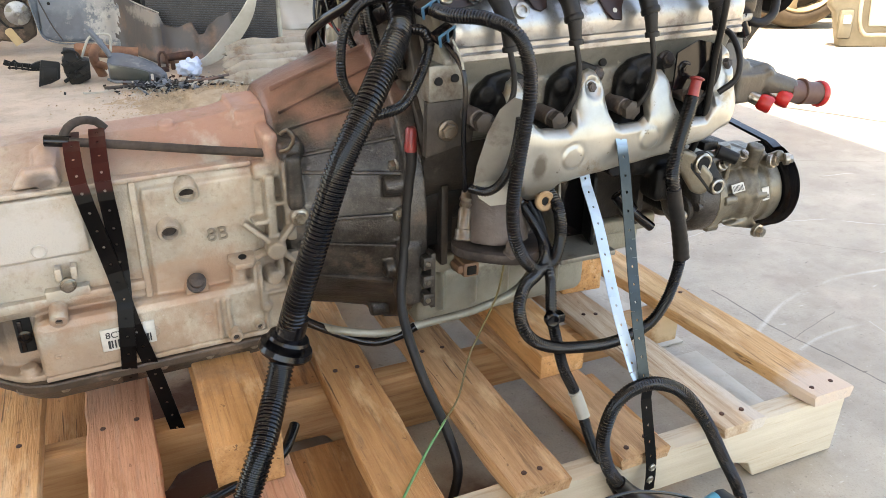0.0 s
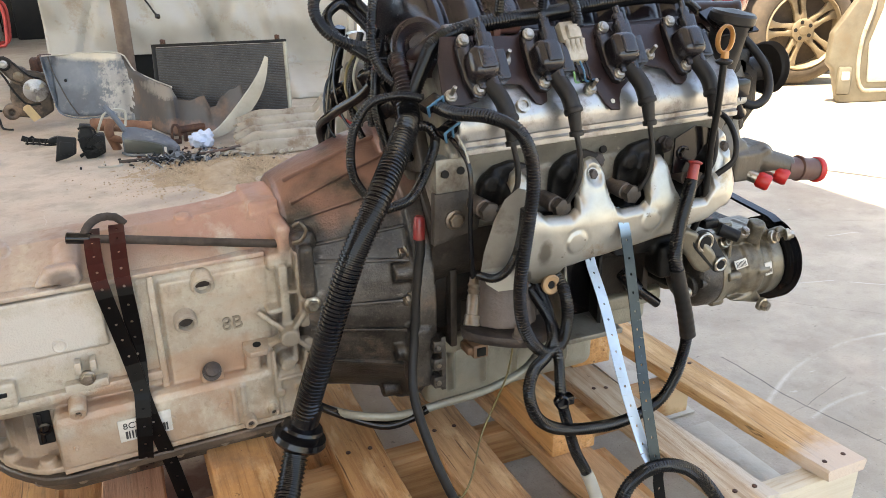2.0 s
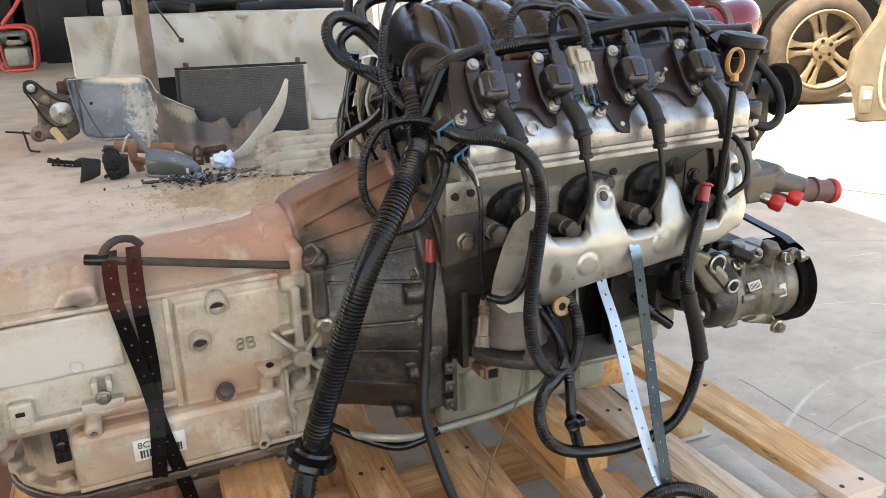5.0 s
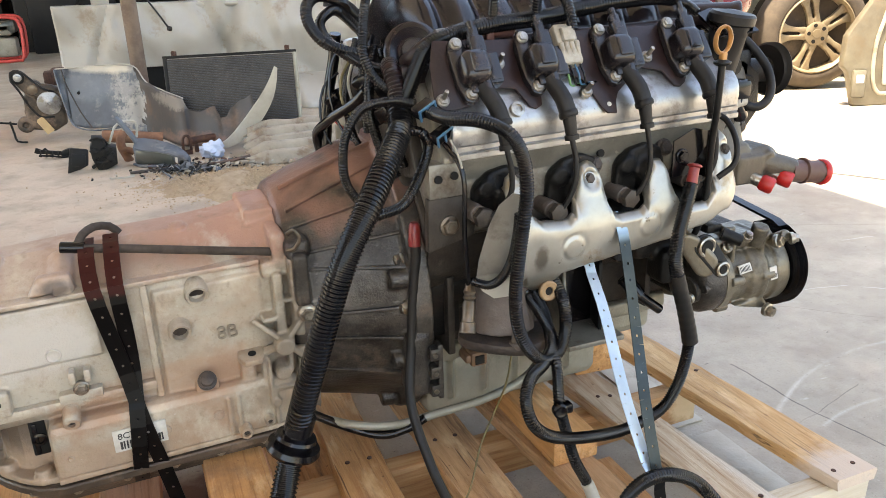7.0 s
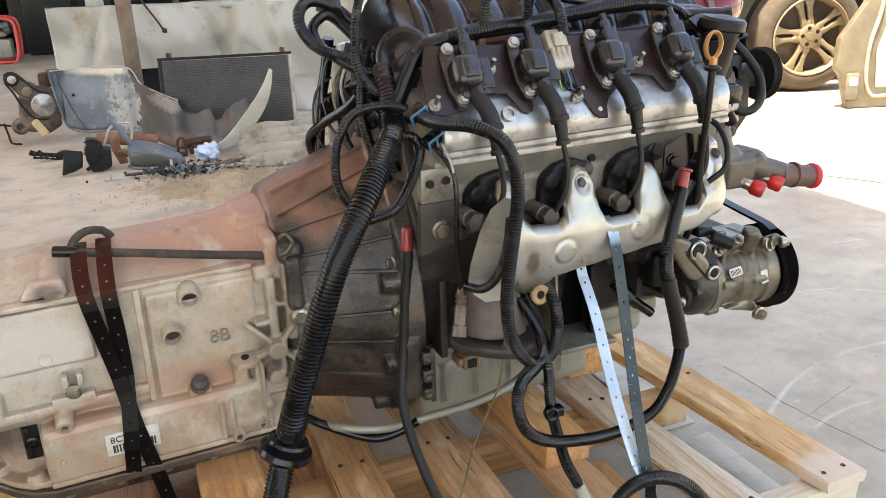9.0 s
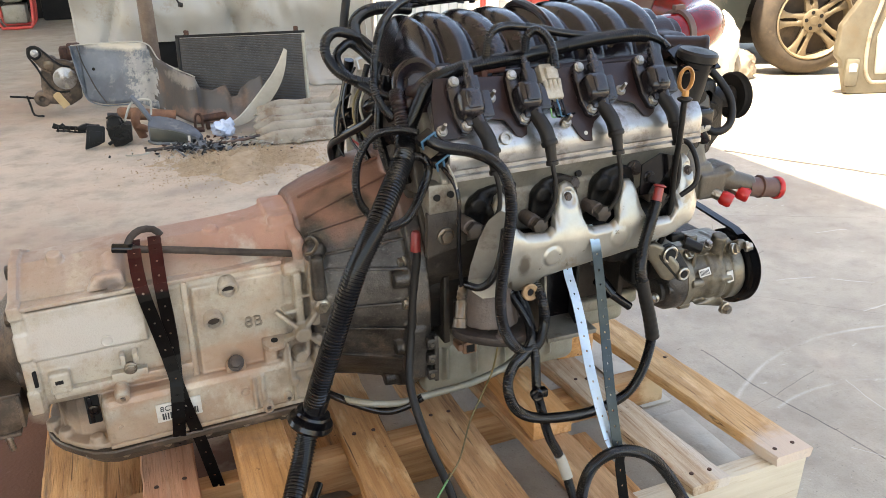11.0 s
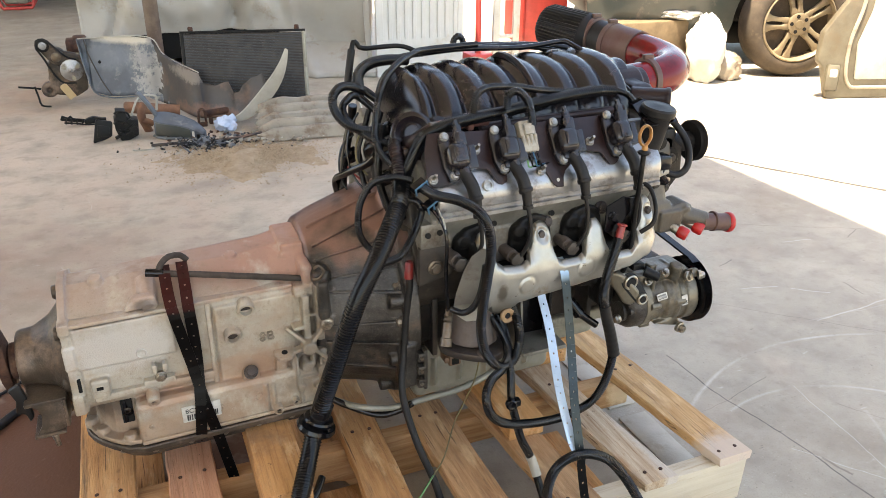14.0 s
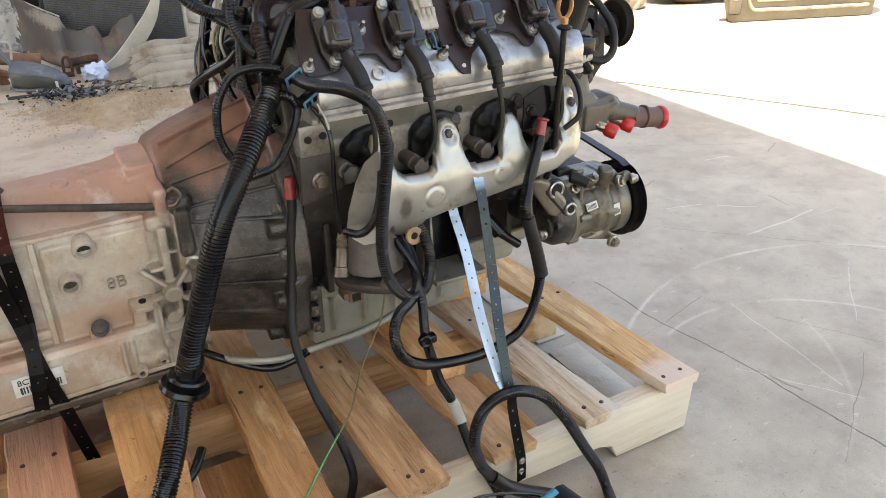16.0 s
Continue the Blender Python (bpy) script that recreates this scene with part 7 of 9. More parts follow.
# ground cable with red terminal boot
hose("ground_cable", [(0.569, 1.243, 0.545), (0.566, 1.24, 0.50), (0.563, 1.24, 0.483), (0.55, 1.23, 0.375), (0.535, 1.20, 0.30), (0.544, 1.15, 0.221), (0.567, 1.11, 0.142), (0.573, 1.08, 0.09), (0.555, 1.06, 0.05), (0.53, 1.03, 0.012)], 0.0072, RUBBER, harness, "grey-black battery cable")
b = bmesh.new()
turned(b, (0.566, 1.242, 0.525), (0.05, 0.02, 1), [(0, 0.009), (0.03, 0.008), (0.034, 0.0055)], 14)
part("red_boot", b, REDBOOT, harness, "red rubber terminal boot")
# rear drops behind the bell
hose("rear_loom", [(0.54, 1.49, 0.80), (0.537, 1.50, 0.761), (0.522, 1.50, 0.695), (0.511, 1.50, 0.60), (0.515, 1.52, 0.55)], 0.009, CONDUIT, harness)
hose("rear_loom", [(0.55, 1.38, 0.725), (0.536, 1.40, 0.704), (0.507, 1.45, 0.673), (0.499, 1.50, 0.642), (0.507, 1.50, 0.60)], 0.0075, CONDUIT, harness)
for p in ((0.553, 1.40, 0.735), (0.53, 1.48, 0.70), (0.575, 1.36, 0.73), (0.585, 1.42, 0.765), (0.56, 1.33, 0.70)):
    b = bmesh.new()
    box(b, (-0.012, -0.014, -0.011), (0.013, 0.014, 0.011), 0.003, m=Matrix.Translation(p) @ pose(0, 0, 0, p[0] * 300, 30, p[2] * 200))
    part("rear_connector", b, BLACK, harness)
# thin loose wires hanging behind the bell
for pts, m in (([(0.545, 1.47, 0.79), (0.525, 1.47, 0.755), (0.516, 1.46, 0.71), (0.525, 1.45, 0.665), (0.545, 1.43, 0.635)], BLACK), ([(0.55, 1.45, 0.765), (0.53, 1.44, 0.735), (0.528, 1.43, 0.70), (0.545, 1.42, 0.675)], TANWIRE),
               ([(0.54, 1.49, 0.74), (0.515, 1.49, 0.72), (0.503, 1.48, 0.68), (0.51, 1.47, 0.64), (0.53, 1.46, 0.615)], BLACK), ([(0.56, 1.40, 0.80), (0.538, 1.39, 0.77), (0.53, 1.40, 0.735), (0.54, 1.41, 0.70)], PALE),
               ([(0.53, 1.50, 0.715), (0.52, 1.50, 0.69), (0.528, 1.49, 0.665), (0.545, 1.47, 0.65)], REDWIRE)):
    hose("wire", pts, 0.0021, m, harness, "", 8)
for pts, r in (([(0.56, 1.36, 0.79), (0.545, 1.34, 0.75), (0.54, 1.33, 0.70), (0.55, 1.32, 0.65), (0.565, 1.30, 0.61)], 0.008), ([(0.575, 1.42, 0.80), (0.555, 1.40, 0.76), (0.55, 1.39, 0.71), (0.556, 1.40, 0.66)], 0.007),
               ([(0.57, 1.48, 0.79), (0.548, 1.46, 0.74), (0.535, 1.44, 0.70), (0.54, 1.42, 0.65), (0.555, 1.40, 0.62)], 0.006), ([(0.58, 1.30, 0.76), (0.562, 1.29, 0.72), (0.56, 1.285, 0.67), (0.57, 1.28, 0.63)], 0.007)):
    part("back_loom", ribbed(bmesh.new(), pts, r, 0.004, 10), CONDUIT, harness)
# lines over the back of the intake
for pts, r in (([(0.69, 1.5, 0.892), (0.784, 1.5, 0.895), (0.918, 1.5, 0.89), (1.013, 1.5, 0.897), (1.03, 1.48, 0.893), (1.067, 1.42, 0.862), (1.09, 1.34, 0.819), (1.115, 1.28, 0.79)], 0.0055),
               ([(0.66, 1.52, 0.885), (0.80, 1.52, 0.892), (0.95, 1.52, 0.887), (1.08, 1.45, 0.855), (1.10, 1.36, 0.81), (1.10, 1.29, 0.775)], 0.006), ([(0.62, 1.54, 0.875), (0.80, 1.54, 0.893), (1.0, 1.53, 0.885), (1.12, 1.50, 0.86)], 0.006)):
    hose("vacuum_line", pts, r, BLACK, harness, "black plastic line")
hose("vapour_pipe", [(0.536, 1.5, 0.845), (0.545, 1.51, 0.89), (0.554, 1.52, 0.918), (0.562, 1.52, 0.915), (0.575, 1.52, 0.905), (0.653, 1.52, 0.905), (0.695, 1.5, 0.888)], 0.0048, DARKCAST, harness, "bent steel pipe", 10, 0.005)
hose("vapour_hose", [(0.534, 1.5, 0.84), (0.54, 1.505, 0.87), (0.549, 1.515, 0.905)], 0.0075, RUBBER, harness)
conduit([(0.803, 1.6, 0.875), (0.804, 1.6, 0.894), (0.815, 1.6, 0.904), (0.826, 1.6, 0.894), (0.827, 1.6, 0.875)], 0.0072, pitch=0.005)
hose("cooler_line", [(0.36, 1.34, 0.25), (0.403, 1.30, 0.258), (0.454, 1.24, 0.262), (0.517, 1.22, 0.256), (0.59, 1.22, 0.258), (0.666, 1.22, 0.263), (0.752, 1.25, 0.265), (0.82, 1.30, 0.28)], 0.0066, PANGREY, harness, "bare steel cooler line", 10)
hose("cooler_line", [(0.39, 1.30, 0.275), (0.43, 1.26, 0.262), (0.49, 1.225, 0.243), (0.53, 1.215, 0.248), (0.56, 1.21, 0.262)], 0.0066, BLACK, harness, "black rubber cooler line", 10)
hose("green_wire", [(0.705, 1.22, 0.40), (0.701, 1.20, 0.372), (0.692, 1.20, 0.30), (0.672, 1.21, 0.235), (0.646, 1.20, 0.195), (0.60, 1.14, 0.17), (0.565, 1.11, 0.158)], 0.0015, TANWIRE, harness, "tan length of thin wire", 8)
hose("green_wire", [(0.565, 1.11, 0.158), (0.52, 1.07, 0.147), (0.465, 1.011, 0.141), (0.44, 0.98, 0.1395), (0.425, 0.952, 0.125), (0.42, 0.945, 0.03)], 0.0019, GREEN, harness, "bright green length of wire", 8)
hose("bent_hose", [(0.082, 1.132, 0.15), (0.086, 1.105, 0.1455), (0.10, 1.082, 0.1455), (0.13, 1.074, 0.1455), (0.17, 1.079, 0.1455), (0.243, 1.099, 0.146), (0.30, 1.12, 0.147), (0.335, 1.142, 0.15), (0.352, 1.165, 0.156), (0.362, 1.182, 0.16)], 0.0075, CONDUIT, harness, "bent black hose lying on the boards")


def perforated(pts, width, side, material, name, label, hole=0.0016, gap=0.0245):
    """Punched steel banding: a strip with real round holes along a smooth line."""
    path = smooth_path(pts, gap / 4)
    side = Vector(side).normalized()
    b = bmesh.new()
    prev = None
    for i in range(0, len(path) - 4, 4):
        p, q = path[i], path[i + 4]
        t = (q - p).normalized()
        s = (side - t * side.dot(t)).normalized()
        c = (p + q) / 2
        h = width / 2
        corner = [p - s * h, p + s * h, q + s * h, q - s * h]
        outer = [corner[0], (corner[0] + corner[1]) / 2, corner[1], (corner[1] + corner[2]) / 2, corner[2], (corner[2] + corner[3]) / 2, corner[3], (corner[3] + corner[0]) / 2]
        vo = [b.verts.new(v) for v in outer]
        vi = [b.verts.new(c + (v - c).normalized() * hole * 1.25) for v in outer]
        for k in range(8):
            b.faces.new((vo[k], vo[(k + 1) % 8], vi[(k + 1) % 8], vi[k]))
    bmesh.ops.remove_doubles(b, verts=b.verts[:], dist=0.0002)
    ob = single(name, b, material, label, "strap", "punched straps")
    ob.data.shade_flat()
    so = ob.modifiers.new("gauge", "SOLIDIFY")
    so.thickness, so.offset = 0.0012, 0
    return ob


perforated([(0.842, 1.185, 0.545), (0.840, 1.160, 0.556), (0.836, 1.135, 0.552), (0.834, 1.112, 0.507), (0.828, 1.07, 0.404), (0.812, 1.02, 0.325), (0.806, 0.975, 0.234)], 0.0185, (1, 0.1, 0), DARKSTRAP, "metal_strap", "dark punched steel strap with a bright end over the heat shield")
perforated([(0.808, 0.974, 0.245), (0.806, 0.972, 0.225), (0.808, 0.957, 0.17), (0.816, 0.951, 0.115), (0.818, 0.951, 0.07)], 0.0185, (1, 0.1, 0), BLACKSTRAP, "metal_strap", "dark strap end nailed to the pallet side")
last = bpy.context.scene.objects["metal_strap.001"]
for x, z in ((0.8085, 0.113), (0.8075, 0.092)):
    b = bmesh.new()
    turned(b, (x + 0.008, 0.9515, z), (0, -1, 0), [(0, 0.0062), (0.003, 0.0058), (0.0042, 0.004), (0.003, 0.002)], 14)
    part("screw", b, STEEL, last)
perforated([(0.828, 1.20, 0.475), (0.827, 1.19, 0.459), (0.821, 1.14, 0.411), (0.798, 1.05, 0.33), (0.797, 0.986, 0.249), (0.803, 0.976, 0.236)], 0.0185, (1, 0.15, 0), GALV, "metal_strap", "bright punched steel strap below the manifold")
perforated([(0.140, 1.405, 0.553), (0.139, 1.36, 0.544), (0.140, 1.322, 0.520), (0.143, 1.311, 0.497), (0.150, 1.313, 0.455), (0.163, 1.314, 0.38), (0.175, 1.297, 0.305), (0.192, 1.297, 0.22), (0.207, 1.30, 0.13), (0.218, 1.31, 0.06)], 0.0205, (1, -0.1, 0), BLACKSTRAP, "metal_strap", "black punched strap hanging past the gearbox")
perforated([(0.172, 1.405, 0.555), (0.171, 1.36, 0.546), (0.170, 1.322, 0.522), (0.170, 1.311, 0.497), (0.172, 1.315, 0.455), (0.172, 1.317, 0.38), (0.166, 1.294, 0.305), (0.160, 1.294, 0.24), (0.158, 1.32, 0.205), (0.158, 1.40, 0.2)], 0.0205, (1, -0.1, 0), BLACKSTRAP, "metal_strap", "black punched strap round the gearbox")
rod = thing("rubber_hose", (0.25, 1.39, 0.52), "short black rubber hose resting on the gearbox", "hose")
hose("hose_body", [(0.133, 1.384, 0.547), (0.20, 1.369, 0.540), (0.30, 1.346, 0.528), (0.390, 1.325, 0.518)], 0.006, DUSTHOSE, rod)
hose("hose_end", [(0.108, 1.390, 0.550), (0.138, 1.383, 0.547)], 0.0078, BLACK, rod, "black end sleeve")
hose("hose_loop", [(0.130, 1.388, 0.552), (0.137, 1.395, 0.562), (0.152, 1.41, 0.567), (0.172, 1.42, 0.562), (0.183, 1.42, 0.550)], 0.0058, DUSTHOSE, rod)

# ---- air intake pipe ----
intake = thing("air_intake_pipe", (1.28, 1.5, 0.75), "red intake pipe with a black cone filter on the engine", "intake pipe")
E1 = [(1.12, 1.445, 0.812), (1.225, 1.455, 0.82), (1.29, 1.475, 0.828), (1.335, 1.53, 0.832), (1.345, 1.60, 0.838), (1.33, 1.67, 0.845)]
part("elbow", tube(bmesh.new(), E1, 0.045, 28, 0.01), REDPIPE, intake, "glossy dark red pipe")
part("coupler", tube(bmesh.new(), [(1.335, 1.655, 0.844), (1.325, 1.70, 0.848), (1.312, 1.745, 0.853)], 0.049, 28, 0.008), COUPLER, intake, "dusty brown rubber coupler")
part("tube", tube(bmesh.new(), [(1.315, 1.735, 0.852), (1.30, 1.79, 0.858)], 0.046, 28, 0.008), RUBBER, intake)
for p, d in (((1.215, 1.455, 0.82), (1, 0.1, 0)), ((1.312, 1.745, 0.853), (-0.3, 1, 0.1)), ((1.298, 1.80, 0.86), (-0.3, 1, 0.1))):
    b = bmesh.new()
    turned(b, Vector(p), d, [(-0.008, 0.049), (-0.007, 0.0505), (0.007, 0.0505), (0.008, 0.049)], 32)
    box(b, (-0.012, -0.006, 0.048), (0.012, 0.006, 0.058), 0.001, m=Matrix.Translation(p))
    part("hose_clamp", b, COUPLER, intake)
b = bmesh.new()
loops = []
d = Vector((-0.42, 0.9, 0.12)).normalized()
a, c = basis(d)
o = Vector((1.296, 1.805, 0.854))
for h, r, amp in ((0, 0.052, 0), (0.012, 0.060, 0), (0.02, 0.062, 0.0), (0.022, 0.060, 0.002), (0.14, 0.057, 0.0025), (0.155, 0.050, 0.002), (0.165, 0.036, 0.001), (0.168, 0.02, 0)):
    loops.append([o + d * h + (a * math.cos(2 * math.pi * k / 160) + c * math.sin(2 * math.pi * k / 160)) * (r + (amp if k % 4 < 2 else -amp)) for k in range(160)])
rings(b, loops)
part("cone_filter", b, RUBBER, intake, "black pleated cone air filter", angle=30)

intake.location.z -= 0.013

# ---- behind: white truck bed, condenser, liner and scrap ----
bed = thing("truck_bed", (0.8, 6.2, 0), "dented white pickup bed standing on the floor", "truck bed")
b = bmesh.new()
nx, nz = 120, 60
grid = []
for i in range(nx + 1):
    row = []
    for j in range(nz + 1):
        x = -0.10 + 1.95 * i / nx
        z = 0.30 + 0.41 * j / nz if x < 1.2 else (0.30 - 0.295 * min(1, (x - 1.2) / 0.12) + (0.41 + 0.295 * min(1, (x - 1.2) / 0.12)) * j / nz)
        dent = 0.07 * math.exp(-((x - 0.95 - 0.3 * (z - 0.5)) / 0.07) ** 2) - 0.05 * math.exp(-((x - 1.05 - 0.3 * (z - 0.5)) / 0.06) ** 2)
        dent += 0.035 * math.exp(-((x - 0.28) / 0.06) ** 2) * math.exp(-((z - 0.6) / 0.08) ** 2) + 0.02 * math.exp(-((x - 0.62) / 0.05) ** 2 - ((z - 0.36) / 0.06) ** 2)
        dent += 0.08 * noise.noise((x * 3, z * 3, 2.0)) + 0.028 * noise.noise((x * 8 + z * 3, z * 5, 5.0))
        dent += 0.05 * max(0.0, 1 - abs(x - 0.86 + 0.45 * (z - 0.55)) / 0.07) + 0.035 * max(0.0, 1 - abs(x - 0.17 - 0.35 * (z - 0.55)) / 0.05) - 0.03 * max(0.0, 1 - abs(x - 1.28 + 0.2 * (z - 0.5)) / 0.06)
        crease = -0.28 * max(0.0, min(1.0, (0.20 - z) / 0.16)) ** 0.7 * max(0.0, min(1.0, (x - 1.2) / 0.15))
        row.append(b.verts.new((x, 5.82 + dent + crease + (0.03 if j == nz else 0) + max(0, x - 1.75) ** 2 * 6 - 0.38 * max(0.0, x - 1.15), z + 0.008 * noise.noise((x * 4, 1, 1)))))
    grid.append(row)
for i in range(nx):
    for j in range(nz):
        b.faces.new((grid[i][j], grid[i + 1][j], grid[i + 1][j + 1], grid[i][j + 1]))
side = part("side_panel", b, WHITE, bed, "dented dirty white side panel")
so = side.modifiers.new("gauge", "SOLIDIFY")
so.thickness, so.offset = 0.02, 1
b = bmesh.new()
box(b, (-0.1, 5.86, 0.66), (1.8, 5.95, 0.70), 0.02)
part("top_rail", b, WHITE, bed)
b = bmesh.new()
box(b, (0.0, 5.95, 0.10), (1.78, 7.3, 0.32), 0.03)
box(b, (0.0, 6.0, 0.0), (0.2, 6.2, 0.12))
box(b, (1.5, 6.0, 0.0), (1.7, 6.2, 0.12))
part("floor_frame", b, DARK, bed, "dark underside frame")
b = bmesh.new()
for y, z, x0, x1 in ((6.1, 0.72, 0.35, 0.7), (6.3, 0.74, 0.6, 1.2), (6.0, 0.71, 1.0, 1.75), (6.5, 0.80, 0.3, 0.9)):
    tube(b, [(x0, y, z), ((x0 + x1) / 2, y + 0.1, z + 0.02), (x1, y, z)], 0.045, 12, 0.03)
box(b, (1.15, 6.05, 0.66), (1.8, 6.4, 0.74), 0.02)
single("scrap_tubing", b, DARK, "dark scrap parts piled in the truck bed", "scrap")
b = bmesh.new()
box(b, (1.45, 6.1, 0.735), (1.72, 6.35, 0.84), 0.04)
single("red_tail_lamp", b, FRAMERED, "red plastic lamp lying on the truck bed", "lamp part")
b = bmesh.new()
box(b, (0.13, 5.95, 0.69), (0.24, 6.05, 0.80), 0.02)
single("white_jug", b, WHITE, "white plastic jug on the truck bed edge", "jug")
cable = hose("hanging_cable", [(0.43, 5.80, 0.80), (0.47, 5.775, 0.72), (0.53, 5.76, 0.62), (0.572, 5.755, 0.545)], 0.006, BLACK, bed, "black cable hanging over the panel")
b = bmesh.new()
turned(b, (0.572, 5.755, 0.53), (0.3, 0, 1), [(0, 0.014), (0.012, 0.018), (0.03, 0.012)], 12)
part("cable_end", b, BLACK, cable)

# bent white door skin beside the ribbed sheet
b = bmesh.new()
grid = []
for i in range(121):
    row = []
    for j in range(41):
        x, z = 1.80 + 0.66 * i / 120, 2.05 * j / 40
        u = ((x - 1.84) / 0.062) % 1.0
        on = min(1.0, max(0.0, (x - 1.84) / 0.01), max(0.0, (2.42 - x) / 0.01)) * min(1.0, max(0.0, (z - 0.25) / 0.03), max(0.0, (0.85 - z) / 0.03) if z < 0.95 else max(0.0, (z - 1.0) / 0.03))
        row.append(b.verts.new((x, 5.31 + 0.012 * on * (1 if 0.22 < u < 0.78 else 0), z)))
    grid.append(row)
for i in range(120):
    for j in range(40):
        b.faces.new((grid[i][j], grid[i + 1][j], grid[i + 1][j + 1], grid[i][j + 1]))
box(b, (1.80, 5.325, 0.0), (2.46, 5.345, 2.05))
single("ribbed_sheet", b, WALLWHITE, "white ribbed metal sheet standing upright", "metal sheet")
b = bmesh.new()
loops = []
for k in range(20):
    z = 2.0 * k / 19
    x = 1.80 - 0.03 * math.sin(z * 3.0)
    loops.append([(x - 0.03, 5.40, z), (x, 5.38, z), (x + 0.012, 5.42, z), (x - 0.02, 5.45, z)])
rings(b, loops)
single("door_edge", b, WHITE, "grey-white bent panel edge", "panel")

# condenser leaning on the bed
cond = thing("condenser", (0.8, 4.6, 0), "black condenser core leaning on the white bed", "condenser")
TLc, TRc, BRc = Vector((0.505, 4.80, 0.452)), Vector((1.205, 4.60, 0.463)), Vector((1.125, 4.53, 0.008))
xa = (TRc - TLc).normalized()
ya = (TRc - BRc).normalized()
CW, CH = 0.715, 0.455
BLc = TRc - xa * CW - ya * CH
CM = frame_of(BLc, xa, ya)
b = bmesh.new()
box(b, (0.02, 0.015, -0.004), (CW - 0.02, CH - 0.012, 0.012), m=CM)
part("core", b, BLOCKGREY, cond)
for k in range(48):
    z = 0.022 + k * (CH - 0.045) / 47
    part("cooling_tube", box(bmesh.new(), (0.022, z, 0.012), (CW - 0.022, z + 0.0045, 0.0165), m=CM), CORE, cond)
for x in (0.0, CW - 0.022):
    b = bmesh.new()
    cyl(b, CM @ Vector((x + 0.011, 0.0, 0.005)), CM @ Vector((x + 0.011, CH, 0.005)), 0.0125)
    part("tank", b, PANGREY if x else DARKCAST, cond)
for z in (0.004, CH - 0.008):
    b = bmesh.new()
    box(b, (0.0, z, -0.006), (CW, z + 0.014, 0.018), 0.002, m=CM)
    part("rail", b, DARKCAST, cond)
for x in (0.06, CW - 0.05):
    b = bmesh.new()
    box(b, (x - 0.012, CH, -0.006), (x + 0.014, CH + 0.03, 0.012), 0.003, m=CM)
    cyl(b, CM @ Vector((x, CH + 0.02, -0.015)), CM @ Vector((x, CH + 0.02, 0.025)), 0.011)
    part("bracket", b, RUSTY, cond)

# large grey liner with a pale curved lip
liner = thing("fender_liner", (0.4, 4.9, 0), "cracked grey plastic splash liner in the scrap", "liner")
TOP = [(-0.105, 0.40), (0.0, 0.405), (0.134, 0.41), (0.30, 0.406), (0.355, 0.321), (0.43, 0.285), (0.517, 0.258), (0.53, 0.20), (0.59, 0.19), (0.662, 0.223), (0.683, 0.164), (0.71, 0.17), (0.742, 0.22), (0.80, 0.26), (0.86, 0.30), (0.93, 0.40)]
BOT = [(-0.105, 0.36), (-0.085, 0.20), (-0.05, 0.09), (0.03, 0.072), (0.1, 0.07), (0.203, 0.075), (0.364, 0.03), (0.5, 0.015), (0.637, 0.02), (0.726, 0.07), (0.845, 0.20), (0.93, 0.39)]
b = bmesh.new()
grid = []
for i in range(91):
    x = -0.105 + 0.945 * i / 90
    y0 = lerp(x, [(-0.105, 5.15), (0.134, 5.1), (0.30, 5.0), (0.517, 4.62), (0.74, 4.45), (0.93, 4.29)])
    col = []
    for j in range(15):
        v = j / 14
        z = lerp(x, BOT) + (max(lerp(x, TOP), lerp(x, BOT) + 0.01) - lerp(x, BOT)) * v
        col.append(b.verts.new((x, y0 - 0.08 * (1 - v) ** 1.5 + 0.012 * noise.noise((x * 5, z * 6, 3)) + (0.02 if x < -0.06 else 0), z)))
    grid.append(col)
for i in range(90):
    for j in range(14):
        b.faces.new((grid[i][j], grid[i + 1][j], grid[i + 1][j + 1], grid[i][j + 1]))
for f in b.faces:
    if f.calc_center_median().x > 0.33 + 0.05 * noise.noise(f.calc_center_median() * 14):
        f.material_index = 1
LINER = GREYPLASTIC.copy()
patch(LINER, (0.16, 5.05, 0.40), (0.20, 1.0, 0.040), (0.52, 0.47, 0.38), 0.95, 9, 0.8)
patch(LINER, (0.29, 5.0, 0.16), (0.12, 1.0, 0.11), (0.40, 0.375, 0.335), 0.6, 34, 2.0)
patch(LINER, (0.25, 5.0, 0.28), (0.09, 1.0, 0.08), (0.36, 0.345, 0.32), 0.5, 50, 2.2)
patch(LINER, (0.02, 5.0, 0.30), (0.16, 1.0, 0.10), (0.17, 0.19, 0.215), 0.8, 9, 0.8)
patch(DIRTYPLASTIC, (0.47, 4.7, 0.24), (0.10, 1.0, 0.05), (0.22, 0.19, 0.16), 0.8, 20, 1.2)
patch(DIRTYPLASTIC, (0.60, 4.7, 0.05), (0.25, 1.0, 0.05), (0.15, 0.075, 0.045), 0.8, 15, 1.2)
lb = part("liner_body", b, LINER, liner, "grey sheet with white scuffs")
lb.data.materials.append(DIRTYPLASTIC)
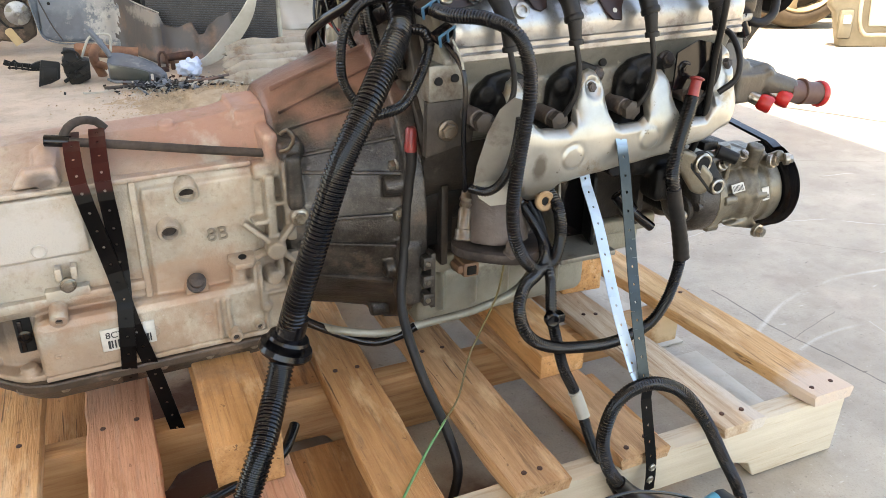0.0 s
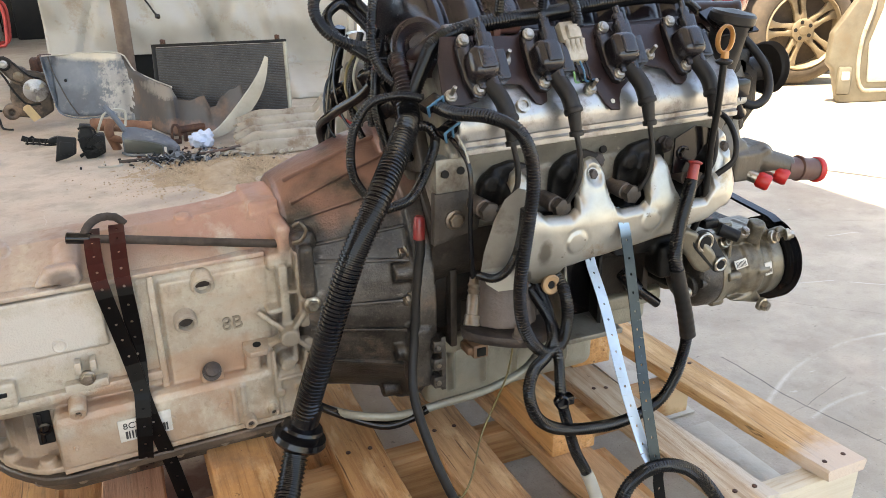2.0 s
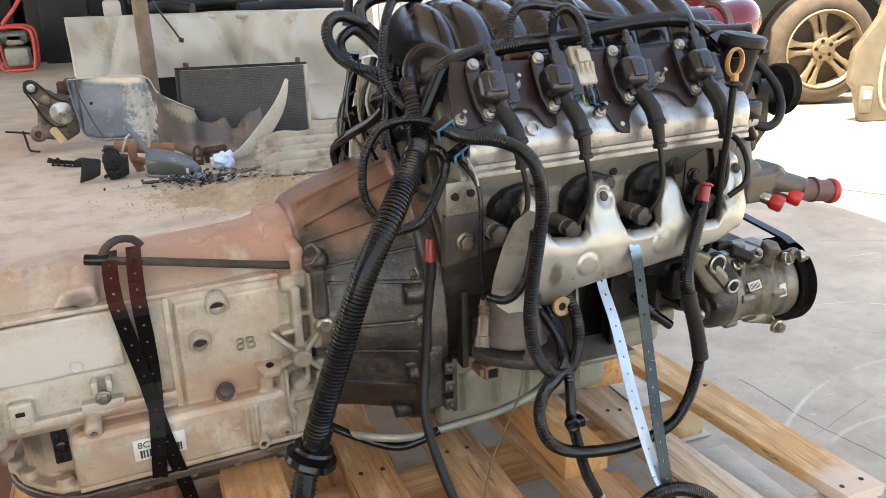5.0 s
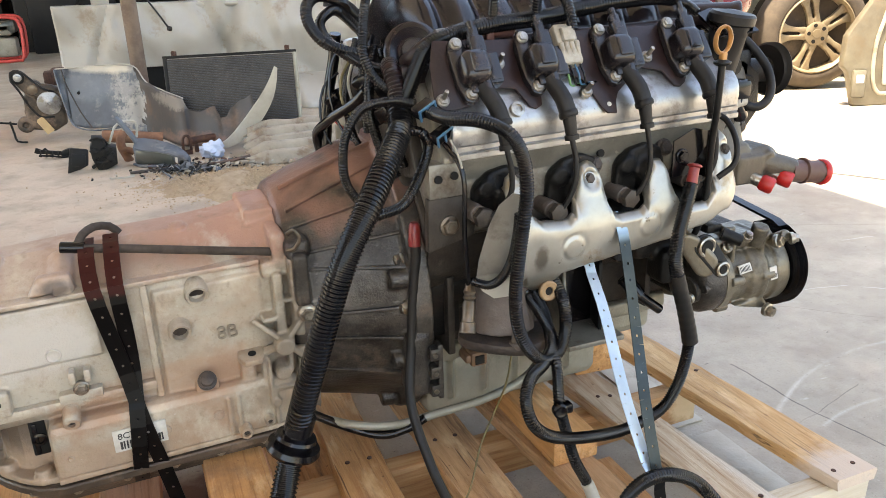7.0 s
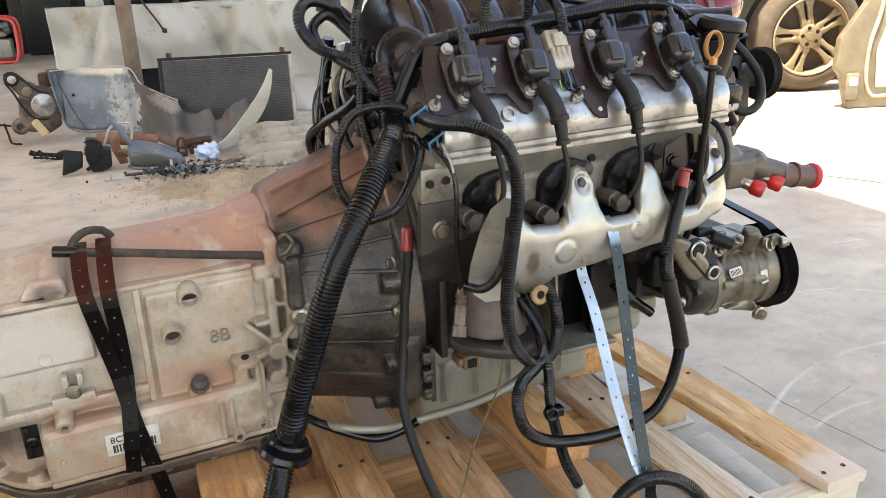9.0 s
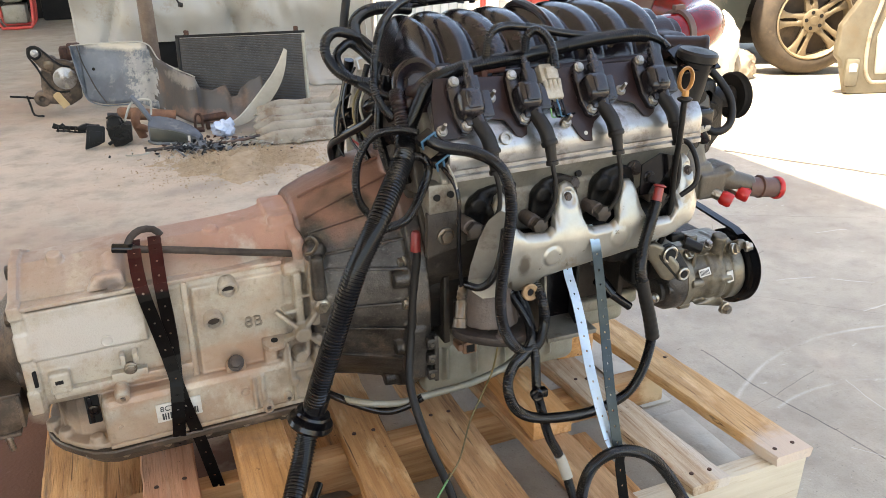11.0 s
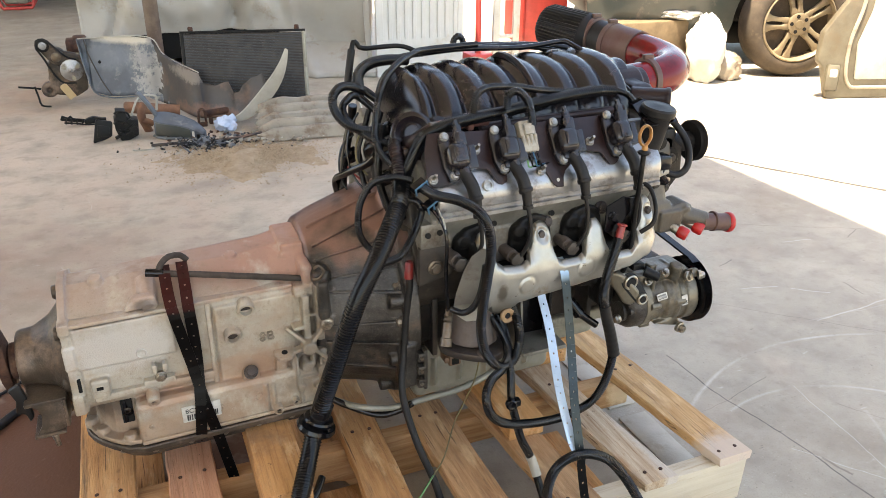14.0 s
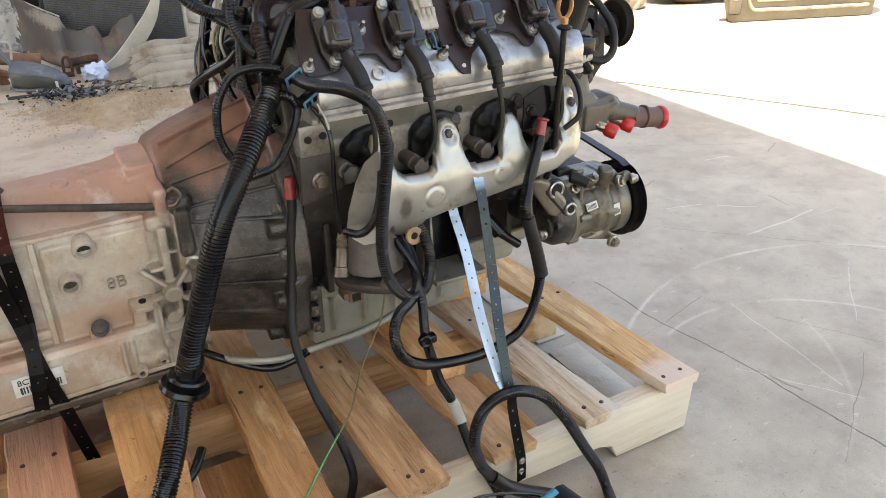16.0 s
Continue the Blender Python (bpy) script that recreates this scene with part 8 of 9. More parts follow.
for nm, mt, r, pts in (("groove", DIRTYPLASTIC, 0.004, ((-0.068, 5.118, 0.40), (-0.055, 5.09, 0.32), (-0.03, 5.065, 0.24), (0.0, 5.03, 0.16), (0.04, 5.005, 0.085))), ("rolled_edge", GREYPLASTIC, 0.0045, ((-0.105, 5.13, 0.40), (-0.095, 5.10, 0.30), (-0.08, 5.08, 0.2), (-0.055, 5.06, 0.1), (0.03, 5.01, 0.07), (0.12, 5.0, 0.068), (0.2, 4.98, 0.075))),
                       ("rolled_edge", PALE, 0.0035, ((-0.1, 5.135, 0.402), (0.0, 5.12, 0.406), (0.134, 5.095, 0.412), (0.30, 4.995, 0.407), (0.355, 4.93, 0.323), (0.43, 4.79, 0.287), (0.517, 4.62, 0.26)))):
    part(nm, tube(bmesh.new(), pts, r, 8, 0.02), mt, liner)
so = lb.modifiers.new("gauge", "SOLIDIFY")
so.thickness = 0.005
b = bmesh.new()
lip = smooth_path([(0.62, 4.37, 0.025), (0.71, 4.33, 0.06), (0.802, 4.30, 0.145), (0.88, 4.24, 0.26), (0.922, 4.21, 0.35), (0.946, 4.195, 0.432)], 0.02)
loops = []
for i, p in enumerate(lip):
    w = 0.004 + 0.026 * math.sin(math.pi * min(1.0, i / (len(lip) - 1) * 0.92 + 0.06))
    loops.append([p + Vector((-w, 0.01, w * 0.6)), p + Vector((w, -0.005, -w * 0.6)), p + Vector((w, 0.0, -w * 0.6 + 0.004)), p + Vector((-w, 0.018, w * 0.6 + 0.004))])
rings(b, loops)
part("lip", b, PALE, liner, "pale curved lip")
for x, y, z in ((0.0, 5.075, 0.27), (0.285, 4.965, 0.175)):
    b = bmesh.new()
    turned(b, (x, y - 0.005, z), (0, 1, 0), [(0, 0.008), (0.02, 0.008)], 14)
    part("hole", b, HOLESHADE, liner)

# alternator assembly
alt = thing("alternator_assembly", (-0.22, 5.2, 0), "old alternator and bracket with belt and tag", "alternator")
XZ = lambda y: frame_of((0, y, 0), (1, 0, 0), (0, 0, 1))
b = bmesh.new()
slab(b, [(-0.30, 0.12), (-0.27, 0.07), (-0.16, 0.05), (-0.09, 0.09), (-0.08, 0.26), (-0.13, 0.31), (-0.22, 0.33), (-0.29, 0.26)], 0.05, XZ(5.24), 0.01)
slab(b, [(-0.325, 0.345), (-0.32, 0.39), (-0.29, 0.405), (-0.26, 0.39), (-0.22, 0.33), (-0.15, 0.27), (-0.19, 0.23), (-0.28, 0.28)], 0.035, XZ(5.21), 0.006)
for x, z, r in ((-0.305, 0.10, 0.045), (-0.27, 0.17, 0.03), (-0.10, 0.28, 0.02), (-0.115, 0.13, 0.02), (-0.20, 0.10, 0.022), (-0.235, 0.295, 0.05)):
    turned(b, (x, 5.26, z), (0, -1, 0), [(0, r), (0.06, r), (0.066, r * 0.85), (0.066, r * 0.4), (0.05, r * 0.35)], 20)
turned(b, (-0.165, 5.40, 0.20), (0, -1, 0), [(0, 0.07), (0.02, 0.085), (0.16, 0.085), (0.2, 0.07)], 28)
cast(part("body", b, TAILCAST, alt, "dull bronze-grey cast housing"), 0.005, 1)
b = bmesh.new()
turned(b, (-0.163, 5.182, 0.215), (0, -1, 0), [(0, 0.064), (0.012, 0.064), (0.014, 0.060), (0.016, 0.03), (0.022, 0.016), (0.024, 0.010), (0.018, 0.008)], 40)
face = part("end_plate", b, COVER, alt, "bright turned end plate")
for k in range(3):
    an = 2 * math.pi * k / 3 + 0.6
    b = bmesh.new()
    slab(b, [(0.02, -0.004), (0.056, -0.014), (0.056, 0.014), (0.02, 0.004)], 0.002, XZ(5.168) @ Matrix.Translation((-0.163, 0.215, 0)) @ Matrix.Rotation(an, 4, "Z"))
    part("blade", b, PANGREY, face)
b = bmesh.new()
turned(b, (-0.295, 5.175, 0.367), (0, -1, 0), [(0, 0.036), (0.02, 0.036), (0.021, 0.026), (0.016, 0.024)], 24)
pul = part("tensioner_pulley", b, DARKCAST, alt)
b = bmesh.new()
turned(b, (-0.295, 5.162, 0.367), (0, -1, 0), [(0, 0.022), (0.004, 0.022), (0.006, 0.012), (0.012, 0.010)], 20)
part("hub", b, COVER, pul)
b = bmesh.new()
turned(b, (-0.235, 5.19, 0.295), (0, -1, 0), [(0, 0.044), (0.01, 0.044), (0.012, 0.03), (0.02, 0.026), (0.022, 0.012)], 24)
part("pump_pulley", b, BRONZE, alt, "dull bronze pulley")
b = bmesh.new()
box(b, (-0.18, 5.32, 0.28), (-0.13, 5.42, 0.37), 0.012)
box(b, (-0.14, 5.32, 0.29), (-0.06, 5.42, 0.385), 0.015)
part("rusty_housing", b, RUSTY, alt)
part("belt", tube(bmesh.new(), [(-0.33, 5.16, 0.35), (-0.325, 5.16, 0.395), (-0.285, 5.16, 0.405), (-0.25, 5.16, 0.375), (-0.185, 5.17, 0.30), (-0.13, 5.18, 0.275)], 0.006, 8, 0.02), RUBBER, alt)
part("belt", tube(bmesh.new(), [(-0.33, 5.16, 0.35), (-0.30, 5.17, 0.29), (-0.27, 5.18, 0.21), (-0.22, 5.19, 0.14), (-0.15, 5.19, 0.135)], 0.006, 8, 0.02), RUBBER, alt)
b = bmesh.new()
slab(b, [(-0.022, -0.05), (0.022, -0.05), (0.022, 0.036), (0.012, 0.046), (-0.012, 0.046), (-0.022, 0.036)], 0.002, frame_of((-0.205, 5.14, 0.10), (0.86, 0.05, 0.5), (-0.5, 0, 0.86)))
part("tag", b, TAG, alt, "brown manila tag")
part("lead", tube(bmesh.new(), [(-0.47, 5.2, 0.13), (-0.40, 5.2, 0.12), (-0.35, 5.2, 0.11)], 0.006, 8, 0.02), DARK, alt)
part("lead", tube(bmesh.new(), [(-0.38, 5.18, 0.13), (-0.37, 5.18, 0.06), (-0.36, 5.16, 0.02), (-0.31, 5.15, 0.012)], 0.006, 8, 0.02), DARK, alt)

# black rail, cover, actuator, grey duct and pipes
b = bmesh.new()
slab(b, [(-0.190, 0.155), (-0.178, 0.180), (-0.150, 0.166), (-0.135, 0.176), (-0.122, 0.160), (-0.065, 0.150), (-0.062, 0.128), (-0.175, 0.148)], 0.012, XZ(4.33), 0.002)
slab(b, [(-0.070, 0.145), (-0.045, 0.156), (-0.02, 0.162), (0.020, 0.150), (0.045, 0.148), (0.045, 0.134), (0.004, 0.126), (-0.066, 0.124)], 0.035, XZ(4.34), 0.004)
tube(b, [(-0.17, 4.31, 0.140), (-0.12, 4.31, 0.134), (-0.06, 4.31, 0.121), (0.0, 4.31, 0.118)], 0.005, 8, 0.02)
for k in range(4):
    box(b, (-0.165 + k * 0.027, 4.306, 0.132 - k * 0.004), (-0.157 + k * 0.027, 4.326, 0.166 - k * 0.004), 0.0015)
b.transform(Matrix.Translation((-0.052, 0.36, -0.116)))
single("black_rail", b, DARK, "black slatted plastic rail lying on the floor", "car part")
b = bmesh.new()
slab(b, [(-0.078, 0.002), (-0.066, 0.05), (-0.050, 0.116), (-0.046, 0.121), (0.026, 0.106), (0.030, 0.098), (0.018, 0.030), (-0.02, 0.014)], 0.030, frame_of((0, 4.295, 0), (1, 0.08, 0), (0, 0.12, 1)), 0.005)
slab(b, [(-0.052, 0.036), (-0.042, 0.098), (0.016, 0.086), (0.008, 0.034)], 0.004, frame_of((0, 4.264, 0), (1, 0.08, 0), (0, 0.12, 1)), 0.0015)
single("black_plate", b, DARK, "black square plastic cover on the floor", "car part")
b = bmesh.new()
slab(b, [(0.040, 0.060), (0.038, 0.118), (0.050, 0.124), (0.050, 0.160), (0.100, 0.153), (0.104, 0.118), (0.156, 0.104), (0.150, 0.022), (0.10, 0.0), (0.06, 0.0)], 0.09, XZ(4.37), 0.006)
rr = random.Random(4)
for k in range(26):
    w = rr.uniform(0.003, 0.009)
    box(b, (-w * rr.uniform(0.6, 2.6), -0.008, -w), (w, 0.012, w * rr.uniform(0.6, 2.2)), 0.0012, m=pose(rr.uniform(0.05, 0.145), rr.uniform(4.272, 4.282), rr.uniform(0.025, 0.105), 0, rr.choice((0, 8, -30, 62)), 0))
tube(b, [(0.045, 4.27, 0.15), (0.075, 4.262, 0.162), (0.108, 4.27, 0.148), (0.118, 4.28, 0.12)], 0.005, 8, 0.01)
single("black_actuator", b, DARK, "black plastic actuator with ribs on the floor", "car part")
TM = frame_of((0.237, 4.268, 0.002), (0.205, -0.115, 0), (0, 0, 1))
b = bmesh.new()
loops = []
for u, zf, zb, back in ((-0.008, 0.100, 0.128, 0.05), (0.015, 0.090, 0.122, 0.085), (0.06, 0.083, 0.112, 0.10), (0.12, 0.078, 0.098, 0.10), (0.18, 0.066, 0.078, 0.09), (0.225, 0.050, 0.056, 0.07), (0.255, 0.034, 0.036, 0.05)):
    loops.append([TM @ Vector((u, 0.0, 0.0)), TM @ Vector((u, zf - 0.004, 0.0)), TM @ Vector((u, zf, -0.004)), TM @ Vector((u, (zf + zb) / 2 + 0.006, -back * 0.5)), TM @ Vector((u, zb, -back)), TM @ Vector((u, 0.0, -back))])
rings(b, loops)
tube(b, [(0.172, 4.31, 0.242), (0.195, 4.305, 0.212), (0.225, 4.295, 0.165), (0.25, 4.285, 0.118)], 0.013, 8, 0.01)
tray = single("grey_duct", b, GREYPLASTIC, "grey plastic duct piece lying on the floor", "car part")
b = bmesh.new()
slab(b, [(0.002, 0.014), (0.004, 0.082), (0.06, 0.076), (0.12, 0.070), (0.18, 0.058), (0.192, 0.052), (0.192, 0.010)], 0.003, TM @ Matrix.Translation((0, 0, 0.0045)), 0.001)
part("dark_face", b, CARPAINT, tray, "dark green-grey face")
part("rim", tube(bmesh.new(), [TM @ Vector(v) for v in ((-0.012, 0.014, 0.008), (0.03, 0.006, 0.018), (0.09, 0.006, 0.018), (0.14, 0.010, 0.012))], 0.007, 8, 0.01), GREYPLASTIC, tray)
b = bmesh.new()
box(b, (0.200, 0.008, 0.003), (0.213, 0.046, 0.006), 0.0008, m=TM)
part("label", b, PAPER, tray, "small white label")
b = bmesh.new()
box(b, (0.222, 0.006, -0.02), (0.258, 0.030, 0.006), 0.003, m=TM)
for k in range(3):
    box(b, (0.226 + k * 0.010, 0.010, 0.004), (0.231 + k * 0.010, 0.027, 0.009), 0.001, m=TM)
part("end_socket", b, DARK, tray, "black ribbed end socket")
b = bmesh.new()
tube(b, [(0.115, 4.34, 0.085), (0.123, 4.345, 0.106), (0.143, 4.35, 0.150), (0.163, 4.355, 0.189), (0.189, 4.36, 0.206), (0.222, 4.36, 0.212), (0.258, 4.36, 0.206), (0.264, 4.36, 0.19), (0.262, 4.36, 0.165), (0.255, 4.35, 0.13)], 0.0058, 8, 0.01)
single("white_pipe", b, PALE, "bent white plastic tube", "tube")
ORANGERUST = mat("orange_brown_rust", (0.26, 0.125, 0.07), 0.8, 0.1, (0.15, 0.07, 0.042), 24, 0.4, 160, (0.34, 0.20, 0.12), 0.25, 12)
b = bmesh.new()
turned(b, (0.095, 4.52, 0.122), (0.285, -0.02, -0.040), [(0, 0.022), (0.012, 0.030), (0.08, 0.032), (0.09, 0.034), (0.10, 0.031), (0.28, 0.031), (0.285, 0.033), (0.292, 0.033), (0.292, 0.026), (0.24, 0.025)], 28)
rpipe = single("rusty_pipe", b, ORANGERUST, "orange-brown rusty pipe propped on scrap", "pipe")
b = bmesh.new()
turned(b, (0.335, 4.503, 0.0882), (0.285, -0.02, -0.040), [(0, 0.0255), (0.004, 0.0255)], 20)
part("bore", b, HOLESHADE, rpipe)
b = bmesh.new()
tube(b, [(0.205, 4.43, 0.0), (0.193, 4.42, 0.035), (0.178, 4.415, 0.08), (0.180, 4.42, 0.118), (0.197, 4.44, 0.140)], 0.022, 14, 0.01)
tube(b, [(0.175, 4.41, 0.06), (0.205, 4.40, 0.062), (0.232, 4.40, 0.045)], 0.016, 12, 0.01)
single("rusty_elbow", b, ORANGERUST, "rust brown branched pipe on the floor", "pipe")
b = bmesh.new()
turned(b, (0.512, 4.46, 0.062), (0.165, 0.02, 0.006), [(0.05, 0.014), (0.0, 0.016), (0.0, 0.019), (0.16, 0.02), (0.17, 0.014)], 20)
box(b, (0.53, 4.45, 0.0), (0.55, 4.48, 0.045), 0.003)
box(b, (0.63, 4.45, 0.0), (0.65, 4.48, 0.045), 0.003)
single("rusty_pipe", b, RUSTY, "dark rusty pipe stub on two feet", "pipe")
b = bmesh.new()
tube(b, [(0.47, 4.42, 0.02), (0.475, 4.42, 0.085), (0.492, 4.42, 0.098), (0.506, 4.42, 0.085), (0.51, 4.42, 0.02)], 0.007, 8, 0.01)
box(b, (0.465, 4.41, 0.0), (0.515, 4.44, 0.022), 0.003)
single("rusty_bracket", b, RUSTY, "small rusty hoop bracket on the floor", "car part")
b = bmesh.new()
bmesh.ops.create_icosphere(b, subdivisions=4, radius=0.06)
for v in b.verts:
    v.co *= 1 + 0.5 * noise.noise(v.co * 28) + 0.25 * noise.noise(v.co * 70)
    v.co.z = max(v.co.z * 0.75, -0.035)
    v.co += Vector((0.61, 4.30, 0.037))
single("rag", b, RAG, "crumpled pale blue paper rag", "rag")
b = bmesh.new()
loops = [[(0.236 - 0.075 + 0.05 * math.cos(a) + 0.006 * math.cos(c) * math.cos(a), 4.07 + 0.02 * math.sin(a), 0.006 + 0.005 * math.sin(c)) for c in [2 * math.pi * k / 6 for k in range(6)]] for a in [math.pi * (1.0 + 1.2 * k / 15) for k in range(16)]]
rings(b, loops)
single("white_clip", b, PALE, "small curved white plastic clip", "clip")

# ribbed beige scrap panel
b = bmesh.new()
grid = []
for i in range(61):
    row = []
    for j in range(91):
        u, v = i / 60, j / 90
        x = 0.735 + 0.45 * u + 0.04 * v + 0.018 * math.sin(v * 34.5) * (1 if i == 0 else 0)
        y = 3.97 + 0.30 * v - 0.02 * u
        wave = max(0.0, min(1.0, 1.6 - 4.2 * abs((v * 4.5) % 1.0 - 0.5)))
        z = 0.006 + 0.11 * v + 0.045 * wave * min(1.0, 0.35 + u * 4) + 0.008 * noise.noise((u * 5, v * 4, 1)) + 0.06 * max(0, u - 0.88) / 0.12 * v
        row.append(b.verts.new((x + 0.012 * noise.noise((v * 9, u, 3)), y, max(z, 0.006))))
    grid.append(row)
for i in range(60):
    for j in range(90):
        b.faces.new((grid[i][j], grid[i + 1][j], grid[i + 1][j + 1], grid[i][j + 1]))
rp = single("ribbed_scrap_panel", b, BEIGE, "dusty ribbed beige panel on the floor", "car part")
so = rp.modifiers.new("gauge", "SOLIDIFY")
so.thickness = 0.004
b = bmesh.new()
slab(b, [(0.0, 0.0), (0.16, 0.0), (0.07, 0.09)], 0.004, frame_of((0.825, 4.20, 0.075), (1, 0, -0.15), (0.05, 0.5, 0.6)))
single("beige_flap", b, BEIGE, "torn beige sheet corner", "car part")

# heap of sawdust and crumbs
b = bmesh.new()
grid = []
for i in range(91):
    row = []
    for j in range(41):
        x, y = 0.05 + 1.25 * i / 90, 3.3 + 0.95 * j / 40
        d = math.hypot((x - 0.60) / 0.52, (y - 3.76) / 0.44) + 0.35 * noise.noise((x * 6, y * 6, 7))
        h = 0.042 * max(0.0, 1 - d) ** 1.2 + (0.012 * noise.noise((x * 16, y * 16, 0)) + 0.010 * noise.noise((x * 50, y * 50, 4))) * max(0.0, min(1, 1.4 - d))
        h -= 0.011 + 0.016 * max(0, d - 0.5)
        row.append(b.verts.new((x, y, h + 0.008 * noise.noise((x * 7, y * 7, 9)))))
    grid.append(row)
for i in range(90):
    for j in range(40):
        if max(v.co.z for v in (grid[i][j], grid[i + 1][j + 1], grid[i + 1][j], grid[i][j + 1])) > 0:
            b.faces.new((grid[i][j], grid[i + 1][j], grid[i + 1][j + 1], grid[i][j + 1]))
single("sawdust", b, SAND, "tan sawdust and crumbs spread on the floor", "sawdust", kind="stuff")
rg = random.Random(31)
verts, faces = [], []
for k in range(5200):
    an, q = rg.uniform(0, 2 * math.pi), abs(rg.gauss(0, 0.52))
    x, y, r = 0.62 + 0.46 * q * math.cos(an), 3.78 + 0.36 * q * math.sin(an), rg.uniform(0.0012, 0.0048)
    z = 0.035 * max(0.0, 1 - q) ** 1.2 + r * 0.3
    i, tw = len(verts), rg.uniform(0, 6.28)
    verts += [(x + r * math.cos(tw + h * 2.1) * rg.uniform(0.7, 1.8), y + r * math.sin(tw + h * 2.1) * rg.uniform(0.7, 1.8), z - r * 0.3) for h in range(3)] + [(x, y, z + r)]
    faces += [(i, i + 1, i + 3), (i + 1, i + 2, i + 3), (i + 2, i, i + 3)]
me = bpy.data.meshes.new("sawdust_grains")
me.from_pydata(verts, [], faces)
GRAIN = mat("sawdust_grain", (0.52, 0.40, 0.27), 0.95, 0, (0.24, 0.16, 0.095), 160)
me.materials.append(GRAIN)
tagged(new("sawdust_grains", me), "loose sawdust grains and chips strewn on the floor", "sawdust", kind="stuff")
rng = random.Random(5)
for mt, nm, lab, num in ((PALE, "crumbs", "pale broken plastic crumbs", 90), (DARK, "dark_crumbs", "dark broken plastic crumbs", 110)):
    b = bmesh.new()
    for k in range(num):
        x, y = rng.gauss(0.55, 0.2), rng.gauss(4.0, 0.1)
        s = rng.uniform(0.002, 0.0075)
        box(b, (-s, -s * 0.6, -s * 0.3), (s, s * 0.6, s * 0.3), 0, m=pose(x, y, s * 0.5 + 0.02, rng.uniform(-40, 40), rng.uniform(-40, 40), rng.uniform(0, 360)))
    single(nm, b, mt, lab, "debris", kind="stuff")
b = bmesh.new()
tube(b, [(0.2, 4.10, 0.012), (0.4, 4.06, 0.022), (0.6, 4.02, 0.03), (0.75, 4.05, 0.04)], 0.008, 8, 0.02)
single("thin_strip", b, DIRTYPLASTIC, "thin dirty plastic strip", "strip")

def shards(name, material, num, cx, cy, sx, sy, lo, hi, seed, label):
    """Broken bits strewn on the floor, each a small crooked lump."""
    rg = random.Random(seed)
    b = bmesh.new()
    for k in range(num):
        x, y, r = rg.gauss(cx, sx), rg.gauss(cy, sy), rg.uniform(lo, hi)
        c = bmesh.new()
        bmesh.ops.create_icosphere(c, subdivisions=1, radius=r)
        f = (rg.uniform(0.6, 2.0), rg.uniform(0.5, 1.2), rg.uniform(0.2, 0.7))
        for v in c.verts:
            v.co = Vector((v.co.x * f[0], v.co.y * f[1], v.co.z * f[2])) * rg.uniform(0.7, 1.25)
        base = 0.035 * max(0.0, 1 - math.hypot((x - 0.62) / 0.5, (y - 3.8) / 0.42))
        absorb(b, c, pose(x, y, base + r * 0.5, rg.uniform(-30, 30), rg.uniform(-30, 30), rg.uniform(0, 360)))
    return single(name, b, material, label, "debris", kind="stuff", angle=20)


rs = random.Random(77)
for mt, nm, lab, num in ((DARK, "black_slivers", "black broken plastic slivers in a heap", 46), (GREYPLASTIC, "grey_slivers", "grey broken plastic slivers in a heap", 30), (PALE, "pale_slivers", "pale broken plastic slivers in a heap", 12)):
    b = bmesh.new()
    for k in range(num):
        x = rs.uniform(0.33, 0.60)
        y, l, w = 4.03 - 0.35 * (x - 0.33) + rs.gauss(0, 0.035), rs.uniform(0.012, 0.034), rs.uniform(0.003, 0.009)
        slab(b, [(-l, -w), (l * 0.4, -w * 0.8), (l, w * 0.2), (l * 0.5, w), (-l * 0.7, w * 0.7)], 0.003, pose(x, y, 0.02 + 0.012 * rs.random(), rs.uniform(-50, 50), rs.uniform(-45, 45), rs.uniform(0, 360)))
    single(nm, b, mt, lab, "debris", kind="stuff")
shards("grey_shards", GREYPLASTIC, 26, 0.52, 4.12, 0.10, 0.07, 0.008, 0.022, 21, "broken grey plastic bits on the floor")
shards("rusty_shards", RUSTY, 22, 0.50, 4.20, 0.14, 0.08, 0.008, 0.02, 22, "rusty broken bits on the floor")
shards("pale_shards", PALE, 26, 0.60, 4.08, 0.14, 0.07, 0.005, 0.014, 23, "pale broken bits on the floor")
shards("dark_shards", DARK, 24, 0.50, 4.02, 0.10, 0.06, 0.005, 0.013, 24, "black broken plastic bits on the floor")
shards("beige_shards", BEIGE, 30, 0.78, 3.98, 0.14, 0.07, 0.006, 0.02, 25, "beige broken panel bits on the floor")

# ---- right: car, wheel, door, sacks ----
car = thing("scrap_car", (4.9, 4.7, 0), "dark scrap car with a dusty alloy wheel", "car")
WM = frame_of((4.623, 4.287, 0.375), (0.94, -0.34, 0), (0, 0, 1))
wax = WM.to_3x3() @ Vector((0, 0, 1))
wheel = part("wheel", turned(bmesh.new(), WM.translation - wax * 0.12, wax, [(-0.1, 0.27), (-0.09, 0.34), (-0.06, 0.37), (0.06, 0.375), (0.10, 0.36), (0.125, 0.33), (0.135, 0.29), (0.13, 0.268), (0.11, 0.262), (0.05, 0.25)], 56), TYRE, car, "dusty black tyre")
b = bmesh.new()
turned(b, WM.translation - wax * 0.10, wax, [(0.0, 0.25), (0.06, 0.24), (0.095, 0.258), (0.11, 0.264), (0.115, 0.255), (0.10, 0.245), (0.06, 0.235), (0.0, 0.235)], 48, cap=False)
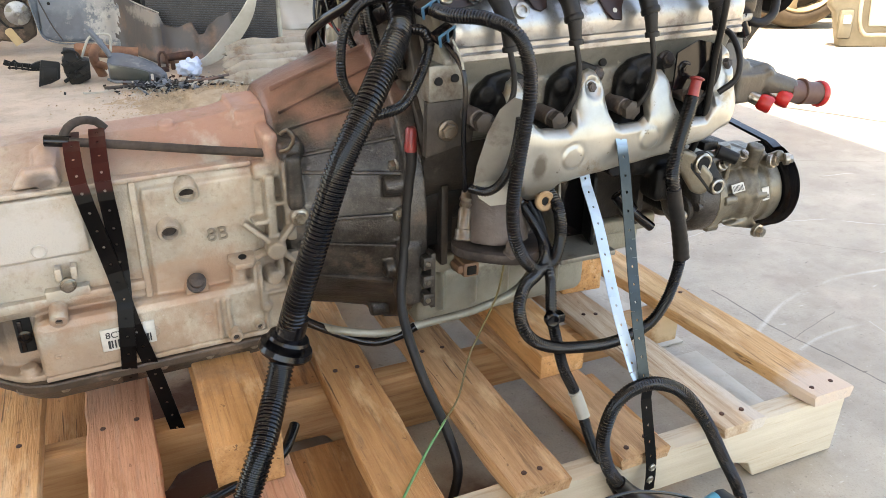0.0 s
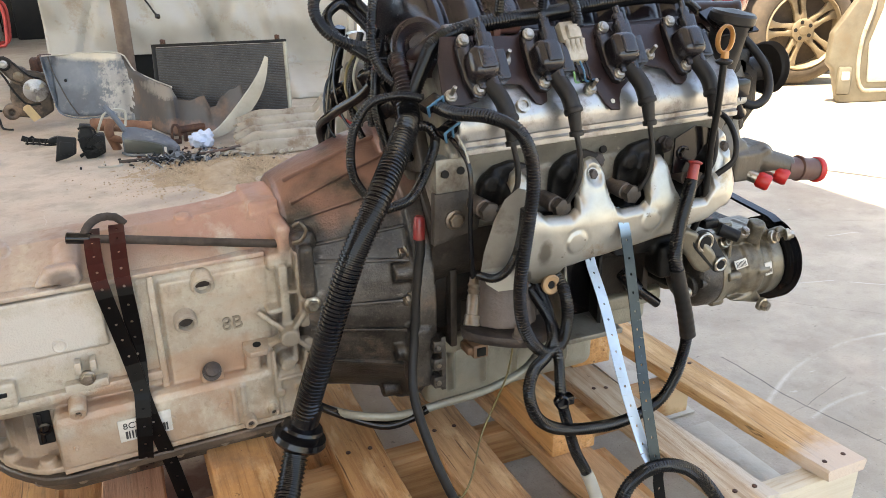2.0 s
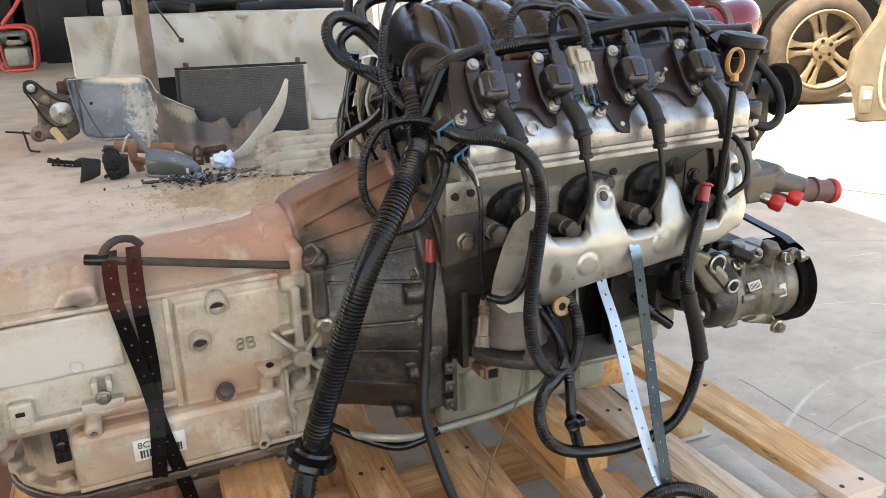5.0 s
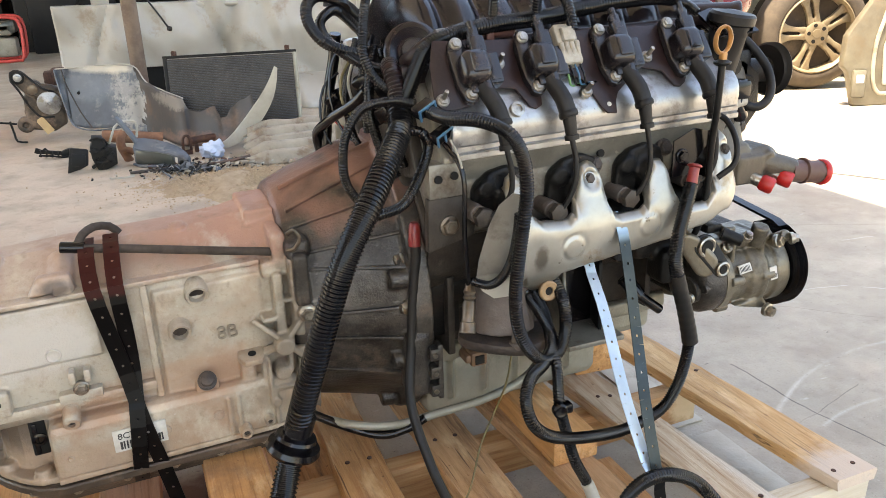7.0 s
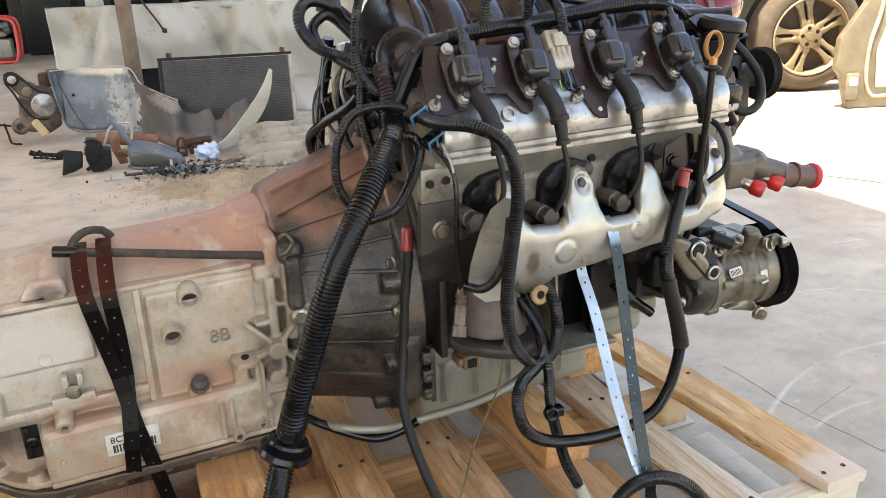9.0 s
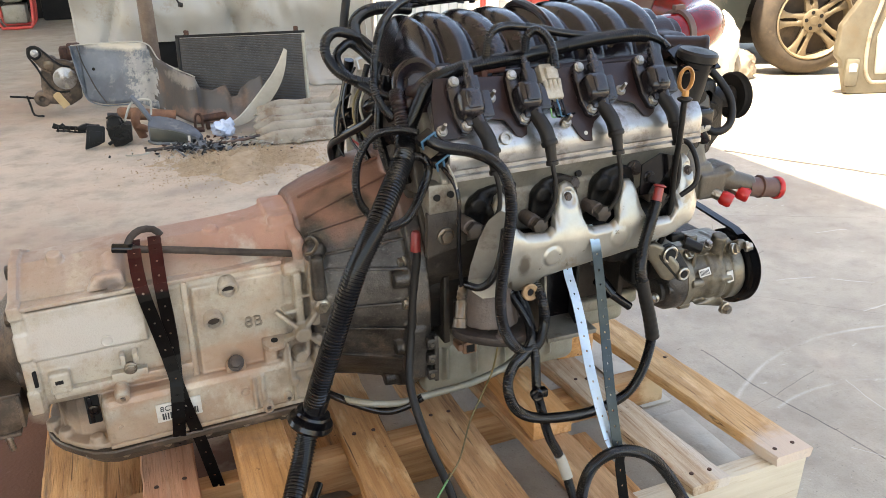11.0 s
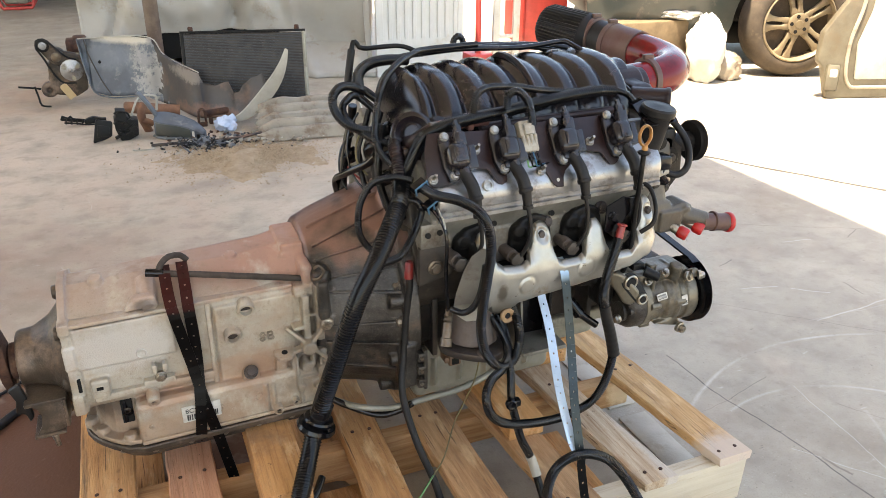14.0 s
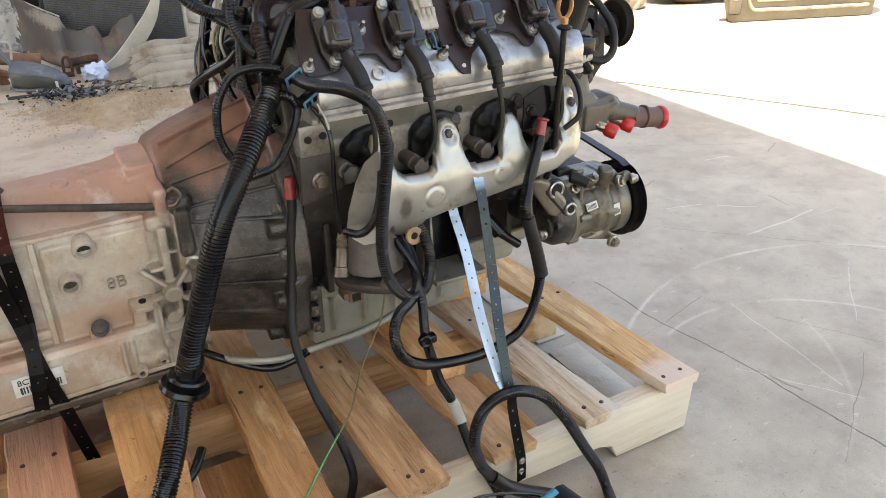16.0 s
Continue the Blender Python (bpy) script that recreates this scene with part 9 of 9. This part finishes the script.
for k in range(5):
    mm = WM @ Matrix.Rotation(radians(106 - 72 * k), 4, "Z") @ Matrix.Translation((0, 0, -0.045))
    for sd in (-1, 1):
        out = [(0.04, 0.0), (0.105, 0.0), (0.115, 0.011), (0.20, 0.013), (0.225, 0.006), (0.245, 0.006), (0.245, 0.078), (0.20, 0.052), (0.14, 0.040), (0.075, 0.043), (0.04, 0.03)]
        slab(b, [(x, sd * y) for x, y in (out if sd > 0 else out[::-1])], 0.035, mm, 0.005)
turned(b, WM.translation - wax * 0.05, wax, [(0, 0.08), (0.045, 0.078), (0.05, 0.07), (0.046, 0.03), (0.05, 0.028)], 32)
rim = part("rim", b, ALLOY, wheel, "gold-brown dusty alloy rim")
for k in range(5):
    an = radians(106 - 72 * k)
    b = bmesh.new()
    turned(b, WM @ Vector((0.055 * math.cos(an), 0.055 * math.sin(an), -0.006)), wax, [(0, 0.013), (0.006, 0.0135)], 14)
    part("stud_hole", b, HOLESHADE, rim)
b = bmesh.new()
turned(b, WM.translation - wax * 0.13, wax, [(0, 0.2), (0.02, 0.2)], 32)
part("brake_disc", b, RUSTY, wheel)
b = bmesh.new()
prof = []
for k in range(25):
    a = math.pi * k / 24
    prof.append((-0.46 * math.cos(a), 0.44 * math.sin(a)))
outline = [(-1.5, -0.12), (-0.5, -0.12)] + prof + [(0.5, -0.12), (2.6, -0.12), (2.6, 0.75), (0.9, 0.72), (-0.6, 0.68), (-1.3, 0.6), (-1.55, 0.35)]
slab(b, outline, 0.05, WM @ Matrix.Translation((0, 0, -0.10)), 0.012)
part("fender", b, CARPAINT, car, "dark dusty car fender")
b = bmesh.new()
box(b, (-1.4, -0.05, -1.6), (2.6, 0.6, -0.4), 0.1, m=WM)
box(b, (-1.3, -0.22, -1.6), (2.5, -0.05, -0.5), 0.03, m=WM)
part("body", b, DARK, car, "dark underbody")
b = bmesh.new()
tube(b, [WM @ Vector(v) for v in ((-1.42, 0.35, -0.04), (-1.2, 0.52, -0.03), (-0.7, 0.6, -0.02), (-0.5, 0.55, -0.02))], 0.10, 16, 0.04)
part("bumper_corner", b, FRAMERED, car, "dull red bumper corner")

door = thing("car_door", (4.6, 3.72, 0), "cream detached car door standing on the floor", "car door")
b = bmesh.new()
DM = frame_of((4.36, 3.74, 0.0), (0.96, -0.28, 0), (0, 0.05, 1))
slab(b, [(0.0, 0.0), (1.05, 0.0), (1.1, 0.5), (1.05, 0.95), (0.12, 0.95), (0.05, 0.62), (-0.09, 0.42), (-0.10, 0.24), (-0.06, 0.2)], 0.06, DM, 0.01)
part("door_shell", b, CREAM, door)
b = bmesh.new()
slab(b, [(0.16, 0.12), (0.95, 0.12), (0.98, 0.85), (0.22, 0.85), (0.2, 0.55), (0.14, 0.35)], 0.02, DM @ Matrix.Translation((0, 0, 0.055)), 0.012)
part("inner_panel", b, PALE, door)
b = bmesh.new()
tube(b, [DM @ Vector(v) for v in ((0.13, 0.9, 0.064), (0.14, 0.6, 0.064), (0.09, 0.35, 0.064), (0.12, 0.1, 0.064), (0.3, 0.07, 0.064), (1.0, 0.07, 0.064))], 0.012, 8, 0.03)
part("seal", b, BEIGE, door, "brown weather seal")
b = bmesh.new()
box(b, (-0.04, 0.05, 0.058), (0.05, 0.22, 0.08), 0.015, m=DM)
part("hinge_plate", b, CREAM, door)
b = bmesh.new()
box(b, (-0.02, 0.14, 0.079), (0.03, 0.19, 0.085), 0.006, m=DM)
part("sticker", b, PAPER, door)

b = bmesh.new()
box(b, (3.35, 4.6, 0.0), (3.95, 5.1, 0.40), 0.02)
single("cardboard_box", b, CARD, "brown cardboard box in the sun", "box")


def sack(name, c, s, seed, material, label):
    b = bmesh.new()
    bmesh.ops.create_icosphere(b, subdivisions=4, radius=1.0)
    for v in b.verts:
        n = 1 + 0.22 * noise.noise(v.co * 2.2 + Vector((seed, 0, 0))) + 0.10 * noise.noise(v.co * 6 + Vector((0, seed, 0)))
        v.co = Vector((c[0] + v.co.x * s[0] * n, c[1] + v.co.y * s[1] * n, max(0.003, c[2] + v.co.z * s[2] * n)))
    return single(name, b, material, label, "sack")


sack("white_sack", (3.93, 4.42, 0.2), (0.12, 0.15, 0.25), 3, BAG, "crumpled white plastic sack on the floor")
sack("white_sack", (3.9, 4.75, 0.43), (0.2, 0.2, 0.05), 8, BAG, "flat white plastic sack on a box")
sack("crumpled_cloth", (4.14, 4.42, 0.07), (0.12, 0.1, 0.12), 12, BEIGE, "grey crumpled cloth lying by the tyre")
# second tyre behind the sacks
b = bmesh.new()
turned(b, (4.35, 5.2, 0.38), (0.34, 0.94, 0), [(-0.1, 0.2), (-0.1, 0.33), (-0.06, 0.37), (0.06, 0.37), (0.1, 0.33), (0.1, 0.2)], 40)
single("spare_tyre", b, TYRE, "dusty black tyre standing behind the sacks", "tyre")

# red hoist and ladder frame
hoist = thing("red_hoist", (2.75, 5.6, 0), "red steel hoist frame standing in the yard", "hoist")
part("upright", cyl(bmesh.new(), (2.72, 5.6, 0.0), (2.70, 5.6, 1.6), 0.022), FRAMERED, hoist)
part("upright", cyl(bmesh.new(), (2.90, 5.65, 0.0), (2.90, 5.65, 1.6), 0.022), FRAMERED, hoist)
b = bmesh.new()
box(b, (2.62, 5.5, 0.0), (2.84, 5.7, 0.07), 0.01)
part("foot", b, FRAMERED, hoist)
ladder = thing("ladder", (2.88, 5.5, 0), "pale aluminium ladder leaning upright", "ladder")
for x in (2.80, 2.97):
    b = bmesh.new()
    box(b, (x, 5.5, 0), (x + 0.055, 5.53, 1.8), 0.004)
    part("rail", b, WALLWHITE, ladder)
for z in (0.2, 0.48, 0.76, 1.04):
    part("rung", cyl(bmesh.new(), (2.84, 5.515, z), (2.99, 5.515, z), 0.014), WALLWHITE, ladder)
b = bmesh.new()
box(b, (3.12, 5.6, 0.10), (3.52, 6.0, 1.2), 0.05)
cab = single("red_tool_cabinet", b, FRAMERED, "red steel cabinet standing in the sun", "cabinet")
for k in range(2):
    b = bmesh.new()
    box(b, (2.98, 5.42 + k * 0.02, k * 0.035), (3.26 - k * 0.03, 5.62, 0.033 + k * 0.035), 0.004)
    single("paper_stack", b, PALE, "pale bundle of paper on the ground", "papers", "paper bundles")

# ---- dark interior: generator and clutter ----
gen = thing("generator", (-0.85, 10.2, 0), "red tube framed generator on the floor", "generator")
for y in (10.0, 10.4):
    part("frame_tube", tube(bmesh.new(), [(-1.05, y, 0.42), (-1.02, y, 0.06), (-0.95, y, 0.025), (-0.76, y, 0.025), (-0.69, y, 0.06), (-0.67, y, 0.38), (-0.74, y, 0.47), (-0.98, y, 0.47), (-1.05, y, 0.42)], 0.018, 10, 0.03), FRAMERED, gen)
b = bmesh.new()
box(b, (-0.98, 10.05, 0.06), (-0.74, 10.35, 0.26), 0.03)
box(b, (-0.96, 10.05, 0.28), (-0.76, 10.35, 0.42), 0.04)
part("motor", b, PANGREY, gen)
b = bmesh.new()
box(b, (-1.02, 10.05, 0.30), (-0.72, 10.4, 0.45), 0.04)
part("fuel_tank", b, CARPAINT, gen)
rng = random.Random(11)
# crates coloured near-black to carry the shed's gloom
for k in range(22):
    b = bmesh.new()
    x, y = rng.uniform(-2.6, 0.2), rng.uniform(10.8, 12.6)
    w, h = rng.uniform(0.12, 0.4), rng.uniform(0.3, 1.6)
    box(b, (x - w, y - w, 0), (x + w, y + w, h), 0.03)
    single("dark_crate", b, DARK, "near-black stacked crate, toned for the dim shed", "crate", "crates in the shed")
b = bmesh.new()
tube(b, [(-0.95, 10.1, 0.5), (-0.75, 10.15, 0.75), (-0.7, 10.3, 1.0), (-0.8, 10.4, 1.2)], 0.02, 10, 0.03)
single("red_cart_handle", b, FRAMERED, "red bent cart handle", "handle")
b = bmesh.new()
tube(b, [(-0.9, 1.25, 0.0115), (-0.55, 1.56, 0.0115), (-0.314, 1.782, 0.0115), (-0.234, 1.875, 0.0115), (-0.1, 2.0, 0.0115), (0.1, 2.05, 0.0115)], 0.011, 10, 0.02)
single("black_hose", b, RUBBER, "black rubber hose lying on the floor", "hose")
b = bmesh.new()
tube(b, [(-0.6, 1.72, 0.005), (-0.329, 1.938, 0.005), (-0.275, 1.989, 0.005), (-0.15, 2.1, 0.005)], 0.004, 8, 0.02)
single("thin_cable", b, RUBBER, "thin dark cable lying on the floor", "cable")

# ---- battery charger on the floor before the pallet ----
charger = thing("battery_charger", (0.62, 0.70, 0), "grey battery charger with teal rails on the floor", "charger")
QC = frame_of((0.497, 0.641, 0.194), (0.978, 0.21, 0), (-0.21, 0.978, 0)) @ Matrix.Scale(0.72, 4)
b = bmesh.new()
box(b, (0.0, 0.0, -0.268), (0.33, 0.10, 0.088), 0.01, m=QC)
box(b, (0.03, 0.03, 0.086), (0.30, 0.062, 0.094), 0.006, m=QC)
case = part("case", b, CASEGREY, charger)
for x in (0.09, 0.17, 0.245):
    b = bmesh.new()
    box(b, (x, 0.034, 0.0925), (x + 0.035, 0.044, 0.0952), 0.002, m=QC)
    part("vent", b, HOLESHADE, case)
for y, x0, x1 in ((0.079, 0.02, 0.335), (0.022, 0.06, 0.345)):
    part("rail", tube(bmesh.new(), [QC @ Vector((x, y, 0.094 + 0.004 * (x > 0.3))) for x in (x0, (x0 + x1) / 2, x1)], 0.0075, 12, 0.02), TEAL, charger, "teal plastic rail")
b = bmesh.new()
for x0, x1 in ((0.03, 0.07), (0.075, 0.11), (0.115, 0.20)):
    box(b, (x0, 0.089, 0.0885), (x1, 0.098, 0.0895), m=QC)
part("label", b, PALE, charger, "pale printed strip")
b = bmesh.new()
box(b, (0.12, 0.032, 0.0945), (0.21, 0.042, 0.0955), m=QC)
lab = part("label", b, PALE, charger, "pale label with a red mark")
b = bmesh.new()
for k in range(4):
    box(b, (0.165 + k * 0.008, 0.033, 0.0954), (0.169 + k * 0.008, 0.041, 0.0959), m=QC)
part("red_mark", b, REDWIRE, lab)
b = bmesh.new()
loops = [[QC @ Vector((x, y, z + dz)) for y, dz in ((0.02, 0), (0.085, 0), (0.085, 0.004), (0.02, 0.004))] for x, z in ((0.29, 0.096), (0.32, 0.100), (0.345, 0.101), (0.362, 0.094), (0.37, 0.075), (0.366, 0.05), (0.35, 0.02))]
rings(b, loops)
part("strap_handle", b, BLACKSTRAP, charger, "black webbing carry strap")
b = bmesh.new()
box(b, (-0.03, -0.006, -0.004), (0.012, 0.006, 0.004), 0.002, m=Matrix.Translation((0.591, 0.763, 0.252)) @ pose(0, 0, 0, 0, 4, 8))
box(b, (0.008, -0.01, -0.008), (0.034, 0.01, 0.006), 0.003, m=Matrix.Translation((0.591, 0.763, 0.252)) @ pose(0, 0, 0, 0, 4, 8))
clampb = part("clamp", b, BLACK, charger, "black battery clamp")
b = bmesh.new()
box(b, (0.004, -0.011, 0.007), (0.042, 0.011, 0.011), 0.002, m=Matrix.Translation((0.591, 0.763, 0.252)) @ pose(0, 0, 0, 0, 4, 8))
part("jaw", b, PALE, clampb)
part("wire", tube(bmesh.new(), [(0.345, 0.770, 0.249), (0.358, 0.766, 0.298), (0.380, 0.766, 0.312), (0.414, 0.766, 0.309), (0.463, 0.766, 0.286), (0.514, 0.766, 0.268), (0.544, 0.766, 0.262), (0.574, 0.765, 0.258)], 0.0017, 8, 0.01), REDWIRE, charger, "thin red wire")
part("wire", tube(bmesh.new(), [(0.480, 0.763, 0.219), (0.495, 0.766, 0.238), (0.517, 0.766, 0.260), (0.539, 0.766, 0.278), (0.577, 0.766, 0.294), (0.611, 0.766, 0.295), (0.640, 0.766, 0.287), (0.682, 0.763, 0.270), (0.720, 0.751, 0.249), (0.742, 0.729, 0.219), (0.750, 0.706, 0.189)], 0.0017, 8, 0.01), CONDUIT, charger, "thin black wire")
b = bmesh.new()
cyl(b, (0.476, 0.759, 0.213), (0.496, 0.766, 0.240), 0.004)
part("terminal", b, TAPE, charger)
